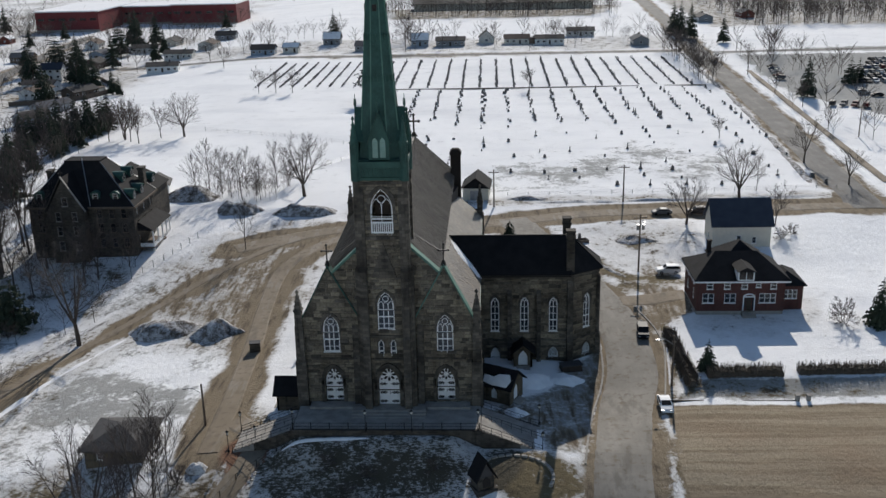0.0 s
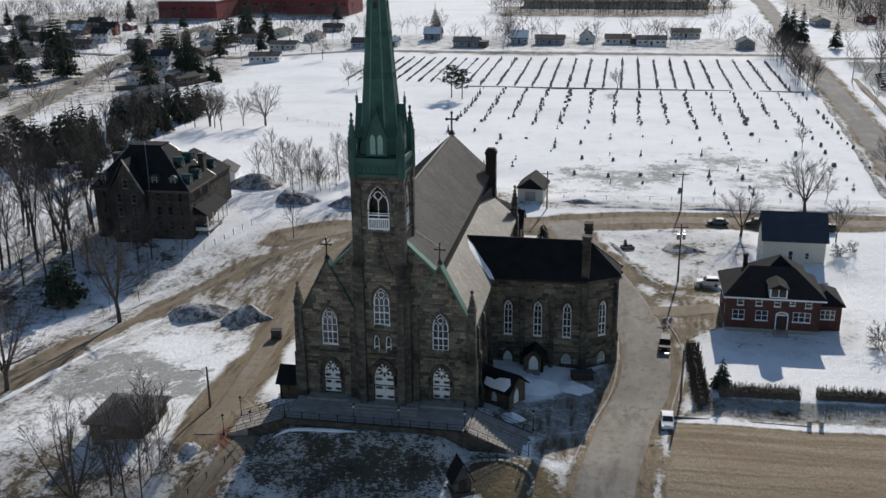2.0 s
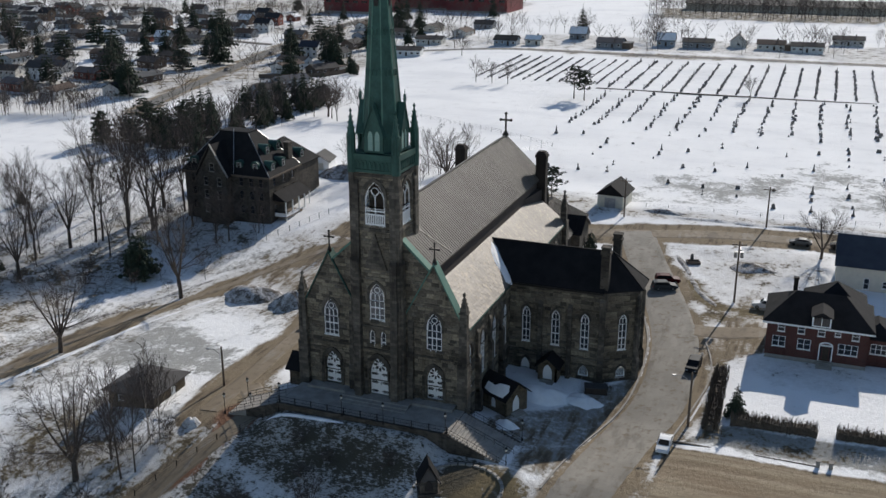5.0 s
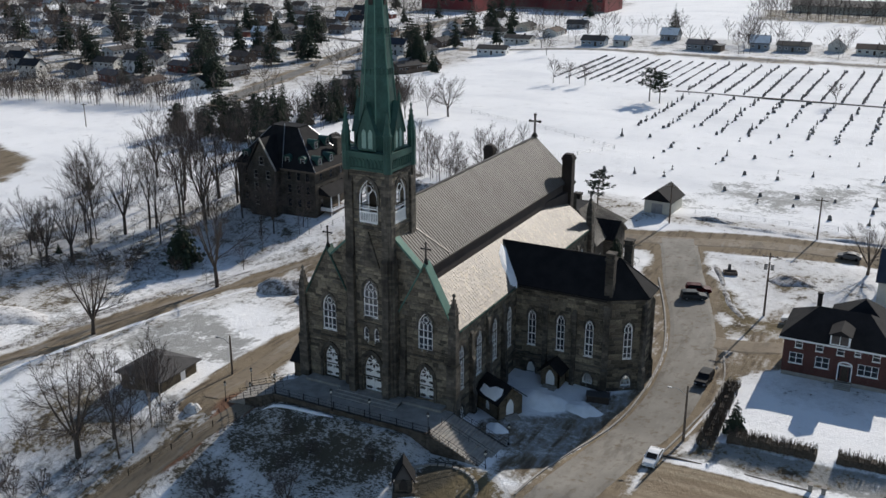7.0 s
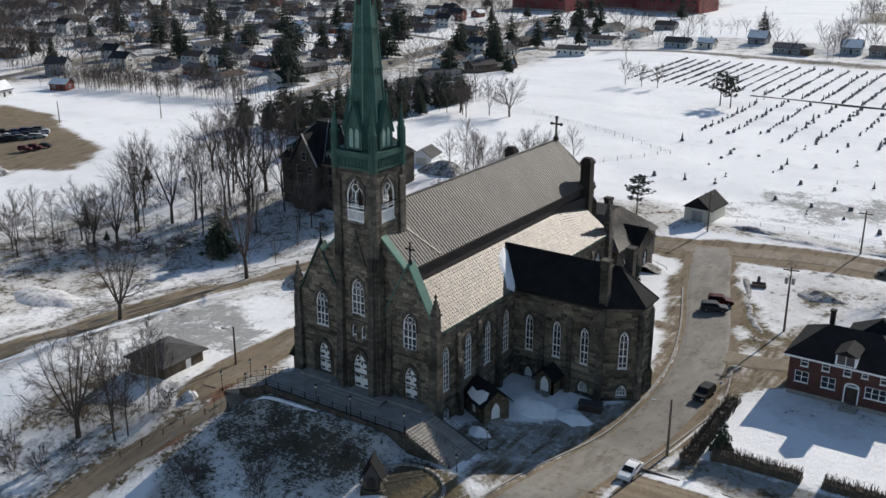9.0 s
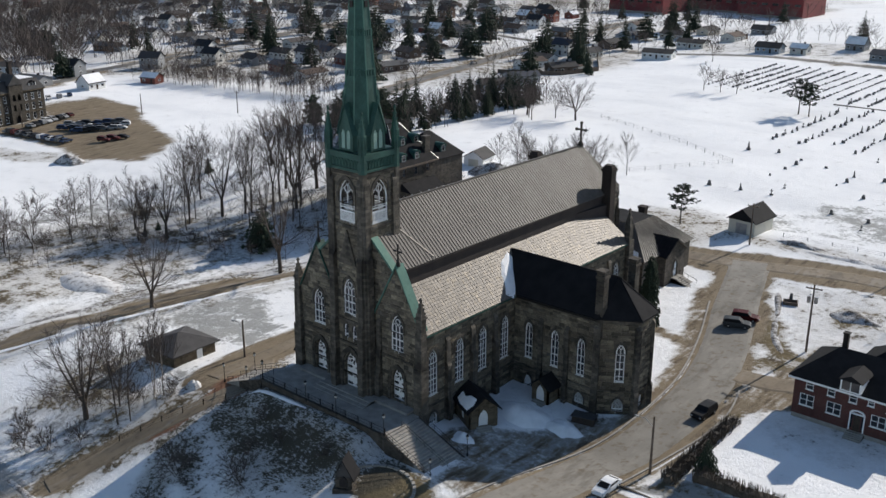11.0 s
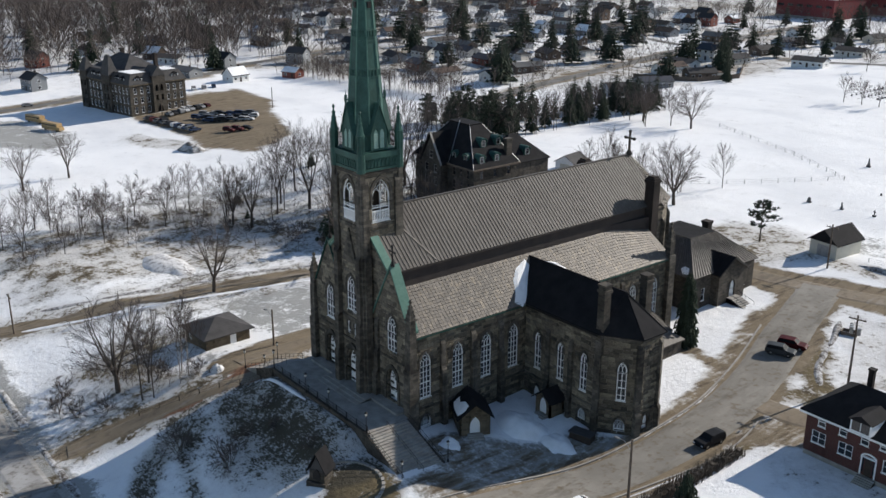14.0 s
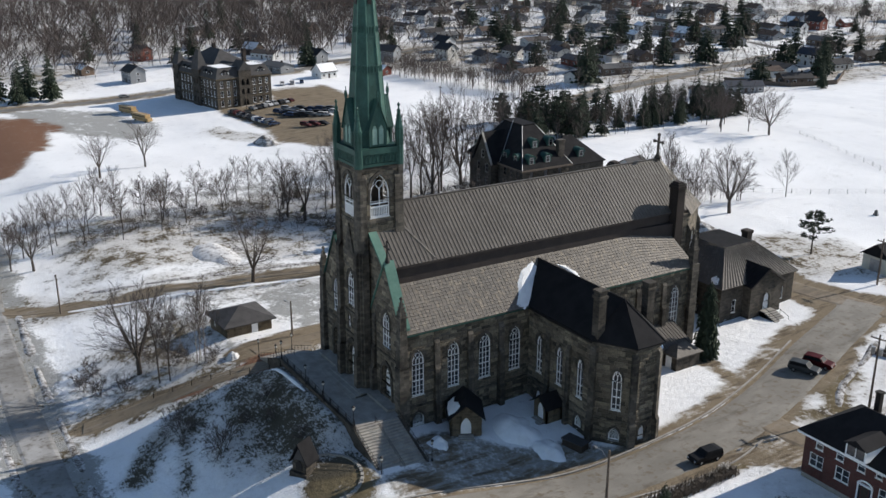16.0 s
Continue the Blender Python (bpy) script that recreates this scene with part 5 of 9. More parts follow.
# main apse
ap = [(8.0, 54.4), (8.0, 57.4), (4.4, 63.2), (-4.4, 63.2), (-8.0, 57.4), (-8.0, 54.4)]
for k, (p0, p1) in enumerate(zip(ap, ap[1:])):
    m = plane_m(p0, p1)
    w = math.dist(p0, p1)
    holes = [lancet(w / 2, 11.5, 1.9, 21.0)] if k in (1, 2, 3) else []
    part("apse_wall", wall_mesh(rect(w / 2, 1.2, w, EAVE_P - 0.1), holes, 0.6), STONE, church, "sandstone apse wall", m)
    hm = Many().box(0, -0.18, EAVE_P - 0.7, w, 0.05, EAVE_P - 0.2)
    if holes:
        lancet_window(church, m, w / 2, 11.5, 1.9, 21.0, 2, bars=5)
        hood(hm, w / 2, 11.5, 1.9, 21.0)
    part("stone_moulding", hm, STONE_TRIM, church, "", m)
    buttress(butt2 := MB(), p1[0], p1[1], 0.8, 1, (0.7 if p1[0] > 0 else -0.7, 0.7), [(12, 0.9), (22.5, 0.5)], 1.2)
    part("apse_buttress", butt2, STONE_TRIM, church)
apex = (0, 57.2, RIDGE)
ro = [(x * 1.05, 57.0 + (y - 57.0) * 1.06, EAVE_P - 0.35) for x, y in ap[1:5]]
for p, q in zip(ro, ro[1:]):
    seam_roof("apse_roof", church, p, q, apex, apex, 0.62, ROOF_PALE, "hipped grey sheet-metal apse roof")
part("ridge_cross", cross_mesh(3.6, 0.3), STONE_DARK, church, "dark stone cross on the nave ridge", pose(0, 57.0, RIDGE + 0.5))
for sx in (-1, 1):
    ch = MB()
    ch.box(sx * 7.9 - 0.95, 53.6, 16.0, sx * 7.9 + 0.95, 55.2, 29.3)
    ch.box(sx * 7.9 - 1.1, 53.45, 29.3, sx * 7.9 + 1.1, 55.35, 29.75)
    ch.box(sx * 7.9 - 0.95, 53.6, 29.75, sx * 7.9 + 0.95, 55.2, 30.1)
    ch.box(sx * 7.9 - 0.7, 53.8, 30.1, sx * 7.9 + 0.7, 55.0, 30.4)
    part("chimney", ch, BRICK_DARK, church, "tall dark brick chimney")
    pn = MB()
    pn.box(sx * 12.4 - 0.75, 53.9, 1.2, sx * 12.4 + 0.75, 55.4, 17.6)
    pinnacle(pn, sx * 12.4, 54.6, 17.5, 1.05, 2.4, 3.0)
    part("corner_pinnacle", pn, STONE_TRIM, church, "weathered stone corner pinnacle")
    part("aisle_end_wall", wall_mesh([(0, 1.2), (5.0, 1.2), (5.0, EAVE_A - 0.2), (0, EAVE_A - 0.2)], [lancet(2.3, 8.5, 1.6, 14.0)], 0.6), STONE, church, "", plane_m((12.3, 54.4), (7.3, 54.4)) if sx > 0 else plane_m((-7.3, 54.4), (-12.3, 54.4)))

# chapel wing with a three-sided end
WE, WS, WN, WR = 17.0, 21.7, 31.3, 21.9
wing = [(12.3, WS), (27.1, WS), (31.9, 24.9), (31.9, 29.2), (27.6, WN), (12.3, WN)]
for k, (p0, p1) in enumerate(zip(wing, wing[1:])):
    m = plane_m(p0, p1)
    w = math.dist(p0, p1)
    tall, lowh, hd = [], [], []
    if k == 0:
        tall = [15.05 - 12.3, 19.8 - 12.3, 24.45 - 12.3]
        lowh = [24.5 - 12.3]
    elif k in (1, 3):
        tall, lowh = [w * 0.6], [w * 0.6]
    elif k == 4:
        tall = [2.7, 7.3, 12.0]
    elif k == 2:
        hd = [w * 0.47]
    holes = [lancet(u, 7.25, 1.35, 13.2) for u in tall] + [lancet(u, 2.3, 1.6, 4.5, 5) for u in lowh] + [lancet(u, 2.5, 1.3, 4.95, 5) for u in hd]
    if k == 0:
        holes.append(lancet(2.75, 2.0, 1.5, 4.4, 5))
    part("wing_wall", wall_mesh(rect(w / 2, 0.8, w, WE), holes, 0.6), STONE, church, "coursed sandstone chapel wall", m)
    if k < 4:
        stone_face(church, m, rect(w / 2, 0.8, w, WE - 0.6), holes, 30 + k, k == 1)
    hm = Many().box(0, -0.2, WE - 0.6, w, 0.05, WE - 0.1)
    hm.box(0, -0.12, 5.6, w, 0.05, 5.85)
    for u in tall:
        lancet_window(church, m, u, 7.25, 1.35, 13.2, 2, bars=4)
        hood(hm, u, 7.25, 1.35, 13.2, 0.12, 0.26)
    for u in lowh:
        lancet_window(church, m, u, 2.3, 1.6, 4.5, 3, "white arched basement window", bars=1)
        hood(hm, u, 2.3, 1.6, 4.5, 0.1, 0.22)
    for u in hd + ([2.75] if k == 0 else []):
        wd, z1 = (1.3, 4.95) if hd else (1.5, 4.4)
        zb = 2.5 if hd else 2.0
        dl = MB().prism([(x, 0.3, z) for x, z in lancet(u, zb, wd, z1, 5)], (0, 0.1, 0))
        dl.box(u - 0.02, 0.27, zb, u + 0.02, 0.3, z1 - 0.8)
        dl.box(u + 0.35, 0.2, zb + 1.0, u + 0.42, 0.3, zb + 1.1)
        part("side_door", dl, WHITE, church, "plain white arched side door", m)
        hood(hm, u, zb, wd, z1, 0.12, 0.24)
    part("stone_moulding", hm, STONE_TRIM, church, "", m)
    n = Vector((p1[1] - p0[1], p0[0] - p1[0], 0)).normalized()
    if k == 0:
        for x in (17.4, 22.1):
            part("wing_buttress", buttress(MB(), x, WS, 0.7, 1, (0, -1), [(5.8, 0.7), (14.5, 0.45)], 0.8), STONE_TRIM, church)
    if k < 4:
        nn = Vector((p1[0] - 26.0, p1[1] - 26.5, 0)).normalized()
        part("wing_buttress", buttress(MB(), p1[0], p1[1], 0.95, 1, (nn.x, nn.y), [(5.8, 0.55), (16.0, 0.3)], 0.8), STONE_TRIM, church)
wr = Many()
ov = 0.5
pts = [(8.5, WS - ov), (27.2, WS - ov), (32.6, 24.6), (32.6, 29.5), (27.8, WN + ov), (8.5, WN + ov)]
top0, top1 = (6.9, 26.5, WR), (27.3, 26.5, WR)
for ring in ([(*pts[0], WE), (*pts[1], WE), top1, top0], [(*pts[1], WE), (*pts[2], WE), top1], [(*pts[2], WE), (*pts[3], WE), top1], [(*pts[3], WE), (*pts[4], WE), top1], [(*pts[4], WE), (*pts[5], WE), top0, top1]):
    wr.prism(ring, (0, 0, 0.2))
part("roof_slope", wr, SHINGLE, church, "black shingled chapel roof with hipped end")
part("wing_ridge", MB().box(6.9, 26.38, WR + 0.12, 27.3, 26.62, WR + 0.3), SHINGLE, church)
hp = Many()
for p in pts[1:5]:
    hp.tube((*p, WE + 0.2), (27.3, 26.5, WR + 0.25), 0.1, 0.1, 5)
part("hip_roll", hp, SHINGLE, church)
part("wing_gutter", MB().box(12.9, WS - ov - 0.14, WE - 0.22, 27.2, WS - ov + 0.05, WE + 0.05), IRON, church)
for x, y, zt, w in ((27.1, 22.3, 24.3, 1.25), (27.1, 31.0, 23.8, 1.25)):
    ch = MB()
    ch.box(x - w / 2, y - w / 2, 14.0, x + w / 2, y + w / 2, zt - 1.2)
    ch.box(x - w / 2 - 0.15, y - w / 2 - 0.15, zt - 1.2, x + w / 2 + 0.15, y + w / 2 + 0.15, zt - 0.8)
    ch.box(x - w / 2, y - w / 2, zt - 0.8, x + w / 2, y + w / 2, zt - 0.25)
    ch.box(x - w / 2 - 0.12, y - w / 2 - 0.12, zt - 0.25, x + w / 2 + 0.12, y + w / 2 + 0.12, zt)
    part("chimney", ch, STONE_DARK, church, "short dark stone chimney with moulded cap")


def drift(mb, pts, h):
    """A thin lens of snow over a ring of points."""
    c = sum((Vector(p) for p in pts), Vector()) / len(pts) + Vector((0, 0, h))
    n = len(pts)
    mid = [Vector(p).lerp(c, 0.45) + Vector((0, 0, h * 0.55)) for p in pts]
    mb.add([Vector(p) - Vector((0, 0, 0.06)) for p in pts] + mid + [c], [(i, (i + 1) % n, n + (i + 1) % n, n + i) for i in range(n)] + [(n + i, n + (i + 1) % n, 2 * n) for i in range(n)])
    return mb


def on_aisle(x, y, lift=0.06):
    return (x, y, TOP_A - (x - NAVE) * (TOP_A - EAVE_A + 0.15) / (AISLE + 0.45 - NAVE) + lift + 0.06)


sn = MB()
drift(sn, [on_aisle(x, y) for x, y in ((7.9, 25.2), (8.7, 25.6), (9.8, 24.2), (11.0, 23.1), (12.3, 21.9), (13.0, 20.3), (12.3, 19.3), (11.2, 20.4), (9.9, 21.1), (8.7, 22.6))], 0.2)
part("roof_snow", sn, SNOW, church, "strip of snow left in the roof valley")
sn = MB()
drift(sn, [on_aisle(x, y) for x, y in ((8.8, 29.0), (9.6, 30.2), (10.8, 31.5), (11.2, 32.4), (10.2, 31.9), (9.2, 30.6))], 0.12)
part("roof_snow", sn, SNOW, church, "strip of snow left in the roof valley")

# ---- low buildings joined to the church ----
def hip_roof(mb, x0, y0, x1, y1, ze, zr, ov=0.4, along="y", th=0.18):
    x0, y0, x1, y1 = x0 - ov, y0 - ov, x1 + ov, y1 + ov
    if along == "y":
        k = min((x1 - x0) / 2, (y1 - y0) / 2 - 0.2)
        a, b = ((x0 + x1) / 2, y0 + k, zr), ((x0 + x1) / 2, y1 - k, zr)
        rings = [[(x0, y0, ze), (x1, y0, ze), a], [(x1, y0, ze), (x1, y1, ze), b, a], [(x1, y1, ze), (x0, y1, ze), b], [(x0, y1, ze), (x0, y0, ze), a, b]]
    else:
        k = min((y1 - y0) / 2, (x1 - x0) / 2 - 0.2)
        a, b = (x0 + k, (y0 + y1) / 2, zr), (x1 - k, (y0 + y1) / 2, zr)
        rings = [[(x0, y0, ze), (x1, y0, ze), b, a], [(x1, y0, ze), (x1, y1, ze), b], [(x1, y1, ze), (x0, y1, ze), a, b], [(x0, y1, ze), (x0, y0, ze), a]]
    for r in rings:
        mb.prism(r, (0, 0, th))
    return mb


def sash(parent, m, u, z0, w, h, frame=None, label="white-framed sash window", proud=0.04):
    """A small framed window standing on a wall's face, with a recess behind its frame."""
    key = ("sash", round(w, 2), round(h, 2), id(frame or WHITE))
    if key not in CACHE:
        fr = MB()
        o = rect(0, 0, w, h)
        ring_mesh(fr, o, inset(o, None, 0.09), -0.06, 0.06)
        fr.box(-w / 2 + 0.08, -0.03, h * 0.5 - 0.035, w / 2 - 0.08, 0.04, h * 0.5 + 0.035)
        if w > 1.3:
            n = max(2, int(round(w / 0.85)))
            for i in range(1, n):
                x = -w / 2 + w * i / n
                fr.box(x - 0.05, -0.05, 0.05, x + 0.05, 0.05, h - 0.05)
        fr.box(-w / 2 - 0.08, -0.12, -0.1, w / 2 + 0.08, 0.05, 0.0)
        gl = MB().box(-w / 2 + 0.06, 0.0, 0.06, w / 2 - 0.06, 0.03, h - 0.06)
        CACHE[key] = (fr.mesh("window", frame or WHITE), gl.mesh("pane", GLASS))
    fm, gm = CACHE[key]
    ob = part("window", fm, None, parent, label, m @ Matrix.Translation((u, -proud, z0)))
    part("pane", gm, None, ob)
    return ob


def simple_walls(parent, x0, y0, x1, y1, z0, z1, mat, label="", openings=None, name="wall", depth=0.35):
    """Four upright walls; openings: {side: [(u, z0, w, z1), ...]} with real holes. Returns the frames."""
    corners = [((x0, y0), (x1, y0)), ((x1, y0), (x1, y1)), ((x1, y1), (x0, y1)), ((x0, y1), (x0, y0))]
    frames = []
    for k, (a, b) in enumerate(corners):
        m = plane_m(a, b)
        w = math.dist(a, b)
        holes = [rect(u, za, ww, zb) for u, za, ww, zb in (openings or {}).get(k, [])]
        trim = 0.008 if k % 2 == 0 else 0.04
        part(name, wall_mesh(rect(w / 2, z0, w - trim, z1), holes, depth), mat, parent, label, m)
        frames.append(m)
    return frames


def fill_windows(parent, frames, openings, frame=None, label="white-framed sash window"):
    for k, lst in openings.items():
        for u, za, w, zb in lst:
            sash(parent, frames[k], u, za, w, zb - za, frame, label, -0.1)


# sacristy at the back of the church (the church's own space)
sac = thing("sacristy", pose(CX, CY, 0), "low stone sacristy with grey standing-seam hip roof", "sacristy")
SX0, SX1, SY0, SY1, SE = -10.5, 10.3, 64.4, 83.0, 10.4
op = {1: [(3.4, 5.2, 0.9, 7.6), (15.6, 5.4, 0.9, 7.6), (1.6, 3.0, 0.8, 4.2)], 0: [(15, 4.6, 1.0, 7.0)]}
fr = simple_walls(sac, SX0, SY0, SX1, SY1, 2.0, SE, STONE_DARK, "dark ashlar sacristy wall", op)
fill_windows(sac, fr, op)
RX, RZ, RY0, RY1 = 4.2, 14.9, 71.0, 78.5
seam_roof("roof", sac, (SX1 + 0.5, SY0 - 0.4, SE - 0.1), (SX1 + 0.5, SY1 + 0.4, SE - 0.1), (RX, RY1, RZ), (RX, RY0, RZ), 0.75, ROOF, "grey standing-seam hip roof", rib=0.12)
seam_roof("roof", sac, (SX0 - 0.5, SY0 - 0.4, SE - 0.1), (SX0 - 0.5, SY1 + 0.4, SE - 0.1), (-RX, RY1, RZ), (-RX, RY0, RZ), 0.75, ROOF, "", rib=0.12)
seam_roof("roof", sac, (SX0 - 0.5, SY1 + 0.4, SE - 0.1), (SX1 + 0.5, SY1 + 0.4, SE - 0.1), (RX, RY1, RZ), (-RX, RY1, RZ), 0.75, ROOF, "", rib=0.12)
seam_roof("roof", sac, (SX0 - 0.5, SY0 - 0.4, SE - 0.1), (SX1 + 0.5, SY0 - 0.4, SE - 0.1), (RX, RY0, RZ), (-RX, RY0, RZ), 0.75, ROOF, "", rib=0.12)
part("flat_roof", MB().box(-RX, RY0, RZ - 0.4, RX, RY1, RZ + 0.03), SHINGLE, sac)
# cross gable with the side door
gy, GX, GH, GE, GP = 73.8, 12.1, 3.9, 10.2, 13.0
m = plane_m((GX, gy - GH), (GX, gy + GH))
part("gable_wall", wall_mesh([(0, 2.0), (2 * GH, 2.0), (2 * GH, GE), (GH, GP - 0.25), (0, GE)], [lancet(GH + 0.2, 5.2, 1.5, 8.5, 5)], 0.4), STONE_DARK, sac, "dark ashlar gable with a white door", m)
part("door", MB().prism([(x, 0.2, z) for x, z in lancet(GH + 0.2, 5.2, 1.5, 8.5, 5)], (0, 0.1, 0)), WHITE, sac, "white arched sacristy door", m)
hm = MB()
hood(hm, GH + 0.2, 5.2, 1.5, 8.5, 0.12, 0.22)
part("stone_moulding", hm, STONE_TRIM, sac, "", m)
for s in (-1, 1):
    part("gable_side", MB().box(SX1 - 0.2, gy + s * GH - 0.2 - 0.2 * s, 2.0, GX - 0.4, gy + s * GH + 0.2 - 0.2 * s, GE), STONE_DARK, sac)
    # the south slope takes the black material to stand for its shade
    seam_roof("gable_roof", sac, (GX + 0.4, gy + s * (GH + 0.4), GE - 0.1), (4.0, gy + s * (GH + 0.4), GE - 0.1), (4.0, gy, GP), (GX + 0.4, gy, GP), 0.75, SHINGLE if s < 0 else ROOF, "grey standing-seam gable roof" if s > 0 else "standing-seam gable slope, blackened as its shaded side", rib=0.12)
ch = MB().box(-0.2, 80.1, 9.0, 1.2, 81.4, 15.2).box(-0.35, 79.95, 15.2, 1.35, 81.55, 15.7)
part("chimney", ch, BRICK_DARK, sac, "dark brick chimney")
st = MB()
for i in range(7):
    st.box(GX - 0.02, gy - 1.2, 2.0, GX + 4.2 - 0.5 * i, gy + 1.6, 4.1 + 0.19 * i)
part("steps", st, CONCRETE, sac, "worn stone steps to the side door")
rl = MB()
for y in (gy - 1.15, gy + 1.55):
    rl.tube((GX + 0.3, y, 6.2), (GX + 4.1, y, 5.0), 0.04, 0.04, 5)
    for k in (0.0, 0.5, 1.0):
        rl.tube((GX + 0.3 + 3.8 * k, y, 5.2 - 1.3 * k), (GX + 0.3 + 3.8 * k, y, 6.2 - 1.2 * k), 0.03, 0.03, 4)
part("handrail", rl, IRON, sac)
part("roof_snow", drift(MB(), [(9.4, 64.4, 10.5), (8.0, 64.3, 10.5), (6.6, 65.2, 11.0), (7.2, 66.2, 11.6), (8.8, 65.8, 11.3)], 0.25), SNOW, sac)

# lean-to between chapel and sacristy
lean = thing("lean_to", pose(CX, CY, 0), "low stone lean-to with seamed roof and side door", "annex")
op = {1: [(3.0, 3.6, 0.8, 5.0)], 0: [(4.0, 3.4, 0.8, 5.2)]}
fr = simple_walls(lean, 12.3, 40.5, 16.6, 50.6, 1.6, 6.2, STONE_DARK, "dark ashlar wall", op)
fill_windows(lean, fr, op)
seam_roof("roof", lean, (17.1, 40.0, 6.1), (17.1, 51.1, 6.1), (12.3, 51.1, 8.2), (12.3, 40.0, 8.2), 0.6, ROOF, "grey seamed lean-to roof")
fr = simple_walls(lean, 16.2, 45.6, 19.4, 50.6, 1.6, 5.4, STONE_DARK, "")
part("porch_roof", hip_roof(MB(), 16.2, 45.6, 19.4, 50.6, 5.4, 6.8), ROOF, lean)
part("door", MB().box(17.1, 45.5, 2.9, 18.3, 45.62, 5.1), WHITE, lean, "white panelled side door")
st = MB()
for i in range(4):
    st.box(16.7, 43.9 + 0.42 * i, 1.6, 18.7, 45.5, 2.45 + 0.17 * i - 0.1)
part("steps", st, CONCRETE, lean)
part("roof_snow", drift(MB(), [(14.6, 40.4, 7.3), (16.8, 40.3, 6.4), (16.9, 45.0, 6.35), (16.2, 45.6, 6.6), (15.4, 43.0, 6.95)], 0.25), SNOW, lean, "strip of snow along the eave")
part("roof_snow", drift(MB(), [(12.6, 41.0, 8.05), (12.7, 46.0, 8.0), (14.2, 46.4, 7.4), (14.6, 44, 7.2), (13.9, 41.3, 7.5)], 0.2), SNOW, lean, "white snow lying on the roof")


# entrance porches in the south-east court and one on the west side
def porch(x, y, rz, w, d, h, label, snow=True):
    p = thing("porch", pose(x, y, g(x, y) - 0.2, 0, 0, rz), label, "porch", "stone porches")
    m = plane_m((-w / 2, -d / 2), (w / 2, -d / 2))
    part("front_wall", wall_mesh([(0, 0), (w, 0), (w, h), (w / 2, h + w * 0.42), (0, h)], [lancet(w / 2, 0.35, 1.5, 2.9, 5)], 0.3), STONE_TAN, p, "", m)
    part("door", MB().prism([(u, 0.16, z) for u, z in lancet(w / 2, 0.35, 1.5, 2.9, 5)], (0, 0.08, 0)), WHITE, p, "white arched porch door", m)
    m2 = plane_m((-w / 2, d / 2), (-w / 2, -d / 2))
    part("side_wall", wall_mesh(rect(d / 2, 0, d, h), [lancet(d / 2, 0.7, 1.0, 2.4, 5)], 0.3), STONE_TAN, p, "", m2)
    part("shutter", MB().prism([(u, 0.16, z) for u, z in lancet(d / 2, 0.7, 1.0, 2.4, 5)], (0, 0.06, 0)), WHITE, p, "white arched side window", m2)
    part("side_wall", wall_mesh(rect(d / 2, 0, d, h), [], 0.3), STONE_TAN, p, "", plane_m((w / 2, -d / 2), (w / 2, d / 2)))
    part("rear_wall", wall_mesh([(0, 0), (w, 0), (w, h), (w / 2, h + w * 0.42), (0, h)], [], 0.3), STONE_TAN, p, "", plane_m((w / 2, d / 2), (-w / 2, d / 2)))
    for s in (-1, 1):
        a, b = Vector((s * (w / 2 + 0.5), -d / 2 - 0.5, h - 0.28)), Vector((0, -d / 2 - 0.5, h + w * 0.42 + 0.12))
        bk, up = Vector((0, d + 1.0, 0)), Vector((0, 0, 0.16))
        part("roof", MB().hexa([a, b, b + bk, a + bk, a + up, b + up, b + bk + up, a + bk + up]), SHINGLE, p, "black shingled porch roof" if s > 0 else "")
    if snow:
        z = lambda u: h + w * 0.42 + 0.3 - abs(u) * (w * 0.42 + 0.4) / (w / 2 + 0.5)
        part("roof_snow", drift(MB(), [(u, v, z(u)) for u, v in ((-0.7, -d / 2 + 0.5), (-1.5, -d / 2 - 0.1), (-w / 2 - 0.3, -d / 2 + 0.3), (-w / 2 - 0.35, 0.4), (-w / 2 - 0.1, d / 2 - 0.6), (-1.3, d / 2 - 0.4), (-1.5, 0.7), (-0.9, -0.3))], 0.16), SNOW, p, "patch of white snow on the roof")
    mb = MB()
    for i in range(3):
        mb.box(-1.1, -d / 2 - 1.1 + 0.36 * i, -0.2, 1.1, -d / 2 + 0.05, 0.05 + 0.13 * i)
    part("steps", mb, CONCRETE, p)
    return p


porch(1.2, 134.2, 62, 4.4, 5.2, 2.9, "small stone porch with black gabled roof and white door")
porch(4.9, 146.2, 0, 3.0, 2.8, 2.6, "tiny stone porch against the chapel wall", False)
wp = porch(-29.6, 131.2, -90, 4.0, 4.6, 3.0, "stone side porch on the shaded church wall", False)

# ---- terrace, stairs, rails, lamps ----
TZ = 5.35
ter = thing("terrace", pose(0, 0, 0), "raised concrete terrace before the church doors", "terrace", "", "structure")
mb = MB()
mb.box(-27.6, 118.2, -1.0, -1.6, 125.4, TZ)
mb.box(-27.75, 118.05, TZ - 0.22, -1.45, 118.5, TZ + 0.06)
part("retaining_wall", mb, STONE_DARK, ter, "dark stone retaining wall")
part("paving", MB().box(-27.5, 118.55, TZ - 0.1, -1.7, 125.3, TZ + 0.04), CONCRETE, ter, "worn concrete paving")
mb = MB()
for i in range(3):
    mb.box(-19.8, 121.6 + 0.75 * i, TZ - 0.1, -9.4, 125.3, TZ + 0.14 * (i + 1))
part("door_steps", mb, CONCRETE, ter, "long shallow steps before the doors")
mb = MB()
mb.box(-26.0, 124.2, TZ - 0.05, -3.2, 126.2, CL)
part("landing", mb, CONCRETE, ter)


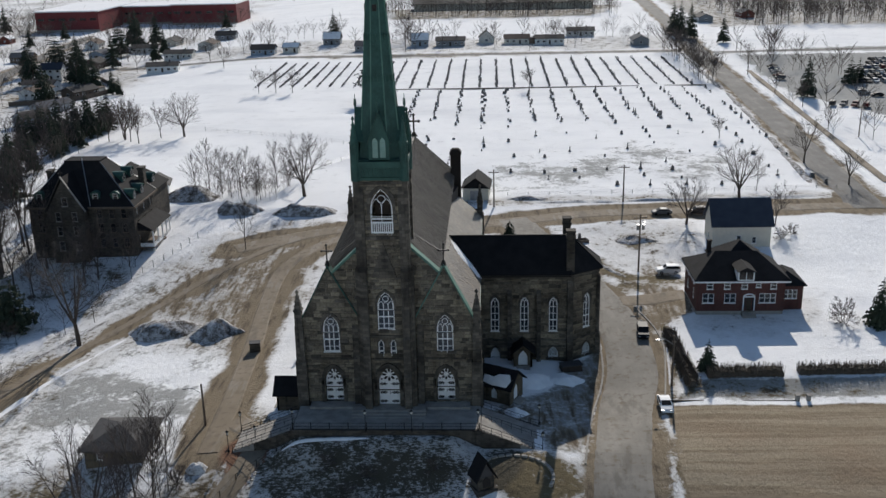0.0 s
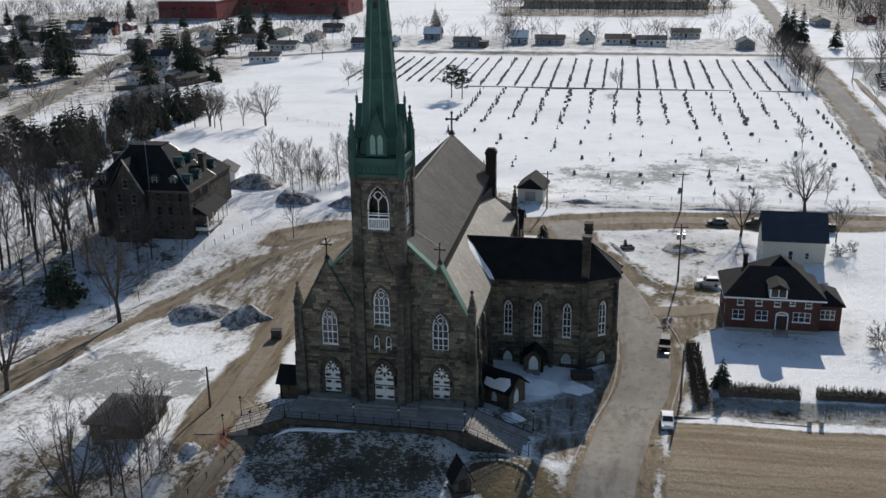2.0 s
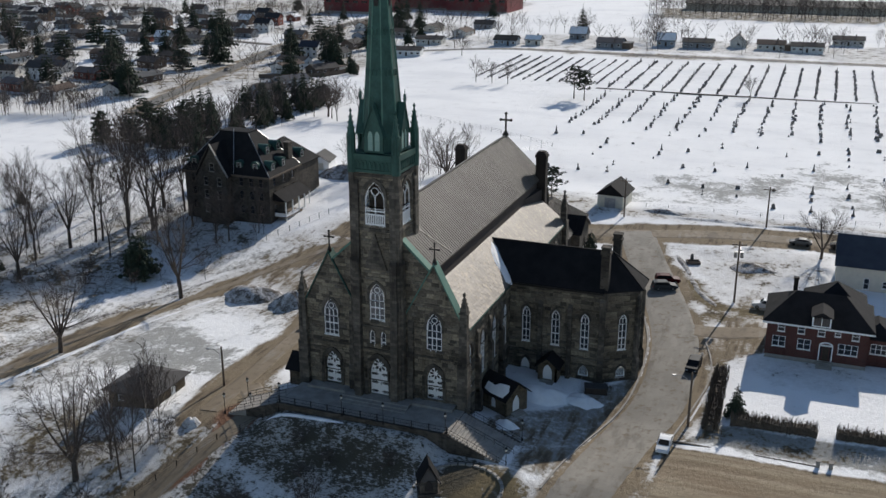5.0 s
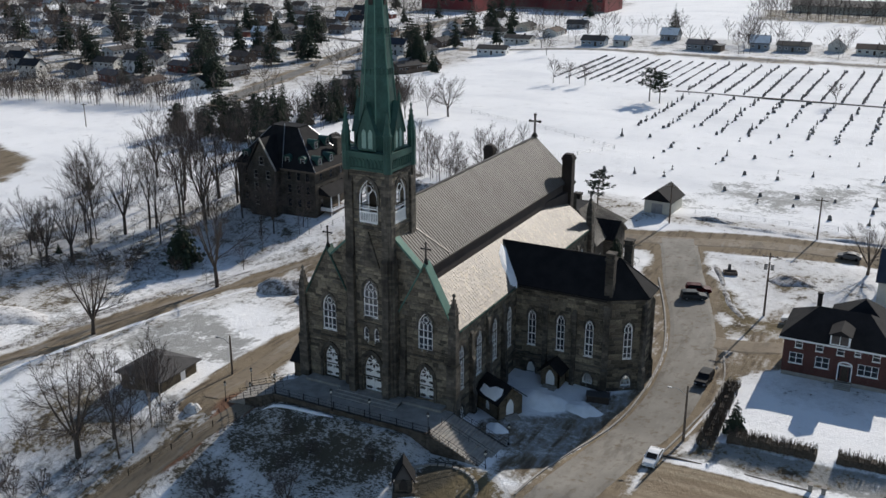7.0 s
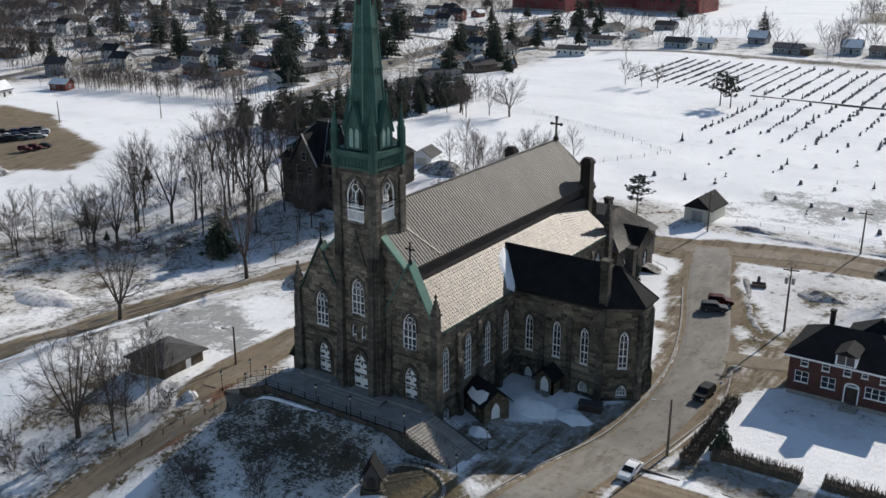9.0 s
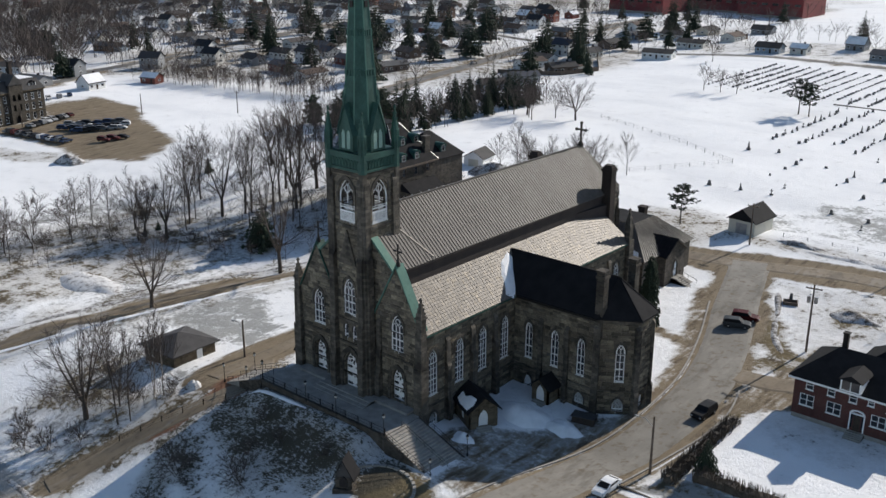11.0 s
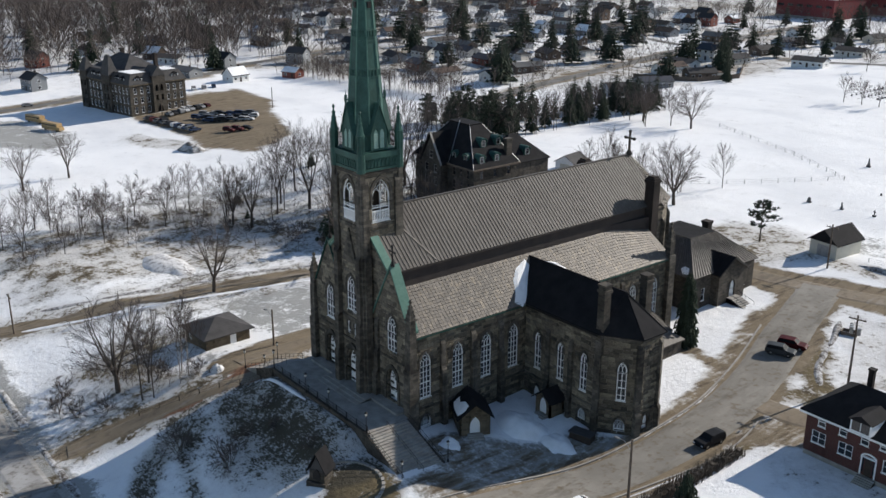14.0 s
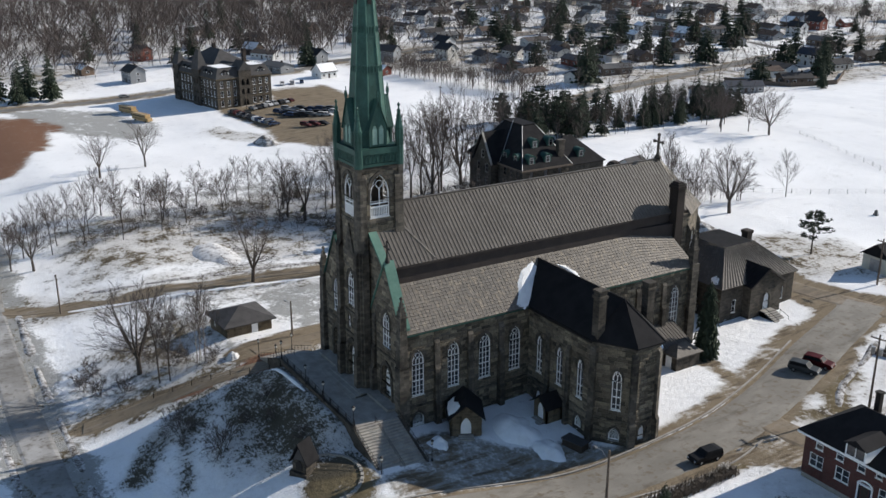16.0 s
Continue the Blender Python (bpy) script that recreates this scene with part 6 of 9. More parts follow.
def stairs(sx):
    s = thing("stairs", pose(-14.6, 0, 0), "wide pale concrete stairs down from the terrace", "stairs", "terrace stairs", "structure")
    n = 17
    zb = 2.15
    for i in range(n):
        a, b = 13.0 + 8.2 * i / n, 13.0 + 8.2 * (i + 1) / n
        z = TZ - (TZ - zb) * i / n
        y0, y1 = 118.3 - 0.5 * i / n, 124.8 if sx > 0 else 123.3
        part("step", MB().box(min(sx * a, sx * b), y0, z - 1.0, max(sx * a, sx * b) + 0.02, y1, z), CONCRETE, s)
    for y in (118.0, 124.85 if sx > 0 else 123.35):
        w = MB()
        a, b = Vector((sx * 12.9, y, TZ + 0.02)), Vector((sx * 21.4, y, zb + 0.1))
        k, dn = Vector((0, 0.3, 0)), Vector((0, 0, -3.2))
        w.hexa([a + dn, b + dn, b + k + dn, a + k + dn, a, b, b + k, a + k])
        part("cheek_wall", w, STONE_DARK, s)
    for y in (118.1, 121.4, 125.0) if sx > 0 else (118.1, 120.6, 123.5):
        r = MB()
        r.tube((sx * 13.0, y, TZ + 0.95), (sx * 21.3, y, zb + 0.95), 0.035, 0.035, 5)
        r.tube((sx * 13.0, y, TZ + 0.5), (sx * 21.3, y, zb + 0.5), 0.025, 0.025, 5)
        for i in range(7):
            t = i / 6
            r.tube((sx * (13.0 + 8.3 * t), y, TZ + (zb - TZ) * t - 0.1), (sx * (13.0 + 8.3 * t), y, TZ + (zb - TZ) * t + 0.97), 0.035, 0.035, 5)
        part("handrail", r, IRON, s, "black iron handrail")
    return s


stairs(1), stairs(-1)


def railing(pts, label):
    r = thing("railing", None, label, "railing", "terrace railings")
    for (x0, y0), (x1, y1) in zip(pts, pts[1:]):
        L = math.dist((x0, y0), (x1, y1))
        n = max(1, int(L / 2.4))
        bars = MB()
        for z in (0.12, 0.55, 1.05):
            bars.tube((x0, y0, TZ + z), (x1, y1, TZ + z), 0.03, 0.03, 5)
        for i in range(n * 8):
            t = i / (n * 8)
            bars.tube((x0 + (x1 - x0) * t, y0 + (y1 - y0) * t, TZ + 0.12), (x0 + (x1 - x0) * t, y0 + (y1 - y0) * t, TZ + 1.05), 0.014, 0.014, 3)
        part("rail_panel", bars, IRON, r)
        for i in range(n + 1):
            t = i / n
            x, y = x0 + (x1 - x0) * t, y0 + (y1 - y0) * t
            part("post", MB().box(x - 0.06, y - 0.06, TZ - 0.05, x + 0.06, y + 0.06, TZ + 1.15), IRON, r)
    return r


railing([(-27.4, 118.3), (-1.8, 118.3)], "black iron railing along the terrace edge")


def lamp_post(x, y, z):
    l = thing("lamp_post", pose(x, y, z), "short black iron lamp post with glass lantern", "lamp post", "church lamp posts")
    p = MB()
    p.frustum(0, 0, -0.1, 0.16, 0.35, 0.12, 8)
    p.frustum(0, 0, 0.35, 0.055, 2.5, 0.045, 6)
    p.frustum(0, 0, 2.5, 0.12, 2.6, 0.16, 6)
    part("post", p, IRON, l)
    part("lantern", MB().frustum(0, 0, 2.6, 0.13, 3.0, 0.2, 6), LAMPGLASS, l, "frosted glass lantern")
    part("cap", MB().frustum(0, 0, 3.0, 0.25, 3.3, 0.03, 6), IRON, l)
    return l


for x, y, z in ((-17.3, 118.0, TZ), (-11.0, 118.0, TZ), (-2.0, 118.3, TZ), (-27.3, 118.3, TZ), (-33.0, 119.6, 2.1), (-36.4, 117.9, 2.2), (-36.0, 123.6, 2.1), (6.7, 117.9, 2.15), (6.6, 125.6, 2.3)):
    lamp_post(x, y, z)

# stone grotto with its curved wall
gr = thing("grotto", pose(-1.4, 110.6, g(-1.4, 110.6), 0, 0, 28), "dark stone shrine with a steep pointed roof", "shrine")
random.seed(4)
part("plinth", MB().box(-1.5, -1.5, -0.8, 1.5, 1.5, 0.5, 0.08, 0.08), STONE_DARK, gr, "rough stone plinth")
part("body", MB().box(-1.15, -1.1, 0.5, 1.15, 1.1, 2.1, 0.04, 0.04), STONE_DARK, gr)
part("niche", MB().prism([(x, -1.16, z) for x, z in lancet(0, 0.8, 1.1, 2.3, 5)], (0, 0.1, 0)), IRON, gr, "dark arched niche")
part("gable", MB().prism([(-1.1, -1.0, 2.1), (1.1, -1.0, 2.1), (0, -1.0, 4.2)], (0, 2.0, 0)), SHINGLE_GREY, gr)
for s in (-1, 1):
    p, q = Vector((s * 1.5, -1.35, 1.7)), Vector((0, -1.35, 4.55))
    bk, up = Vector((0, 2.7, 0)), Vector((0, 0, 0.25))
    part("roof_slab", MB().hexa([p, q, q + bk, p + bk, p + up, q + up, q + bk + up, p + bk + up]), SHINGLE, gr, "dark steep stone roof slab")
cw = thing("curved_wall", pose(2.6, 112.4, g(2.6, 112.4)), "low curved fieldstone wall round dry grass", "wall", "", "structure")
for i in range(18):
    a = math.radians(-20 + 11.5 * i)
    s = MB().box(-0.45, -0.25, -0.6, 0.45, 0.25, 0.42 + 0.08 * random.random(), 0.06, 0.05)
    part("stone", s, CONCRETE, cw, "", pose(5.2 * math.cos(a), 4.0 * math.sin(a), g(2.6 + 5.2 * math.cos(a), 112.4 + 4 * math.sin(a)) - g(2.6, 112.4), 0, 0, math.degrees(a) + 90))

# ---- the mansion across the yard ----
man = thing("mansion", pose(0, 0, 0), "dark three-storey stone mansion with black mansard roof", "mansion")
MX0, MX1, MY0, MY1, MZ, ME = -100.5, -77.5, 200.8, 214.6, 1.2, 14.0
op = {0: [(u, z, 1.2, z + 2.1) for z in (4.6, 8.0, 11.2) for u in (2.4, 5.6, 8.0, 15.5, 18.2, 20.8)], 1: [(u, z, 1.2, z + 2.1) for z in (8.0, 11.2) for u in (2.6, 6.9, 11.2)] + [(2.6, 4.6, 1.2, 6.7)], 3: [(u, z, 1.2, z + 2.1) for z in (4.6, 8.0, 11.2) for u in (3.0, 7.0, 11.0)]}
fr = simple_walls(man, MX0, MY0, MX1, MY1, MZ, ME, STONE_DARK, "dark ashlar mansion wall", op)
fill_windows(man, fr, op, WOODPOLE, "tall dark-framed sash window")
mr = MB()
for (x0, y0, x1, y1, zz), (a0, b0, a1, b1, zt) in (((MX0 - 0.6, MY0 - 0.6, MX1 + 0.6, MY1 + 0.6, ME), (MX0 + 7.2, MY0 + 5.4, MX1 - 8.2, MY1 - 4.6, 22.8)),):
    mr.hexa([(x0, y0, zz), (x1, y0, zz), (x1, y1, zz), (x0, y1, zz), (a0, b0, zt), (a1, b0, zt), (a1, b1, zt), (a0, b1, zt)])
part("mansard_roof", mr, SHINGLE, man, "steep black shingled hip roof")
part("roof_deck", MB().box(MX0 + 7.0, MY0 + 5.2, 22.6, MX1 - 8.0, MY1 - 4.4, 22.95), SHINGLE, man, "flat black roof deck")
part("eave", MB().box(MX0 - 0.75, MY0 - 0.75, ME - 0.45, MX1 + 0.75, MY1 + 0.75, ME - 0.02), WOODPOLE, man, "weathered eave board")
# projecting middle bay with its own gable and cross
m = plane_m((-95.2, 198.6), (-87.6, 198.6))
part("gable_wall", wall_mesh([(0, MZ), (7.6, MZ), (7.6, ME), (3.8, 20.4), (0, ME)], [rect(u, z, 1.2, z + 2.1) for z in (4.6, 8.0, 11.2) for u in (2.0, 5.6)] + [rect(3.8, 14.6, 1.3, 16.6)], 0.4), STONE_DARK, man, "dark stone gabled bay", m)
for z in (4.6, 8.0, 11.2):
    for u in (2.0, 5.6):
        sash(man, m, u, z, 1.2, 2.1, CONCRETE, "tall grey-framed sash window", -0.1)
sash(man, m, 3.8, 14.6, 1.3, 2.0, CONCRETE, "grey-framed attic window", -0.1)
sd = MB().box(-95.2, 199.0, MZ, -94.8, 201.0, ME).box(-88.0, 199.0, MZ, -87.6, 201.0, ME)
part("bay_side", sd, STONE_DARK, man)
for s in (-1, 1):
    a, b = Vector((-91.4 + s * 4.4, 198.2, ME - 0.6)), Vector((-91.4, 198.2, 20.8))
    bk, up = Vector((0, 8.0, 0)), Vector((0, 0, 0.2))
    part("bay_roof", MB().hexa([a, b, b + bk, a + bk, a + up, b + up, b + bk + up, a + bk + up]), SHINGLE, man)
part("cross", cross_mesh(1.6, 0.14), IRON, man, "small iron cross on the gable", pose(-91.4, 198.6, 20.9))


def dormer(parent, x, y, z, rz, w=1.6, h=1.5, d=2.6, wall=None, roof=None):
    dm = MB().box(-w / 2, 0, 0, w / 2, d, h)
    m = pose(x, y, z, 0, 0, rz)
    o = part("dormer", dm, wall or WHITE, parent, "small gabled roof dormer", m)
    part("dormer_roof", MB().prism([(-w / 2 - 0.25, -0.3, h - 0.1), (w / 2 + 0.25, -0.3, h - 0.1), (0, -0.3, h + min(0.75, w * 0.5))], (0, d + 0.3, 0)), roof or SHINGLE, o)
    part("dormer_window", MB().box(-w / 2 + 0.22, -0.03, 0.2, -0.06, 0.02, h - 0.2).box(0.06, -0.03, 0.2, w / 2 - 0.22, 0.02, h - 0.2), GLASS, o)
    return o


def copper_dormer(x, y, z, rz, w=2.0, h=2.3, d=3.4):
    """Arched green copper dormer with a white sash."""
    o = part("dormer", MB().prism([(-w / 2, 0, 0), (w / 2, 0, 0)] + [(w / 2 * math.cos(math.pi * i / 8), 0, h * 0.62 + w * 0.4 * math.sin(math.pi * i / 8)) for i in range(9)], (0, d, 0)), COPPER, man, "arched green copper dormer", pose(x, y, z, 0, 0, rz))
    part("dormer_hood", MB().prism([(1.12 * w / 2 * math.cos(math.pi * i / 8), -0.3, h * 0.62 + w * 0.46 * math.sin(math.pi * i / 8)) for i in range(9)] + [(w / 2 * math.cos(math.pi * i / 8), -0.3, h * 0.62 - 0.06 + w * 0.36 * math.sin(math.pi * i / 8)) for i in range(8, -1, -1)], (0, d + 0.2, 0)), COPPER, o)
    fr = MB()
    ring_mesh(fr, rect(0, 0.2, w * 0.62, h * 0.78), rect(0, 0.34, w * 0.44, h * 0.7), -0.1, 0.02)
    fr.box(-w * 0.22, -0.08, h * 0.48, w * 0.22, 0.0, h * 0.53)
    part("dormer_frame", fr, STEEL, o, "pale sash frame")
    part("dormer_window", MB().box(-w * 0.24, -0.05, 0.3, w * 0.24, 0.0, h * 0.72), GLASS, o)
    return o


for y, x in ((203.6, MX1 - 0.4), (208.4, MX1 - 0.4), (206.6, MX1 - 3.4), (211.4, MX1 - 3.4)):
    copper_dormer(x, y, 14.4 + (MX1 - x) * 1.05, 90)
for x, y in ((-81.2, MY0 + 0.5), (-85.6, MY0 + 0.5), (-98.0, MY0 + 0.5)):
    copper_dormer(x, y, 14.9, 0)
hipc = Many()
for p, q in (((MX1 + 0.6, MY0 - 0.6, ME), (MX1 - 8.2, MY0 + 5.4, 22.8)), ((MX0 - 0.6, MY0 - 0.6, ME), (MX0 + 7.2, MY0 + 5.4, 22.8)), ((MX1 + 0.6, MY1 + 0.6, ME), (MX1 - 8.2, MY1 - 4.6, 22.8)), ((MX1 - 8.2, MY0 + 5.4, 22.8), (MX1 - 8.2, MY1 - 4.6, 22.8)), ((-86.6, MY0 - 0.4, ME + 0.2), (-89.6, MY0 + 5.5, 23.4))):
    hipc.tube(p, q, 0.09, 0.09, 5, True)
part("hip_cap", hipc, STEEL, man, "pale metal hip capping")
for s in (-1, 1):
    a, b = Vector((-91.4 + s * 4.45, 198.05, ME - 0.55)), Vector((-91.4, 198.05, 21.0))
    k, up = Vector((0, 0.5, 0)), Vector((0, 0, 0.32))
    # sunlight put into the colour: pale on the right slope, dark on the left
    part("gable_coping", MB().hexa([a, b, b + k, a + k, a + up, b + up, b + k + up, a + k + up]), CONCRETE if s > 0 else STONE_DARK, man, "stone gable coping, toned lit or shaded by side")
for x, y, z, w in ((-79.1, 213.0, 19.8, 0.6), (-97.8, 208.0, 20.5, 0.55)):
    part("chimney", MB().box(x - w, y - 0.85, 11, x + w, y + 0.85, z - 0.5).box(x - w - 0.15, y - 1.0, z - 0.5, x + w + 0.15, y + 1.0, z), STONE_DARK, man, "tall stone chimney")
part("rear_wing", MB().box(-90.0, MY1, 2.0, -78.0, 226.0, 13.2), STONE_DARK, man)
part("rear_roof", hip_roof(MB(), -90.0, MY1 - 3, -78.0, 226.0, 13.2, 19.2), SHINGLE, man, "black shingled rear roof")
copper_dormer(-79.0, 219.5, 14.6, 90)
for x in (-88.0, -84.0, -80.0):
    part("porch_post", MB().box(x - 0.14, 229.0, 1.5, x + 0.14, 229.3, 6.0), WHITE, man, "white porch post")
part("porch_beam", MB().box(-88.3, 228.9, 6.0, -79.7, 229.4, 6.4).box(-88.3, 226.0, 6.02, -88.0, 228.9, 6.38).box(-80.0, 226.0, 6.02, -79.7, 228.9, 6.38), WHITE, man, "white porch beam")
# side verandah, white posts and stair
vr = MB()
vr.box(MX1, 202.6, 3.8, MX1 + 3.2, 212.0, 4.05)
part("verandah_floor", vr, WOODPOLE, man)
for x, y in ((MX1 + 3.05, 202.8), (MX1 + 3.05, 206.0), (MX1 + 3.05, 209.0), (MX1 + 3.05, 211.8), (MX1 + 3.05, 214.2)):
    part("verandah_post", MB().box(x - 0.12, y - 0.12, 1.6, x + 0.12, y + 0.12, 8.0), WHITE, man, "white verandah post")
part("verandah_rail", MB().box(MX1 + 3.0, 202.7, 4.8, MX1 + 3.1, 208.6, 4.92).box(MX1 + 3.0, 202.7, 4.05, MX1 + 3.1, 208.6, 4.6).box(MX1, 202.7, 4.05, MX1 + 3.1, 202.8, 4.9), WHITE, man, "white verandah railing")
part("verandah_roof", MB().hexa([(MX1, 202.1, 8.0), (MX1 + 3.6, 202.1, 7.9), (MX1 + 3.6, 214.4, 7.9), (MX1, 214.4, 8.0), (MX1, 202.4, 9.8), (MX1 + 0.4, 202.4, 9.7), (MX1 + 0.4, 214.2, 9.7), (MX1, 214.2, 9.8)]), SHINGLE, man, "black lean-to verandah roof")
st = MB()
for i in range(8):
    st.box(MX1 + 3.2 + 0.35 * i, 208.8, 1.8, MX1 + 3.55 + 0.35 * i, 211.4, 4.0 - 0.26 * i)
part("verandah_steps", st, WOODPOLE, man, "wooden verandah steps")

# small garage behind the mansion
gg = thing("garage", pose(-86.5, 243.5, float(g(-86.5, 243.5)), 0, 0, 12), "small white garage with a grey gable roof", "garage")
part("shell", MB().box(-3.0, -3.4, -0.5, 3.0, 3.4, 2.7), WHITE, gg, "white clapboard walls")
for y in (-3.4, 3.2):
    part("gable_end", MB().prism([(-3.0, y, 2.7), (3.0, y, 2.7), (0, y, 4.4)], (0, 0.2, 0)), WHITE, gg)
for s in (-1, 1):
    a, b = Vector((s * 3.4, -3.8, 2.45)), Vector((0, -3.8, 4.55))
    bk, up = Vector((0, 7.6, 0)), Vector((0, 0, 0.14))
    part("roof", MB().hexa([a, b, b + bk, a + bk, a + up, b + up, b + bk + up, a + bk + up]), SHINGLE_GREY, gg, "grey shingled roof slope")
part("door", MB().box(-1.5, -3.47, 0.0, 1.5, -3.4, 2.2), OFFWHITE, gg, "pale overhead door")

# ---- red brick house ----
rh = thing("brick_house", pose(0, 0, 0), "two-storey red brick house with black hip roof", "house")
HX0, HX1, HY0, HY1, HZ, HE = 36.0, 51.2, 163.0, 174.0, 2.4, 10.2
gfw = [(2.0, 5.9, 2.0, 7.7), (5.8, 5.9, 2.0, 7.7), (12.3, 5.9, 2.9, 7.7)]
ufw = [(2.2, 8.5, 1.1, 9.9), (5.2, 8.5, 1.1, 9.9), (8.2, 8.5, 1.1, 9.9), (10.6, 8.8, 0.9, 9.8), (13.2, 8.5, 1.1, 9.9)]
op = {0: gfw + ufw, 3: [(3, 5.9, 1.2, 7.7), (8, 5.9, 1.2, 7.7), (3, 8.5, 1.1, 9.9), (8, 8.5, 1.1, 9.9)], 1: [(3, 8.5, 1.1, 9.9), (8, 8.5, 1.1, 9.9)]}
fr = simple_walls(rh, HX0, HY0, HX1, HY1, 4.4, HE, BRICK_RED, "red brick house wall", op)
fill_windows(rh, fr, op)
simple_walls(rh, HX0 + 0.05, HY0 + 0.05, HX1 - 0.05, HY1 - 0.05, HZ - 1.0, 4.4, CONCRETE, "", name="foundation")
hx0, hx1, hy0, hy1, hm = HX0 - 0.7, HX1 + 0.7, HY0 - 0.7, HY1 + 0.7, (HY0 + HY1) / 2
ra, rb = (HX0 + 3.9, hm, 13.6), (HX1 - 3.9, hm, 13.6)
hr = Many()
for ring in ([(hx0, hy0, HE), (hx1, hy0, HE), rb, ra], [(hx1, hy0, HE), (hx1, hy1, HE), rb], [(hx1, hy1, HE), (hx0, hy1, HE), ra, rb], [(hx0, hy1, HE), (hx0, hy0, HE), ra]):
    hr.prism(ring, (0, 0, 0.18))
part("roof_slope", hr, SHINGLE, rh, "black shingled hip roof slope")
part("eave", MB().box(HX0 - 0.72, HY0 - 0.72, HE - 0.3, HX1 + 0.72, HY1 + 0.72, HE - 0.02), WHITE, rh, "white eave board")
dormer(rh, 44.0, 161.7, 10.55, 0, 2.8, 1.75, 4.4)
ch = MB().box(39.2, 171.4, 10, 39.9, 172.1, 14.6).box(39.1, 171.3, 14.6, 40.0, 172.2, 14.85)
part("chimney", ch, BRICK_DARK, rh, "dark brick chimney")
dr = MB()
o, i = rect(9.1, 4.4, 1.8, 7.9), rect(9.1, 4.4, 1.5, 7.4)
arch = lambda w, z: [(9.1 - w, 4.45), (9.1 + w, 4.45)] + [(9.1 + w * math.cos(math.pi * k / 8), z + 0.55 * w * math.sin(math.pi * k / 8)) for k in range(9)]
ring_mesh(dr, arch(1.05, 7.1), arch(0.88, 7.0), -0.12, 0.05)
dr.box(8.08, -0.3, 7.05, 10.12, 0.0, 7.2)
part("door_surround", dr, WHITE, rh, "white arched door surround", fr[0])
part("front_door", MB().box(8.65, -0.06, 4.45, 9.55, 0.0, 6.9), DOORWOOD, rh, "dark panelled front door", fr[0])
for u in (8.36, 9.84):
    part("sidelight", MB().box(u - 0.12, -0.05, 4.9, u + 0.12, 0.0, 6.9), GLASS, rh, "", fr[0])
st = Many()
for k in range(6):
    st.box(43.9, HY0 - 1.9 + 0.3 * k, HZ - 1, 46.3, HY0 - 0.02, 3.55 + 0.15 * k)
part("front_step", st, CONCRETE, rh, "grey concrete front step")
# sun room at the east end and rear wing
op2 = {0: [(1.6, 5.9, 2.4, 7.6)]}
f2 = simple_walls(rh, HX1, 165.0, 55.0, 173.0, HZ - 1.0, 8.4, BRICK_RED, "", op2)
fill_windows(rh, f2, op2)
part("side_roof", hip_roof(MB(), HX1 - 1.0, 165.0, 55.0, 173.0, 8.4, 10.2, 0.5), SHINGLE, rh)
part("rear_wing", MB().box(41.5, HY1, HZ - 1.0, 50.5, 180.5, 9.6), BRICK_RED, rh)
part("rear_roof", hip_roof(MB(), 41.5, HY1 - 3, 50.5, 180.5, 9.6, 13.4, 0.6), SHINGLE, rh)

# ---- cream house behind it ----
chs = thing("cream_house", pose(0, 0, 0), "cream wooden house with blue-grey gable roof", "house")
QX0, QX1, QY0, QY1, QZ, QE = 46.4, 58.4, 198.6, 206.6, 3.2, 9.0
op = {0: [(5.4, 4.7, 1.0, 6.9), (8.6, 5.2, 0.9, 6.6)], 3: [(4, 5, 1, 6.6)], 1: [(4, 5, 1, 6.6)]}
fr = simple_walls(chs, QX0, QY0, QX1, QY1, QZ, QE, OFFWHITE, "cream clapboard wall", op)
fill_windows(chs, fr, op)
rf = MB()
for s, y in ((-1, QY0 - 0.5), (1, QY1 + 0.5)):
    ym = (QY0 + QY1) / 2
    rf.prism([(QX0 - 0.5, y, QE - 0.15), (QX1 + 0.5, y, QE - 0.15), (QX1 + 0.5, ym, 13.8), (QX0 - 0.5, ym, 13.8)], (0, 0, 0.2))
part("roof", rf, SHINGLE_BLUE, chs, "blue-grey shingled gable roof")
for x in (QX0, QX1 - 0.25):
    part("gable_end", MB().prism([(x, QY0, QE), (x, QY1, QE), (x, (QY0 + QY1) / 2, 13.6)], (0.25, 0, 0)), OFFWHITE, chs)

# ---- garden shed by the cemetery, and the brown shed ----
sh = thing("shed", pose(-3.6, 236.6, g(-3.6, 236.6), 0, 0, -4), "small grey shed with black gable roof", "shed")
part("shell", MB().box(-3.1, -4.2, -0.4, 3.1, 4.2, 3.4), OFFWHITE, sh, "pale grey weathered walls")
for y in (-4.2, 4.0):
    part("gable_end", MB().prism([(-3.1, y, 3.4), (3.1, y, 3.4), (0, y, 5.6)], (0, 0.2, 0)), OFFWHITE, sh)
for s in (-1, 1):
    a, b = Vector((s * 3.6, -4.7, 3.0)), Vector((0, -4.7, 5.75))
    bk, up = Vector((0, 9.4, 0)), Vector((0, 0, 0.16))
    part("roof", MB().hexa([a, b, b + bk, a + bk, a + up, b + up, b + bk + up, a + bk + up]), SHINGLE, sh, "black shingled roof")
part("door", MB().box(-1.3, -4.28, 0.0, 1.3, -4.2, 2.6), STEEL, sh, "wide grey shed door")
part("fascia", MB().prism([(-3.4, -4.4, 3.2), (3.4, -4.4, 3.2), (0, -4.4, 5.8)], (0, 0.1, 0)), SHINGLE, sh)

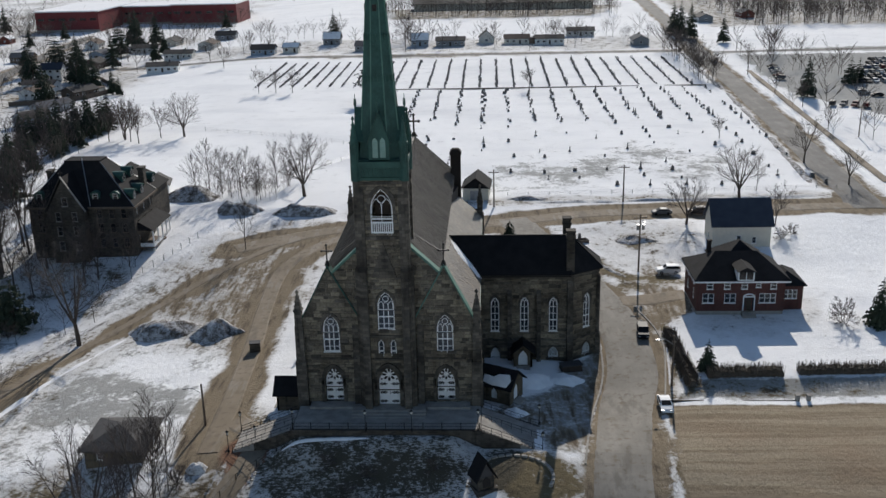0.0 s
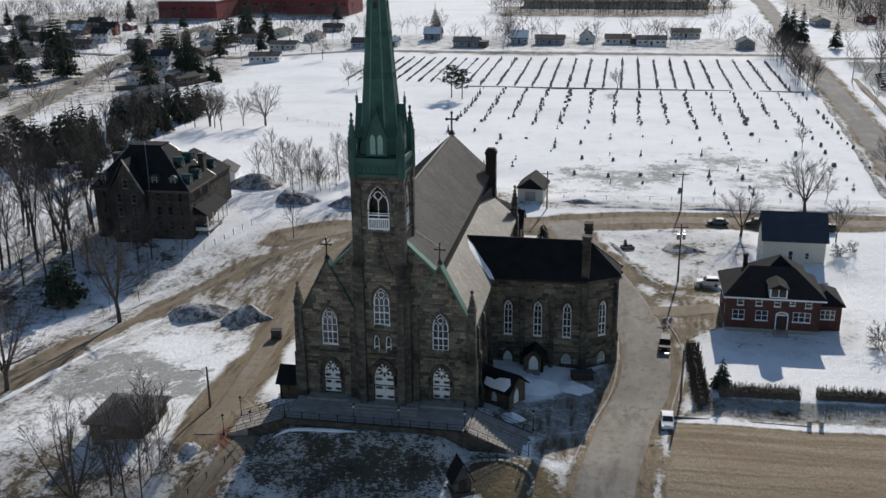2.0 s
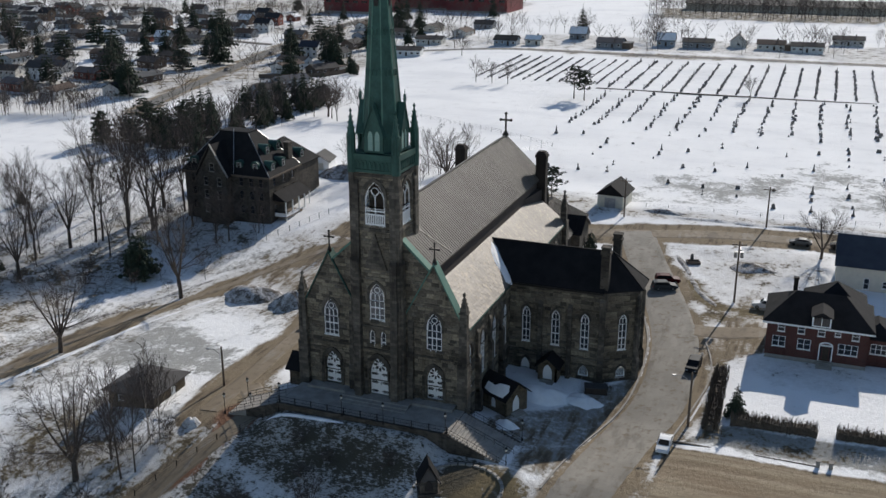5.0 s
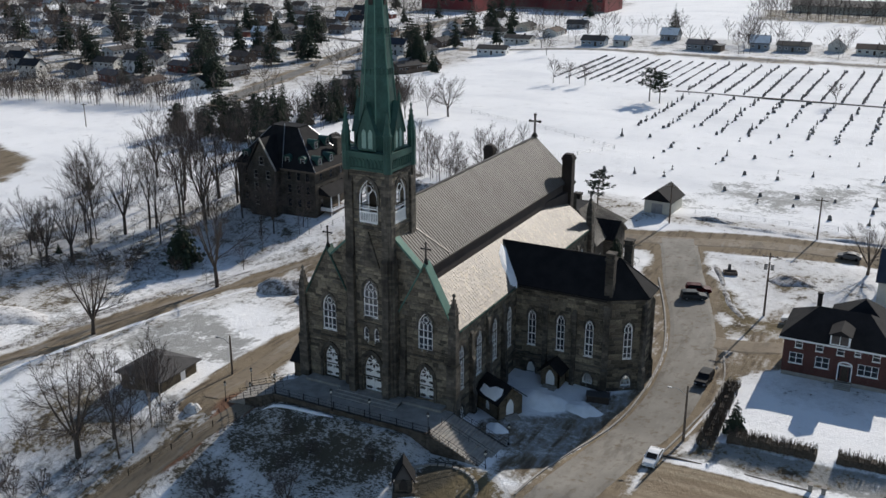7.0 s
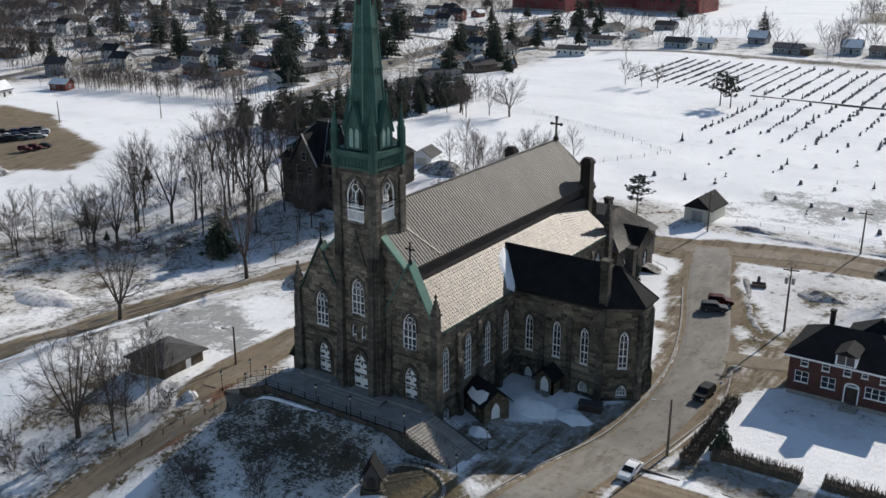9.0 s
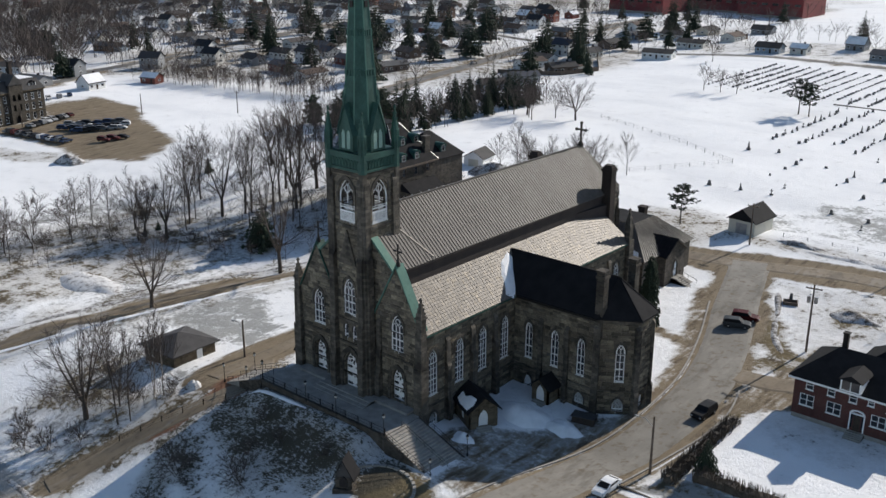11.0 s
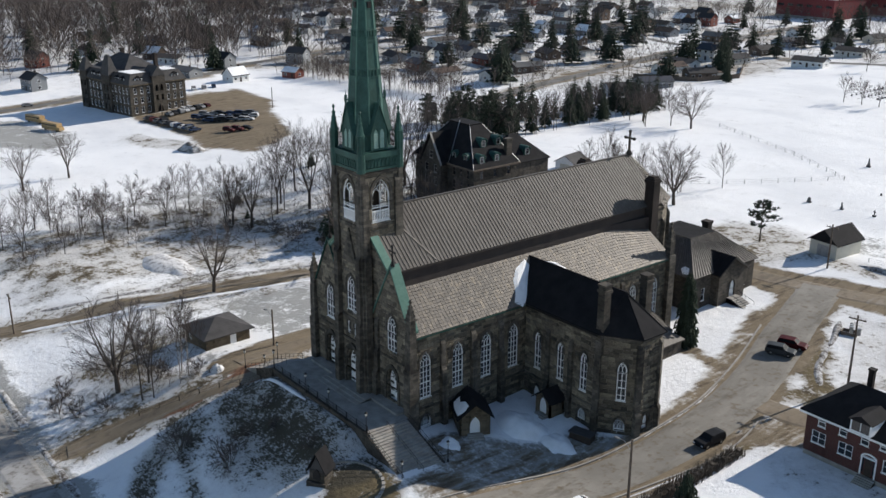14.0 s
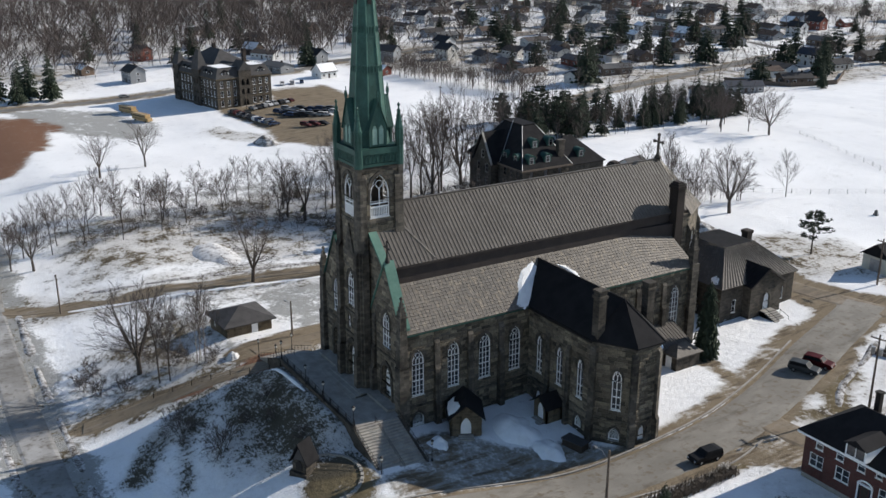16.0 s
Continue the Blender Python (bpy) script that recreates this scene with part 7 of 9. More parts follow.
bs = thing("brown_shed", pose(-52.2, 120.6, g(-52.2, 120.6) - 0.1, 0, 0, 2), "low brown brick shed with dark hip roof", "shed")
b0 = {0: [(2.2, 1.0, 1.0, 2.0)], 1: [(5.2, 0.2, 1.2, 2.3)]}
fr = simple_walls(bs, -4.0, -4.2, 4.0, 4.2, -2.0, 2.6, STONE_TAN, "brown stone shed wall", b0)
part("door", MB().box(4.6, 0.06, 0.2, 5.8, 0.14, 2.3), WHITE, bs, "white shed door", fr[1])
sash(bs, fr[0], 2.2, 1.0, 1.0, 1.0, None, "small shed window", -0.1)
part("roof", hip_roof(MB(), -4.0, -4.2, 4.0, 4.2, 2.55, 4.3, 0.7), SHINGLE_GREY, bs, "dark shingled hip roof")


# ---- small houses of the town ----
def small_window():
    """A framed pane as one small mesh, shared by all the town's houses."""
    if "small" not in CACHE:
        fr = MB()
        ring_mesh(fr, rect(0, 0, 1.5, 1.2), rect(0, 0.1, 1.3, 1.1), -0.07, 0.0)
        k = len(fr.f)
        fr.box(-0.65, -0.04, 0.1, 0.65, -0.01, 1.1)
        me = fr.mesh("window", WHITE, tidy=False)
        me.materials.append(GLASS)
        for p in me.polygons:
            p.material_index = 1 if p.index >= k else 0
        CACHE["small"] = me
    return CACHE["small"]


def make_house(k, w, d, h, pitch, two=False, garage=False, snow=False):
    """A little frame house at the origin: body, roof, windows, door, chimney."""
    ho = thing("house", None, "small frame house with a shingled gable roof", "house", "houses of the town")
    rise = d / 2 * pitch
    body = MB().box(-w / 2, -d / 2, -1.5, w / 2, d / 2, h)
    for x in (-w / 2, w / 2 - 0.02):
        body.prism([(x, -d / 2, h), (x, d / 2, h), (x, 0, h + rise)], (0.02, 0, 0))
    part("shell", body, SIDING, ho)
    rf = MB()
    for s in (-1, 1):
        rf.prism([(-w / 2 - 0.5, s * (d / 2 + 0.5), h - 0.5 * pitch), (w / 2 + 0.5, s * (d / 2 + 0.5), h - 0.5 * pitch), (w / 2 + 0.5, 0, h + rise), (-w / 2 - 0.5, 0, h + rise)], (0, 0, 0.18))
    part("roof", rf, HOUSEROOF, ho)
    if snow:
        sn = MB()
        s = -1
        sn.prism([(-w / 2 - 0.3, s * (d / 2 + 0.3), h - 0.3 * pitch + 0.2), (w / 2 + 0.3, s * (d / 2 + 0.3), h - 0.3 * pitch + 0.2), (w / 2 + 0.3, s * 0.4, h + rise * 0.92 + 0.2), (-w / 2 - 0.3, s * 0.4, h + rise * 0.92 + 0.2)], (0, 0, 0.14))
        part("roof_snow", sn, SNOW, ho, "snow lying on the roof")
    levels = [1.0, 3.7] if two else [1.0]
    n = max(2, int(w / 3))
    for z in levels:
        for i in range(n):
            x = -w / 2 + w * (i + 0.5) / n
            for y, s in ((-d / 2, -1), (d / 2, 1)):
                if s < 0 and i == n // 2 and z == 1.0:
                    part("door", MB().box(x - 0.5, y - 0.06, 0.1, x + 0.5, y, 2.2), DOORWOOD, ho)
                    continue
                part("window", small_window(), None, ho, "", pose(x, y, z, 0, 0, 0 if s < 0 else 180))
        for x, rz in ((-w / 2, -90), (w / 2, 90)):
            part("window", small_window(), None, ho, "", pose(x, 0, z, 0, 0, rz))
    part("chimney", MB().box(w * 0.2, -0.4, h, w * 0.2 + 0.6, 0.4, h + rise + 0.9), BRICK_DARK, ho)
    if garage:
        part("garage", MB().box(w / 2, -d / 2 + 0.8, -1.5, w / 2 + 4.2, d / 2 - 0.6, h - 0.3), SIDING, ho)
        part("garage_roof", MB().box(w / 2, -d / 2 + 0.4, h - 0.3, w / 2 + 4.6, d / 2 - 0.2, h - 0.05), HOUSEROOF, ho)
    return ho


KINDS = [make_house(0, 12, 8, 3.0, 0.5), make_house(1, 10, 7.5, 5.4, 0.7, True), make_house(2, 13, 8.5, 3.0, 0.42, garage=True), make_house(3, 9, 8, 3.2, 0.85, snow=True), make_house(4, 15, 8, 3.1, 0.38), make_house(5, 8, 6.5, 2.8, 0.6, snow=True)]
HOUSE_LABELS = ["low bungalow with a shingled gable roof", "two-storey frame house with a steep roof", "bungalow with an attached flat-roofed garage", "steep-roofed cottage with snow on its roof", "long low bungalow with a shallow roof", "small cottage with a snowy gable roof"]
for h, l in zip(KINDS, HOUSE_LABELS):
    tagged(h, l)
placed = []
used = [False] * len(KINDS)


def put_house(k, x, y, rz):
    m = pose(x, y, float(g(x, y)) + 0.15, 0, 0, rz)
    placed.append((x, y))
    if not used[k]:
        used[k] = True
        KINDS[k].matrix_basis = m
    else:
        copy_thing(KINDS[k], m)


random.seed(11)
# along the street beyond the cemetery
for k, x, y, rz in ((0, -117, 509, 2), (5, -103, 512, 0), (4, -166, 524, 3), (2, -63, 514, -3), (3, -37.5, 529, 5), (4, -21, 527, 0), (3, -2, 537, 90), (2, 14, 531, 0), (4, 31, 528, 2), (0, 77, 519, 90), (0, -255, 531, 4), (2, -178, 418, 62), (4, -176, 384, 62), (0, -173, 360, 60), (4, -160, 477, 10), (3, -86, 541, 0), (4, 50, 560, 0), (0, -196, 470, 85)):
    put_house(k, x, y, rz)
# round the school and the lower town
for k, x, y, rz in ((3, -322, 262, 100), (5, -314, 288, 20), (1, -350, 312, 30), (1, -362, 276, 15), (4, -350, 250, 15), (1, -366, 184, 10), (0, -388, 232, 30), (4, -395, 262, 30), (0, -304, 388, -10), (2, -277, 377, -5), (4, -246, 375, 80), (0, -270, 413, -10), (4, -200, 424, 80), (1, -335, 338, 10), (1, -360, 352, 10), (0, -318, 350, -10), (2, -290, 345, -10)):
    put_house(k, x, y, rz)
# scattered along the wooded road behind the school
for k, x, y, rz in ((1, -430, 205, 20), (0, -452, 240, 15), (3, -415, 262, 30), (4, -470, 285, 10), (1, -440, 300, 95), (0, -500, 225, 20), (2, -520, 265, 100), (5, -405, 170, 10), (4, -478, 180, 20), (1, -545, 310, 15), (0, -495, 330, 20), (3, -455, 345, 10), (2, -420, 330, 20), (1, -560, 240, 30)):
    put_house(k, x, y, rz)
# rows along the side streets
for row in range(9):
    y0 = 366 + 31 * row
    for col in range(22):
        x = -258 - 6 * row - 19.5 * col + random.uniform(-4, 4)
        y = y0 + random.uniform(-5, 5) - 0.06 * (x + 250)
        if random.random() < 0.12 or any(math.hypot(x - a, y - b) < 17 for a, b in placed):
            continue
        if seg_dist(x, y, SCHOOL_ROAD) < 12 or seg_dist(x, y, TOWN_STREET) < 11 or seg_dist(x, y, [(-232, 380), (-640, 400)]) < 8:
            continue
        put_house(random.choice((0, 0, 1, 2, 2, 3, 4, 5)), x, y, random.choice((0, 0, 90, 180)) + random.uniform(-8, 8))
for x, y, k in ((-205, 505, 0), (-215, 540, 2), (-196, 560, 4), (-190, 590, 0), (-212, 470, 1), (-205, 440, 4), (-236, 585, 0), (-160, 560, 2), (130, 620, 2), (160, 640, 0), (-240, 350, 0), (-262, 338, 4), (-160, 600, 0)):
    put_house(k, x, y, random.choice((0, 90)) + random.uniform(-8, 8))

# ---- stone school with its car park ----
sc = thing("school", pose(-297.5, 203.5, -4.2, 0, 0, 9), "large three-storey stone school with slate mansard roof", "school")
SW, SD, SH = 38.0, 25.0, 12.6
op = {0: [(1.9 + 2.85 * i, z, 1.2, z + 2.4) for z in (1.4, 5.2, 8.9) for i in range(13)], 1: [(2.2 + 2.95 * i, z, 1.2, z + 2.4) for z in (1.4, 5.2, 8.9) for i in range(8) if i not in (3, 4)], 3: [(2.2 + 2.95 * i, z, 1.2, z + 2.4) for z in (5.2, 8.9) for i in range(8)]}
fr = simple_walls(sc, -SW / 2, -SD / 2, SW / 2, SD / 2, -2.0, SH, STONE_DARK, "dark weathered stone school wall", op)
fill_windows(sc, fr, op, label="tall school sash window")
part("string_course", MB().box(-SW / 2 - 0.12, -SD / 2 - 0.12, 4.3, SW / 2 + 0.12, SD / 2 + 0.12, 4.6).box(-SW / 2 - 0.4, -SD / 2 - 0.4, SH - 0.5, SW / 2 + 0.4, SD / 2 + 0.4, SH - 0.02), STONE_TAN, sc, "pale stone string course")
part("mansard_roof", MB().hexa([(-SW / 2 - 0.5, -SD / 2 - 0.5, SH), (SW / 2 + 0.5, -SD / 2 - 0.5, SH), (SW / 2 + 0.5, SD / 2 + 0.5, SH), (-SW / 2 - 0.5, SD / 2 + 0.5, SH), (-SW / 2 + 1.6, -SD / 2 + 1.6, 16.4), (SW / 2 - 1.6, -SD / 2 + 1.6, 16.4), (SW / 2 - 1.6, SD / 2 - 1.6, 16.4), (-SW / 2 + 1.6, SD / 2 - 1.6, 16.4)]), SHINGLE_GREY, sc, "grey slate mansard roof")
part("roof_deck", MB().box(-SW / 2 + 1.5, -SD / 2 + 1.5, 16.38, SW / 2 - 1.5, SD / 2 - 1.5, 16.55), SHINGLE_GREY, sc)
part("roof_snow", MB().box(7.5, -SD / 2 + 2.2, 16.55, SW / 2 - 2.4, -3.5, 16.7).box(8.5, 4.5, 16.55, SW / 2 - 2.4, SD / 2 - 2.4, 16.7), SNOW, sc, "thin snow on the flat roof")
part("hip_block", hip_roof(MB(), -SW / 2 + 3.0, -7.0, 7.0, 7.5, 16.4, 21.6, 0.3, "x"), SHINGLE_GREY, sc, "high slate hip roof")
for x, y, w, tz in ((2.5, -SD / 2 - 0.8, 6.0, 22.8), (-SW / 2 + 3.2, -SD / 2 - 0.6, 5.0, 20.0)):
    part("stair_bay", wall_mesh(rect(w / 2, -2.0, w, 15.0), [rect(u, z, 1.2, z + 2.4) for z in (1.4, 5.2, 8.9) for u in (w / 2 - 1.3, w / 2 + 1.3)], 0.8), STONE_DARK, sc, "projecting stone bay", pose(x - w / 2, y, 0))
    part("bay_core", MB().box(x - w / 2, y + 0.8, -2.0, x + w / 2, y + 4.0, 15.0), STONE_DARK, sc)
    part("bay_roof", MB().hexa([(x - w / 2 - 0.4, y - 0.4, 15.0), (x + w / 2 + 0.4, y - 0.4, 15.0), (x + w / 2 + 0.4, y + 4.2, 15.0), (x - w / 2 - 0.4, y + 4.2, 15.0), (x - 1.2, y + 1.6, tz), (x + 1.2, y + 1.6, tz), (x + 1.2, y + 2.2, tz), (x - 1.2, y + 2.2, tz)]), SHINGLE_GREY, sc, "steep slate bay roof")
ex = SW / 2 + 0.9
part("entrance_bay", wall_mesh([(0, -2), (5.6, -2), (5.6, 15.4), (2.8, 18.6), (0, 15.4)], [lancet(2.8, 0.2, 2.4, 4.0), rect(1.6, 5.6, 1.1, 7.8), rect(4.0, 5.6, 1.1, 7.8), lancet(1.7, 9.2, 1.4, 11.8), lancet(3.9, 9.2, 1.4, 11.8)], 0.9), STONE_DARK, sc, "gabled stone entrance bay", pose(ex, -2.8, 0, 0, 0, 90))
part("entrance_core", MB().box(SW / 2 - 0.5, -2.8, -2.0, ex - 0.9, 2.8, 15.4), SHINGLE, sc)
part("entrance_roof", MB().prism([(ex + 0.2, -3.1, 15.2), (ex + 0.2, 3.1, 15.2), (ex + 0.2, 0, 19.0)], (-7.0, 0, 0)), SHINGLE_GREY, sc)
part("entrance_steps", MB().box(ex, -2.2, -1.0, ex + 2.4, 2.2, 0.2).box(ex, -2.6, -1.0, ex + 3.4, 2.6, -0.15), CONCRETE, sc, "stone entrance steps")
for x in (-9, -4.6, 9.4, 13.6):
    dormer(sc, x, -SD / 2 + 0.3, 13.0, 0, 2.2, 1.9, 2.6)
for y in (-8.2, 8.2):
    dormer(sc, SW / 2 - 0.3, y, 13.0, 90, 3.0, 2.1, 2.6)
for x, y in ((-15, 5.2), (9, 6.0)):
    part("chimney", MB().box(x - 0.7, y - 0.7, 14, x + 0.7, y + 0.7, 22.0).box(x - 0.85, y - 0.85, 22.0, x + 0.85, y + 0.85, 22.4), BRICK_DARK, sc)

# ---- red industrial hall ----
fa = thing("factory", pose(0, 0, 0), "long low dark-red industrial hall", "factory")
for x0, y0, x1, y1, h, mat in ((-312, 676, -268, 760, 13, FACTORY_RED), (-268, 722, -228, 760, 12.2, FACTORY_RED), (-228, 711, -181, 752, 13.6, FACTORY_RED)):
    part("hall", MB().box(x0, y0, 2.0, x1, y1, 4.5 + h), mat, fa, "dark-red metal-clad hall")
    part("roof", MB().box(x0 - 0.6, y0 - 0.6, 4.5 + h, x1 + 0.6, y1 + 0.6, 5.3 + h), SNOW, fa, "snow-covered flat roof")
    n = int((x1 - x0) / 7)
    for i in range(n):
        x = x0 + (x1 - x0) * (i + 0.5) / n
        part("window", MB().box(x - 2.2, y0 - 0.15, 4.5 + h * 0.55, x + 2.2, y0 + 0.1, 4.5 + h * 0.68), GLASS, fa)
    part("plinth", MB().box(x0 - 0.2, y0 - 0.3, 2.0, x1 + 0.2, y0, 5.6), CONCRETE, fa)
ah = thing("arena", pose(0, 0, 0), "long pale low hall beyond the fields", "hall")
part("hall", MB().box(-55, 728, 7.0, 74, 752, 14.5), OFFWHITE, ah, "pale metal-clad hall")
part("roof", MB().prism([(-56, 726, 14.3), (-56, 754, 14.3), (-56, 740, 17.5)], (131, 0, 0)), SHINGLE_GREY, ah)

# ---- vehicles ----
def make_car(paint, kind="sedan", label="parked car", lite=False):
    """A car at the origin, nose along +y."""
    c = thing("car", None, label, "car", "parked cars")
    if kind == "suv":
        L, W, prof = 4.75, 1.86, [(-2.36, 0.45), (-2.34, 1.05), (-2.2, 1.62), (-1.5, 1.72), (0.35, 1.7), (1.0, 1.12), (2.1, 0.98), (2.36, 0.75), (2.36, 0.42)]
        glass_p = [(-2.12, 1.12), (-2.0, 1.55), (-1.45, 1.62), (0.3, 1.61), (0.85, 1.13)]
    else:
        L, W, prof = 4.6, 1.78, [(-2.3, 0.4), (-2.28, 0.92), (-1.95, 1.0), (-1.2, 1.4), (-0.4, 1.47), (0.35, 1.42), (1.25, 0.98), (2.08, 0.8), (2.3, 0.6), (2.3, 0.36)]
        glass_p = [(-1.78, 1.0), (-1.12, 1.35), (0.3, 1.37), (1.12, 0.98)]
    n = len(prof)
    pts, sides = [], []
    for s, k in ((-1, 1.0), (1, 1.0)):
        for y, z in prof:
            tuck = 0.86 if z > 1.3 else (0.95 if z < 0.5 else 1.0)
            pts.append((s * W / 2 * tuck, y, z))
    f = [tuple(range(n))[::-1], tuple(range(n, 2 * n))] + [(i, (i + 1) % n, n + (i + 1) % n, n + i) for i in range(n)]
    body = MB().add(pts, f)
    body.box(-W / 2 + 0.1, -L / 2 + 0.25, 0.22, W / 2 - 0.1, L / 2 - 0.25, 0.5)
    part("body", body, paint, c)
    gl = MB()
    for s in (-1, 1):
        gl.prism([(s * W / 2 * 0.94, y, z) for y, z in glass_p], (s * 0.03, 0, 0))
    ya, za = glass_p[-1]
    yb, zb = glass_p[-2]
    gl.hexa([(-0.72, ya + 0.06, za + 0.02), (0.72, ya + 0.06, za + 0.02), (0.66, yb + 0.1, zb), (-0.66, yb + 0.1, zb), (-0.72, ya + 0.09, za + 0.06), (0.72, ya + 0.09, za + 0.06), (0.66, yb + 0.12, zb + 0.05), (-0.66, yb + 0.12, zb + 0.05)])
    ya, za = glass_p[0]
    yb, zb = glass_p[1]
    gl.hexa([(-0.7, ya - 0.1, za + 0.02), (0.7, ya - 0.1, za + 0.02), (0.64, yb - 0.1, zb), (-0.64, yb - 0.1, zb), (-0.7, ya - 0.14, za + 0.06), (0.7, ya - 0.14, za + 0.06), (0.64, yb - 0.14, zb + 0.05), (-0.64, yb - 0.14, zb + 0.05)])
    part("glazing", gl, CAR_GLASS, c, "dark car windows")
    for x in (-1, 1):
        for y in (-1.4, 1.4):
            wm = MB().tube((x * (W / 2 - 0.2), y, 0.33), (x * (W / 2 + 0.01), y, 0.33), 0.33, 0.33, 14, True)
            wh = part("wheel", wm, RUBBER, c)
            if lite:
                continue
            part("rim", MB().tube((x * (W / 2), y, 0.33), (x * (W / 2 + 0.02), y, 0.33), 0.2, 0.19, 10, True), STEEL, wh)
        if lite:
            continue
        part("headlight", MB().box(x * 0.7 - 0.18, L / 2 - 0.12, 0.62, x * 0.7 + 0.18, L / 2 + 0.01, 0.76), CLEAR_LIGHT, c)
        part("tail_light", MB().box(x * 0.72 - 0.14, -L / 2 - 0.01, 0.72, x * 0.72 + 0.14, -L / 2 + 0.1, 0.92), RED_LIGHT, c)
        part("mirror", MB().box(x * (W / 2) - 0.12, 0.72, 0.95, x * (W / 2) + 0.12, 0.88, 1.1), paint, c)
    return c


def road_z(x, y):
    return float(g(x, y)) + 0.06


def place(ob, x, y, rz, z=None):
    ob.matrix_basis = pose(x, y, road_z(x, y) if z is None else z, 0, 0, rz)
    return ob


place(make_car(PAINT_WHITE, "sedan", "white sedan parked at the roadside"), 25.3, 130.9, 180)
place(make_car(PAINT_BLACK, "suv", "black sport-utility car on the road"), 25.8, 156.6, 176)
place(make_car(PAINT_GREY, "suv", "grey car parked nose to the verge"), 16.2, 187.8, -68)
place(make_car(PAINT_RED, "suv", "dark red car parked nose to the verge"), 16.2, 191.2, -72)
place(make_car(PAINT_WHITE, "suv", "white van parked by the driveway"), 34.8, 184.6, 90)
far_a = make_car(CARPAINT, "sedan", "parked sedan on trampled snow", True)
far_b = make_car(CARPAINT, "suv", "parked sport-utility car on bare gravel", True)
place(far_a, 39.4, 220.6, 91)
place(far_b, 47.6, 220.8, 91)
random.seed(21)


def car_row(x0, y0, dx, dy, n, rz):
    for i in range(n):
        x, y = x0 + dx * i, y0 + dy * i
        copy_thing(random.choice((far_a, far_b)), pose(x, y, float(g(x, y)) + 0.1, 0, 0, rz + random.uniform(-4, 4) + random.choice((0, 180))))


car_row(-267.5, 197, 2.55, 0.3, 14, 12)
car_row(-268, 205.5, -0.7, 2.6, 8, 96)
car_row(-254, 211, 2.0, 1.1, 6, -50)
car_row(-258, 216, 1.9, 2.4, 7, -45)
car_row(-252, 213, 1.9, 2.4, 7, -45)
car_row(-246, 211.5, 1.9, 2.4, 6, -45)
car_row(-223.5, 209, 1.0, 3.0, 3, -60)
car_row(-311, 236, -0.5, 5.0, 3, 70)
for x, y, rz in ((100.8, 452, 184), (-330, 170, 0), (-236, 470, 10), (-228, 415, 10), (62, 219, 90), (-262, 540, 20), (-300, 372, 90), (-320, 400, 80)):
    copy_thing(random.choice((far_a, far_b)), pose(x, y, road_z(x, y), 0, 0, rz))
for k in range(84):  # the big lot at the east
    x, y = 146 + 3.1 * (k % 14) + random.uniform(-0.4, 0.4) + 5 * (k // 14), 396 + 11.5 * (k // 14) + random.uniform(-0.6, 0.6)
    if random.random() < 0.9:
        copy_thing(random.choice((far_a, far_b)), pose(x, y, float(g(x, y)) + 0.1, 0, 0, random.choice((0, 180)) + random.uniform(-4, 4)))
car_row(121, 352, 3.4, -1.5, 4, -30)
car_row(139, 372, 3.0, -5.0, 2, 80)
car_row(118, 408, 1.0, 6.0, 6, 60)


def make_bus():
    b = thing("school_bus", None, "long yellow school bus parked on snow", "bus", "school buses")
    bd = MB().box(-1.22, -5.2, 0.55, 1.22, 4.0, 3.0, 0.08, 0.05).box(-1.1, 4.0, 0.55, 1.1, 5.3, 1.7, 0.05, 0.1)
    part("body", bd, BUS_YELLOW, b)
    part("glazing", MB().box(-1.24, -4.9, 2.0, 1.24, 3.6, 2.4), GLASS, b)
    for x in (-1.05, 1.05):
        for y in (-3.2, 3.6):
            part("wheel", MB().tube((x - 0.16, y, 0.5), (x + 0.16, y, 0.5), 0.5, 0.5, 12, True), RUBBER, b)
    part("stripe", MB().box(-1.26, -5.0, 1.2, 1.26, 3.9, 1.26), IRON, b)
    return b


bus = make_bus()
bus.matrix_basis = pose(-276.4, 163.4, float(g(-276.4, 163.4)), 0, 0, -72)
copy_thing(bus, pose(-295, 163, float(g(-295, 163)), 0, 0, -72))

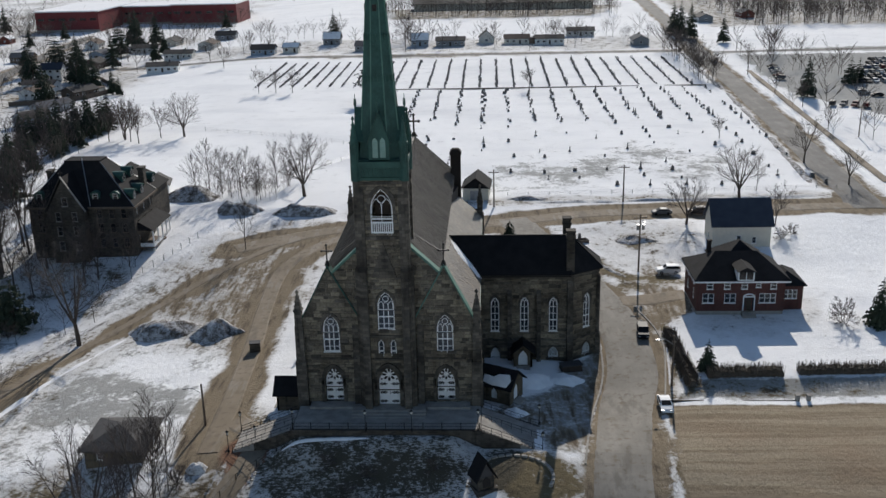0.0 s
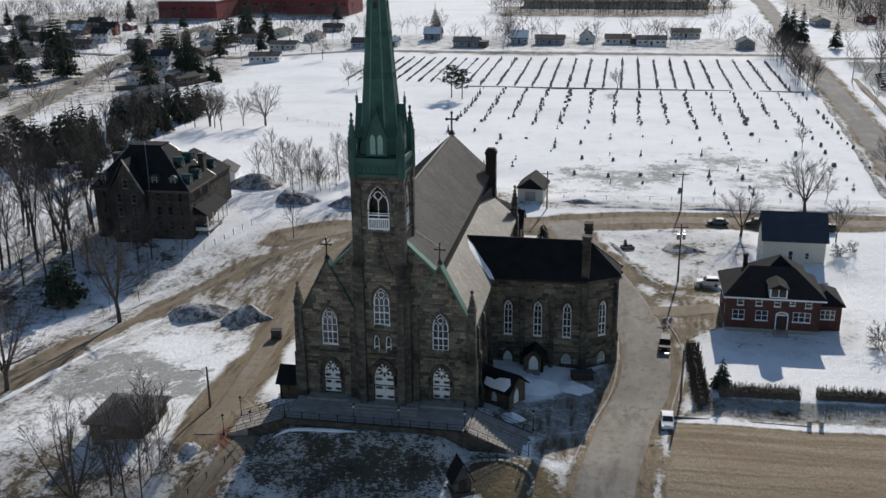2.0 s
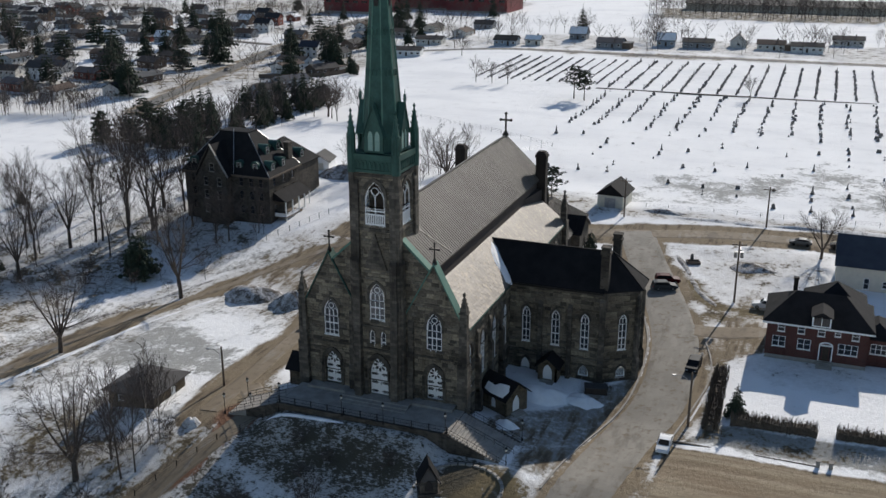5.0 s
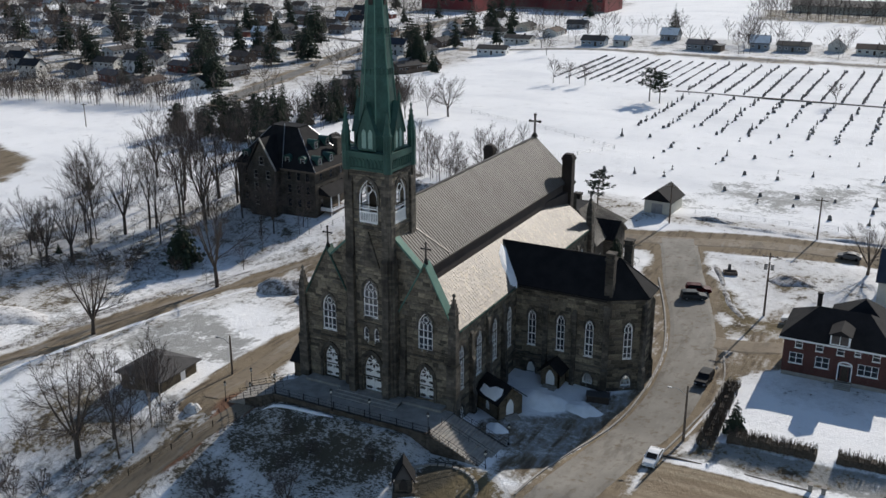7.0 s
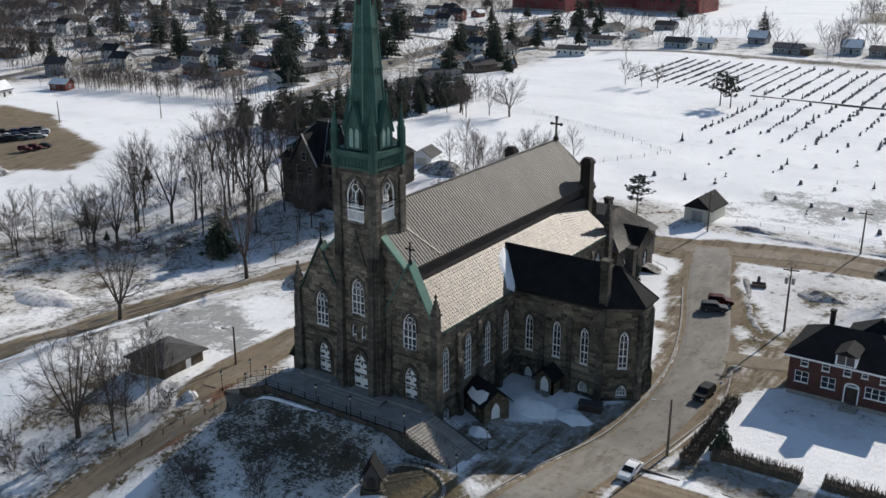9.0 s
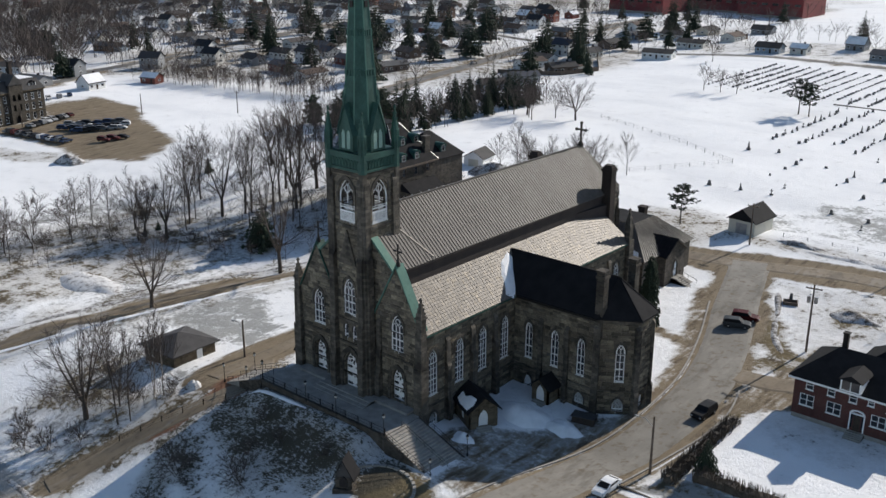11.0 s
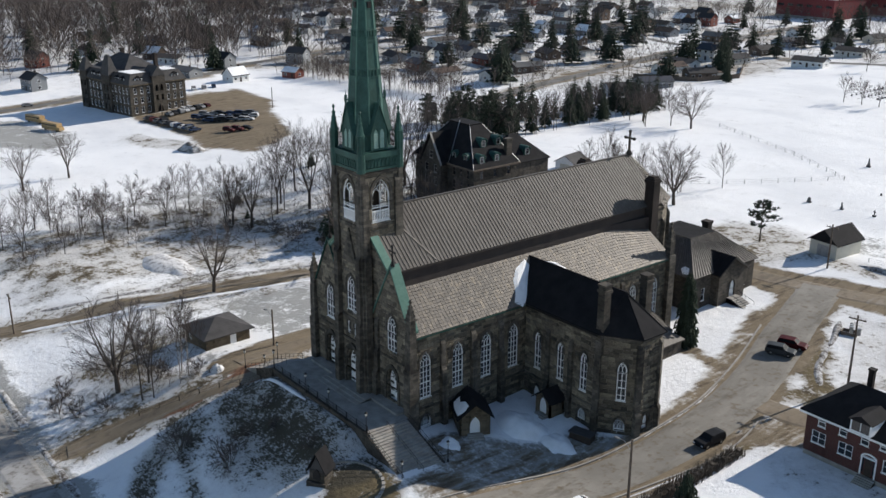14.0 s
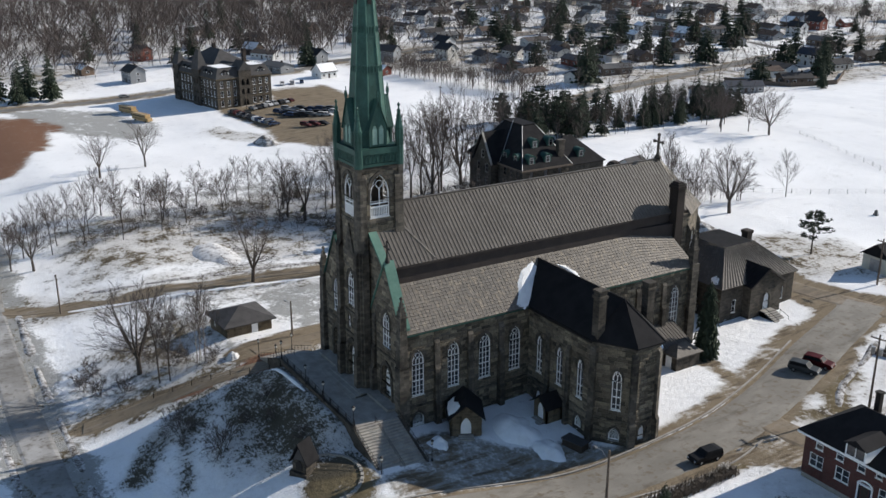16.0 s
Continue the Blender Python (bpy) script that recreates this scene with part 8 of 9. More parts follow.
# ---- trees ----
def bare_tree(seed, height, fork=0, spread=0.5, limbs=13, thick=0.016, fine=3, bare=0.28, stems=1):
    """Trunk and branches of a leafless broadleaf tree, as two meshes. fork: how many leaders the trunk parts into; bare: the part of the height with no limbs."""
    rnd = random.Random(seed)
    trunk, crown = MB(), MB()

    def wander(p, d, length, r0, r1, n, mb, sides, lift=0.12, kink=0.12):
        """A bent, tapering shoot; returns its points with directions and radii."""
        out = [(p, d, r0)]
        for i in range(n):
            d = (d + Vector((rnd.uniform(-1, 1), rnd.uniform(-1, 1), rnd.uniform(-0.5, 0.5))) * kink + Vector((0, 0, lift))).normalized()
            q = p + d * (length / n)
            r = r0 + (r1 - r0) * (i + 1) / n
            mb.tube(p, q, out[-1][2], r, sides)
            out.append((q, d, r))
            p = q
        return out

    def aside(d, angle, az):
        u = d.cross(Vector((0.31, 0.17, 1.0)) if abs(d.z) < 0.9 else Vector((1, 0.2, 0))).normalized()
        v = d.cross(u)
        return (d * math.cos(angle) + (u * math.cos(az) + v * math.sin(az)) * math.sin(angle)).normalized()

    def at(path, t):
        i = min(int(t * (len(path) - 1)), len(path) - 2)
        f = t * (len(path) - 1) - i
        return path[i][0].lerp(path[i + 1][0], f), path[i][1], path[i][2] + (path[i + 1][2] - path[i][2]) * f

    def limb(p, d, length, r):
        path = wander(p, d, length, r, max(r * 0.25, 0.014), 5, crown, 4, 0.06, 0.08)
        for k in range(7):
            t = 0.16 + 0.82 * (k + rnd.random() * 0.6) / 7
            q, dd, rr = at(path, min(t, 0.99))
            l2 = length * (0.62 - 0.3 * t) * rnd.uniform(0.7, 1.2)
            p2 = wander(q, aside(dd, rnd.uniform(0.3, 0.62), rnd.uniform(0, 6.28)), l2, max(rr * 0.45, 0.018), 0.012, 3, crown, 3, 0.06, 0.11)
            for j in range(3):
                q3, d3, _ = at(p2, min(0.25 + 0.3 * j + rnd.uniform(-0.1, 0.1), 0.99))
                p3 = wander(q3, aside(d3, rnd.uniform(0.3, 0.65), rnd.uniform(0, 6.28)), l2 * rnd.uniform(0.4, 0.75), 0.015, 0.010, 2, crown, 3, 0.06, 0.12)
                for _ in range(fine):
                    q4, d4, _ = at(p3, rnd.uniform(0.25, 0.99))
                    e4 = aside(d4, rnd.uniform(0.25, 0.6), rnd.uniform(0, 6.28))
                    crown.tube(q4, q4 + e4 * l2 * rnd.uniform(0.25, 0.5), 0.011, 0.007, 3)

    for s in range(stems):
        base = Vector((rnd.uniform(-0.3, 0.3), rnd.uniform(-0.3, 0.3), -0.3)) if stems > 1 else Vector((0, 0, -0.3))
        d0 = aside(Vector((0, 0, 1)), 0.5 * spread if stems > 1 else 0.04, 6.28 * s / stems + rnd.random())
        r0 = height * thick
        if fork:
            tr = wander(base, d0, height * bare, r0, r0 * 0.8, 4, trunk, 8, 0.03, 0.05)
            q, d, r = tr[-1]
            leaders = [wander(q, aside(d, spread * rnd.uniform(0.55, 1.1), 6.28 * (i + 0.4 * rnd.random()) / fork), height * (1 - bare) * rnd.uniform(0.8, 1.0), r * 0.62, 0.02, 6, trunk, 6, 0.08, 0.06) for i in range(fork)]
        else:
            leaders = [wander(base, d0, height, r0, 0.03, 9, trunk, 7, 0.05, 0.06)]
        for path in leaders:
            n = max(3, limbs // len(leaders))
            lo = 0.12 if fork else bare
            for i in range(n):
                t = lo + (0.97 - lo) * (i + 0.5 * rnd.random()) / n
                q, dd, rr = at(path, t)
                ll = height * (0.40 * (1 - t) + 0.17) * rnd.uniform(0.75, 1.15) * (0.85 if fork else 1.0)
                limb(q, aside(dd, (0.92 - 0.45 * t) * (0.62 + spread), i * 2.4 + rnd.random()), ll, max(rr * 0.5, 0.025))
    return trunk, crown


def make_tree(name, seed, height, label, bark=None, twig=None, group="bare trees", **kw):
    t, c = bare_tree(seed, height, **kw)
    ob = solo(name, t, bark or BARK, label, "tree", group, tidy=False, smooth=True)
    part("crown", c, twig or TWIG, ob, tidy=False)
    return ob


def put(ob, spots, seed=0, zoff=0.0):
    rnd = random.Random(seed)
    for i, (x, y, s) in enumerate(spots):
        m = pose(x, y, float(g(x, y)) + zoff, 0, 0, rnd.uniform(0, 360)) @ Matrix.Diagonal((s, s, s * rnd.uniform(0.92, 1.08), 1))
        if i == 0:
            ob.matrix_basis = m
        else:
            c = copy_thing(ob, m)
            c.matrix_basis = m


T_NEAR = make_tree("tree", 4, 13.0, "large bare broadleaf tree with many upright limbs", fork=6, spread=0.55, limbs=34, thick=0.029, bare=0.2, fine=2)
T_BIG = make_tree("tree", 3, 13.0, "large bare broadleaf tree with spreading limbs", fork=5, spread=0.5, limbs=24, thick=0.025, bare=0.24, fine=2)
T_MED = make_tree("tree", 8, 10.5, "bare broadleaf tree on the snow", fork=4, spread=0.5, limbs=20, thick=0.016, bare=0.24, fine=2)
T_TALL = make_tree("tree", 15, 16.0, "tall slender bare broadleaf tree", fork=3, spread=0.34, limbs=20, thick=0.014, bare=0.3, fine=1)
T_THIN = make_tree("tree", 23, 10.0, "thin bare young tree in snow", limbs=11, spread=0.3, thick=0.010, bare=0.2, fine=1)
T_BUSH = make_tree("shrub", 31, 4.2, "leafless many-stemmed brown shrub on snow", limbs=5, spread=1.1, thick=0.011, bare=0.1, stems=7, fine=1, group="bare shrubs")
T_BIRCH = make_tree("birch", 44, 11.0, "pale slender bare birch tree", BIRCH, TWIG, limbs=12, spread=0.1, thick=0.009, bare=0.25, fine=2)


def conifer(seed, h, r, droop=0.25, layers=16, gaps=0.0, taper=0.85):
    """Trunk and tiers of ragged drooping boughs."""
    rnd = random.Random(seed)
    tr = MB().frustum(0, 0, -0.3, h * 0.018, h * 0.98, 0.03, 6)
    cr = MB()
    for k in range(layers):
        t = k / (layers - 1)
        z = h * (0.10 + 0.88 * t)
        rad = r * (1 - t) ** taper + 0.12
        n = max(5, int(11 * (1 - t) + 5))
        for i in range(n):
            if rnd.random() < gaps:
                continue
            a = 2 * math.pi * (i + rnd.random()) / n
            L = rad * rnd.uniform(0.7, 1.15)
            d = Vector((math.cos(a), math.sin(a), 0))
            s = Vector((-d.y, d.x, 0))
            zz = z + rnd.uniform(-0.3, 0.3) * h / layers
            for j in range(3):  # three sprays along each bough
                b = d * (L * (0.15 + 0.3 * j)) + Vector((0, 0, zz - droop * L * (0.1 + 0.3 * j)))
                e = d * (L * (0.55 + 0.23 * j)) + Vector((0, 0, zz - droop * L * (0.5 + 0.35 * j)))
                w = L * (0.30 - 0.06 * j) * rnd.uniform(0.7, 1.2)
                up = Vector((0, 0, 0.12 * L + 0.05))
                mid = b.lerp(e, 0.45)
                cr.add([b, mid + s * w - up * 0.5, e, mid - s * w - up * 0.5, mid + up], [(0, 1, 4), (1, 2, 4), (2, 3, 4), (3, 0, 4), (0, 3, 2, 1)])
    return tr, cr


def make_conifer(name, seed, h, r, label, **kw):
    t, c = conifer(seed, h, r, **kw)
    ob = solo(name, t, BARK, label, "tree", "conifers", tidy=False, smooth=True)
    part("crown", c, NEEDLES, ob, tidy=False)
    return ob


C_TALL = make_conifer("spruce", 5, 15.0, 3.4, "tall dark spruce tree", layers=19, gaps=0.22)
C_WIDE = make_conifer("pine", 6, 12.0, 4.2, "broad dark pine tree", droop=0.05, layers=13, gaps=0.18)
def pine(seed, h):
    """A bare-stemmed pine with an open crown of flat needle clumps."""
    rnd = random.Random(seed)
    tr = MB().frustum(0, 0, -0.3, h * 0.022, h * 0.95, 0.05, 7)
    cr = MB()
    for k in range(26):
        t = 0.36 + 0.62 * (k + rnd.random()) / 26
        a = k * 2.4 + rnd.random()
        L = h * (0.36 * (1 - ((t - 0.58) / 0.52) ** 2)) * rnd.uniform(0.6, 1.08)
        p = Vector((0, 0, h * t))
        q = p + Vector((math.cos(a) * L, math.sin(a) * L, L * rnd.uniform(0.0, 0.4)))
        tr.tube(p, q, h * 0.007, 0.02, 4)
        for _ in range(6):
            c = p.lerp(q, rnd.uniform(0.3, 1.08)) + Vector((rnd.uniform(-1, 1), rnd.uniform(-1, 1), rnd.uniform(-0.4, 0.6))) * h * 0.065
            for _ in range(9):
                d = Vector((rnd.uniform(-1, 1), rnd.uniform(-1, 1), rnd.uniform(-0.3, 0.7))).normalized()
                s = d.cross(Vector((0, 0.3, 1))).normalized() * h * 0.012
                e = c + d * h * rnd.uniform(0.04, 0.07)
                cr.add([c - s, c + s, e + s * 0.6, e - s * 0.6, c + (e - c) * 0.5 + Vector((0, 0, h * 0.012))], [(0, 1, 4), (1, 2, 4), (2, 3, 4), (3, 0, 4)])
    ob = solo("pine", tr, BARK, "open-crowned pine with a bare stem", "tree", "conifers", tidy=False, smooth=True)
    part("crown", cr, NEEDLES, ob, tidy=False)
    return ob


C_PINE = pine(12, 9.0)
C_SMALL = make_conifer("young_spruce", 7, 5.2, 1.7, "small dark spruce on the lawn", layers=12)
C_CEDAR = make_conifer("cedar", 9, 13.5, 2.0, "dense dark columnar cedar beside the church", layers=40, droop=0.7, taper=0.32)

put(T_NEAR, [(-50.4, 101.6, 1.25), (43.6, 212.6, 0.9), (59.9, 232.0, 1.08), (-100.5, 313, 1.05), (-81.3, 133.8, 1.15), (-120, 312, 1.0), (-47.4, 238.8, 1.2)], 12)
put(T_BIG, [(86, 268, 0.9), (-110, 204, 1.5), (-116.8, 161.5, 1.3), (-76.0, 162.4, 1.4), (-190.7, 127.6, 1.15), (-104.5, 192, 1.5), (90, 244, 0.8), (-118, 179, 1.4), (-121.8, 158.8, 1.05), (-120.5, 96.4, 1.05), (-198.6, 143.2, 1.1), (-139.4, 213, 1.3)], 1)
put(T_MED, [(-113, 305, 1.1), (-122, 316, 1.1), (-108, 312, 1.0), (-125, 311, 1.1), (-117, 309, 1.1), (-53.4, 249, 0.8), (63.1, 212, 0.9), (-93.7, 393, 0.9), (-86.7, 393, 0.9), (-80, 393, 0.9), (15.4, 392, 0.9), (-137.6, 147.9, 1.05), (-131, 144.8, 1.1), (-136.1, 130.8, 1.15), (-130.7, 135, 1.05), (-139.2, 120.9, 0.95), (-129.8, 109.8, 1.0), (-124.4, 92.2, 1.3), (-128.8, 160.5, 1.3), (-120.4, 156, 1.0), (-85.3, 189.5, 1.15), (-83.0, 191.2, 1.15), (70, 300, 0.7), (-46.5, 545, 1.4), (-84, 545, 1.4), (-47.6, 105.9, 1.1), (103, 236, 0.8), (106, 310, 0.8), (110, 350, 0.9), (104, 560, 1.2), (-128, 470, 1.0), (-143, 500, 1.1), (-144, 142, 1.1), (-143, 128, 1.0), (-148, 118, 1.1), (-136, 100, 1.1), (-131, 96, 1.0)], 2)
put(T_TALL, [(x, y, s * 1.3) for x, y, s in ((-103, 203, 1.0), (-112, 193, 1.1), (-118, 200, 1.1), (-110, 198, 1.05), (-101.7, 180, 0.75), (-94, 184, 0.6), (-106, 178, 0.7), (-114.4, 183.4, 1.1), (-113.2, 184.4, 1.0), (-108.4, 187.7, 1.1), (-99, 186, 0.8), (-121, 171, 0.9), (-96, 196, 0.85), (-128, 176, 0.9), (-123, 206, 1.0), (-107, 214, 1.1), (-134, 184, 0.9), (-128, 214, 1.0), (-105, 194, 1.0), (-106, 207, 1.1))], 3)
put(T_THIN, [(x, y, s * 1.25) for x, y, s in ((-62.6, 235.5, 1.0), (-69, 241, 1.0), (-66, 238, 0.9), (-73, 243, 1.0), (-60, 240, 0.8), (-53.8, 201.7, 0.9), (-49.2, 260.3, 0.95), (-56, 247, 0.9), (-64, 246, 0.8), (66, 240, 0.7), (-43.9, 103.2, 1.3), (-42.6, 104.6, 1.0), (-135, 157, 1.0), (-139, 155, 1.0), (-143, 153, 1.0), (-134, 130, 0.9), (-128, 128, 0.9), (-138, 126, 0.9), (-146, 121, 1.0), (-151, 117, 0.9), (-142, 133, 0.8), (-118, 168, 1.1), (-122.5, 174, 1.2), (-78, 196, 0.9), (-145, 190, 0.9), (-151, 196, 0.9), (-148, 197, 1.0), (-75, 238, 0.9), (-58, 236, 0.8), (-133, 104, 1.0), (-128, 102, 1.1), (-135, 112, 1.0), (-140, 108, 1.0), (-126, 118, 0.8))], 4)
put(T_BUSH, [(-25.1, 100.9, 1.1), (-15.3, 104.1, 1.15), (60.3, 159, 1.1), (-47.5, 107.6, 0.8), (-50, 94.6, 0.9), (-54, 92.8, 1.0), (-58, 95.0, 0.9), (-46.5, 98.0, 0.8), (-19, 109, 0.55), (-8, 113, 0.5), (-42, 112, 0.7), (-115, 160, 0.9), (-110, 164, 0.9), (-125, 152, 1.0), (-104, 168, 0.9), (-101, 164, 0.8), (-96, 170, 0.8), (62, 203, 0.7), (65, 206, 0.6), (-134, 140, 0.8), (-16.5, 112, 0.5), (-22, 113.5, 0.5), (-92, 168, 0.8), (-119, 156, 0.9)], 5)
put(T_BIRCH, [(-44.6, 110.4, 1.1), (-42.8, 110.9, 1.1), (-43.6, 109.6, 0.95)], 6)
random.seed(5)
SPRUCES = []
while len(SPRUCES) < 36:  # dark belt of spruces north-west of the mansion
    y = random.uniform(261, 337)
    x = -131 - 0.06 * abs(y - 290) - random.random() ** 1.3 * 26
    if all(math.hypot(x - a, y - b) > 3.6 for a, b, c in SPRUCES):
        SPRUCES.append((x, y, random.uniform(0.62, 1.12)))
while len(SPRUCES) < 60:  # single spruces in the gardens of the town
    x, y = random.uniform(-560, -170), random.uniform(330, 690)
    if all(math.hypot(x - a, y - b) > 8 for a, b in placed) and seg_dist(x, y, TOWN_STREET) > 7:
        SPRUCES.append((x, y, random.uniform(0.8, 1.5)))
SPRUCES += [(-86, 547, 1.3), (-176, 430, 1.2), (-219, 516, 1.3), (-215, 590, 1.6), (-209, 583, 1.6), (-203, 598, 1.5), (-193, 456, 1.5), (-188, 449, 1.3), (-199, 462, 1.3), (-178, 520, 1.1), (104, 552, 1.4), (107, 540, 1.3), (102, 562, 1.3), (120, 520, 1.1), (117, 368, 1.15), (-380, 330, 1.2), (-430, 300, 1.3), (-280, 439, 1.5), (-228, 478, 1.5), (-163, 417, 0.8), (-158, 411, 0.6), (-340, 142, 1.3), (-346, 134, 1.5), (-352, 144, 1.4), (-338, 128, 1.2), (-348, 122, 1.4), (-356, 132, 1.3), (-420, 230, 1.4), (-436, 262, 1.5), (-462, 212, 1.4), (-490, 262, 1.5), (-410, 292, 1.3), (-475, 310, 1.5), (-530, 285, 1.6), (-444, 180, 1.4), (-510, 200, 1.5), (-400, 215, 1.3)]
put(C_TALL, SPRUCES, 7)
put(C_WIDE, [(x, y, s * (1.3 if x < -100 else 1.0)) for x, y, s in ((-150, 262, 0.8), (-158, 268, 0.9), (-166, 265, 0.8), (-174, 272, 0.85), (-182, 268, 0.75), (-162, 276, 0.9), (-91.3, 170, 1.05), (-95, 173, 0.8), (-232, 347, 1.35), (-237, 352, 1.2), (-190, 410, 1.1), (-286, 360, 1.0), (-250, 410, 1.1), (-360, 270, 1.1), (-262, 450, 1.0), (-141, 264, 0.8), (-146, 256, 0.7), (-106, 228, 0.85), (-124, 240, 0.9), (-260, 372, 1.3), (-284, 402, 1.4), (-308, 432, 1.4), (-242, 430, 1.4), (-330, 372, 1.3), (-300, 520, 1.5), (-272, 480, 1.4), (-350, 470, 1.4), (-215, 455, 1.3), (-225, 505, 1.3), (-206, 545, 1.3), (-380, 400, 1.4), (-410, 470, 1.5), (-440, 420, 1.4), (141, 393, 0.95), (146, 398, 0.8), (163, 390, 0.9), (-300, 480, 1.2), (-330, 420, 1.2), (-350, 520, 1.2), (-380, 440, 1.1))], 8)
put(C_PINE, [(-17.8, 231.0, 1.0), (-46.9, 371, 1.35), (-42.5, 369, 1.2), (-138, 258, 1.3), (-148, 268, 1.4), (-156, 260, 1.5), (-168, 274, 1.4), (-178, 264, 1.3)], 11)
put(C_SMALL, [(33.6, 141.6, 1.0), (66.0, 158.0, 1.6), (-137, 168, 0.7), (-152, 200, 0.9), (-124, 164, 0.5)], 9)
put(C_CEDAR, [(3.4, 179.4, 1.0)], 10)


# far woods and town trees: one object of many small trees each
def wood_stuff(name, spots, label, seed, hmin, hmax, slim=1.0, arms=9, stout=1.0):
    """Many upright bare trees: stem, rising branches and twigs each."""
    rnd = random.Random(seed)
    mb = MB()
    for x, y in spots:
        h = rnd.uniform(hmin, hmax)
        z = float(g(x, y)) - 0.3
        top = Vector((x + rnd.uniform(-0.05, 0.05) * h, y + rnd.uniform(-0.05, 0.05) * h, z + h * 0.95))
        foot = Vector((x, y, z))
        mb.tube(foot, top, h * 0.011, h * 0.003, 3)
        for i in range(arms):
            a, t = i * 2.4 + rnd.random(), 0.22 + 0.66 * (i + rnd.random()) / arms
            L = h * rnd.uniform(0.26, 0.42) * (1.15 - t) * slim
            p = foot.lerp(top, t)
            q = p + Vector((math.cos(a) * L, math.sin(a) * L, L * rnd.uniform(0.7, 1.7)))
            mb.tube(p, q, h * 0.006 * stout, h * 0.003 * stout, 3)
            for _ in range(4):
                b = a + rnd.uniform(-1.3, 1.3)
                l2 = L * rnd.uniform(0.45, 0.85)
                s = p.lerp(q, rnd.uniform(0.3, 1.0))
                mb.tube(s, s + Vector((math.cos(b) * l2, math.sin(b) * l2, l2 * rnd.uniform(0.5, 1.8))), h * 0.0036 * stout, h * 0.0022 * stout, 3)
    return solo(name, mb, TWIG, label, "woods", "", "stuff", tidy=False)


random.seed(77)
spots = []
while len(spots) < 1800:
    x, y = random.uniform(-820, -350), random.uniform(90, 560)
    inside = poly_depth(x, y, [(-350, 330), (-250, 340), (-250, 700), (-640, 700), (-560, 420), (-430, 350)]) > 0
    if x > -392 and y < 250 or inside and random.random() < 0.8 or seg_dist(x, y, SCHOOL_ROAD) < 11 or any(math.hypot(x - a, y - b) < 8 for a, b in placed):
        continue
    spots.append((x, y))
wood_stuff("woods", spots, "bare brown woods beyond the town", 1, 9, 19, 1.5, 8, 1.8)
spots = []
while len(spots) < 1000:  # garden trees of the town
    x, y = random.uniform(-640, -170), random.uniform(300, 760)
    if any(math.hypot(x - a, y - b) < 8 for a, b in placed) or seg_dist(x, y, TOWN_STREET) < 7 or x > -195 and y < 440:
        continue
    spots.append((x, y))
wood_stuff("town_trees", spots, "bare garden trees among the houses", 2, 6, 13, 1.4, 7, 1.4)
spots = [(random.uniform(150, 420), 592 + 230 * random.random() ** 1.6) for _ in range(1250)] + [(random.uniform(-75, 85), random.uniform(665, 722)) for _ in range(240)] + [(random.uniform(-700, 420), random.uniform(900, 1150)) for _ in range(420)]
wood_stuff("woods", spots, "dark bare woods at the edge of the fields", 3, 9, 17, 0.8, 5, 1.3)
spots = [(-325 + 104 * t + random.uniform(-6, 6), 292 + 22 * t + random.uniform(-6, 8)) for t in (random.random() for _ in range(190))]
wood_stuff("thicket", spots, "thicket of bare saplings behind the snowfield", 4, 6, 12, 0.8)
spots = [(random.uniform(-160, 95), random.uniform(500, 575)) for _ in range(80)] + [(88 + random.uniform(-4, 5), random.uniform(395, 500)) for _ in range(46)] + [(random.uniform(104, 135), 290 + 110 * random.random()) for _ in range(14)] + [(random.uniform(112, 145), random.uniform(410, 500)) for _ in range(26)]
wood_stuff("roadside_trees", spots, "bare roadside and garden trees", 5, 6, 13, 1.3, 8, 1.3)
# scrub on the bank west of the church and round the mansion
spots = [(random.uniform(-155, -88), random.uniform(118, 205)) for _ in range(210)]
spots = [(x, y) for x, y in spots if seg_dist(x, y, WEST_ROAD) > 9 and abs(y - (118 + (x + 155) * 1.1)) < 26]
wood_stuff("scrub", spots, "bare brown scrub on the snowy bank", 6, 2.0, 6)
spots = [(-64 + random.uniform(-14, 12), 240 + random.uniform(-6, 9)) for _ in range(60)]
wood_stuff("scrub", spots, "thin brown scrub round the soil heaps", 7, 2.5, 6.5)
hedgerow = smooth_line([(-124, 108), (-130, 120), (-137, 133), (-134, 148), (-133, 164), (-132, 178), (-130, 190), (-134, 202), (-131, 212)], 0.55)
spots = [(q.x + random.uniform(-2.2, 2.2), q.y + random.uniform(-1.5, 1.5)) for q in hedgerow]
wood_stuff("scrub", spots, "dense purple-brown scrub along the field edge", 14, 1.6, 4.2, 1.3, 8)
spots = [(random.uniform(-62, -41), 0) for _ in range(46)]
spots = [(x, 99.5 + (x + 62) * 0.52 + random.uniform(-2.5, 2.5)) for x, _ in spots]
wood_stuff("scrub", spots, "low bare bushes along the drive", 8, 1.4, 3.8, 1.5)

spots = [(-146 + random.uniform(-24, 18), 256 + 92 * random.random()) for _ in range(150)] + [(random.uniform(-185, -140), random.uniform(258, 285)) for _ in range(40)]
wood_stuff("thicket", spots, "brown bare trees among the spruces", 9, 6, 12)
spots = [(random.uniform(-104, -62), random.uniform(160, 198)) for _ in range(34)]
spots = [(x, y) for x, y in spots if seg_dist(x, y, WEST_ROAD) > 7 and x < -76]
wood_stuff("scrub", spots, "bare brush before the mansion", 10, 2.5, 8)

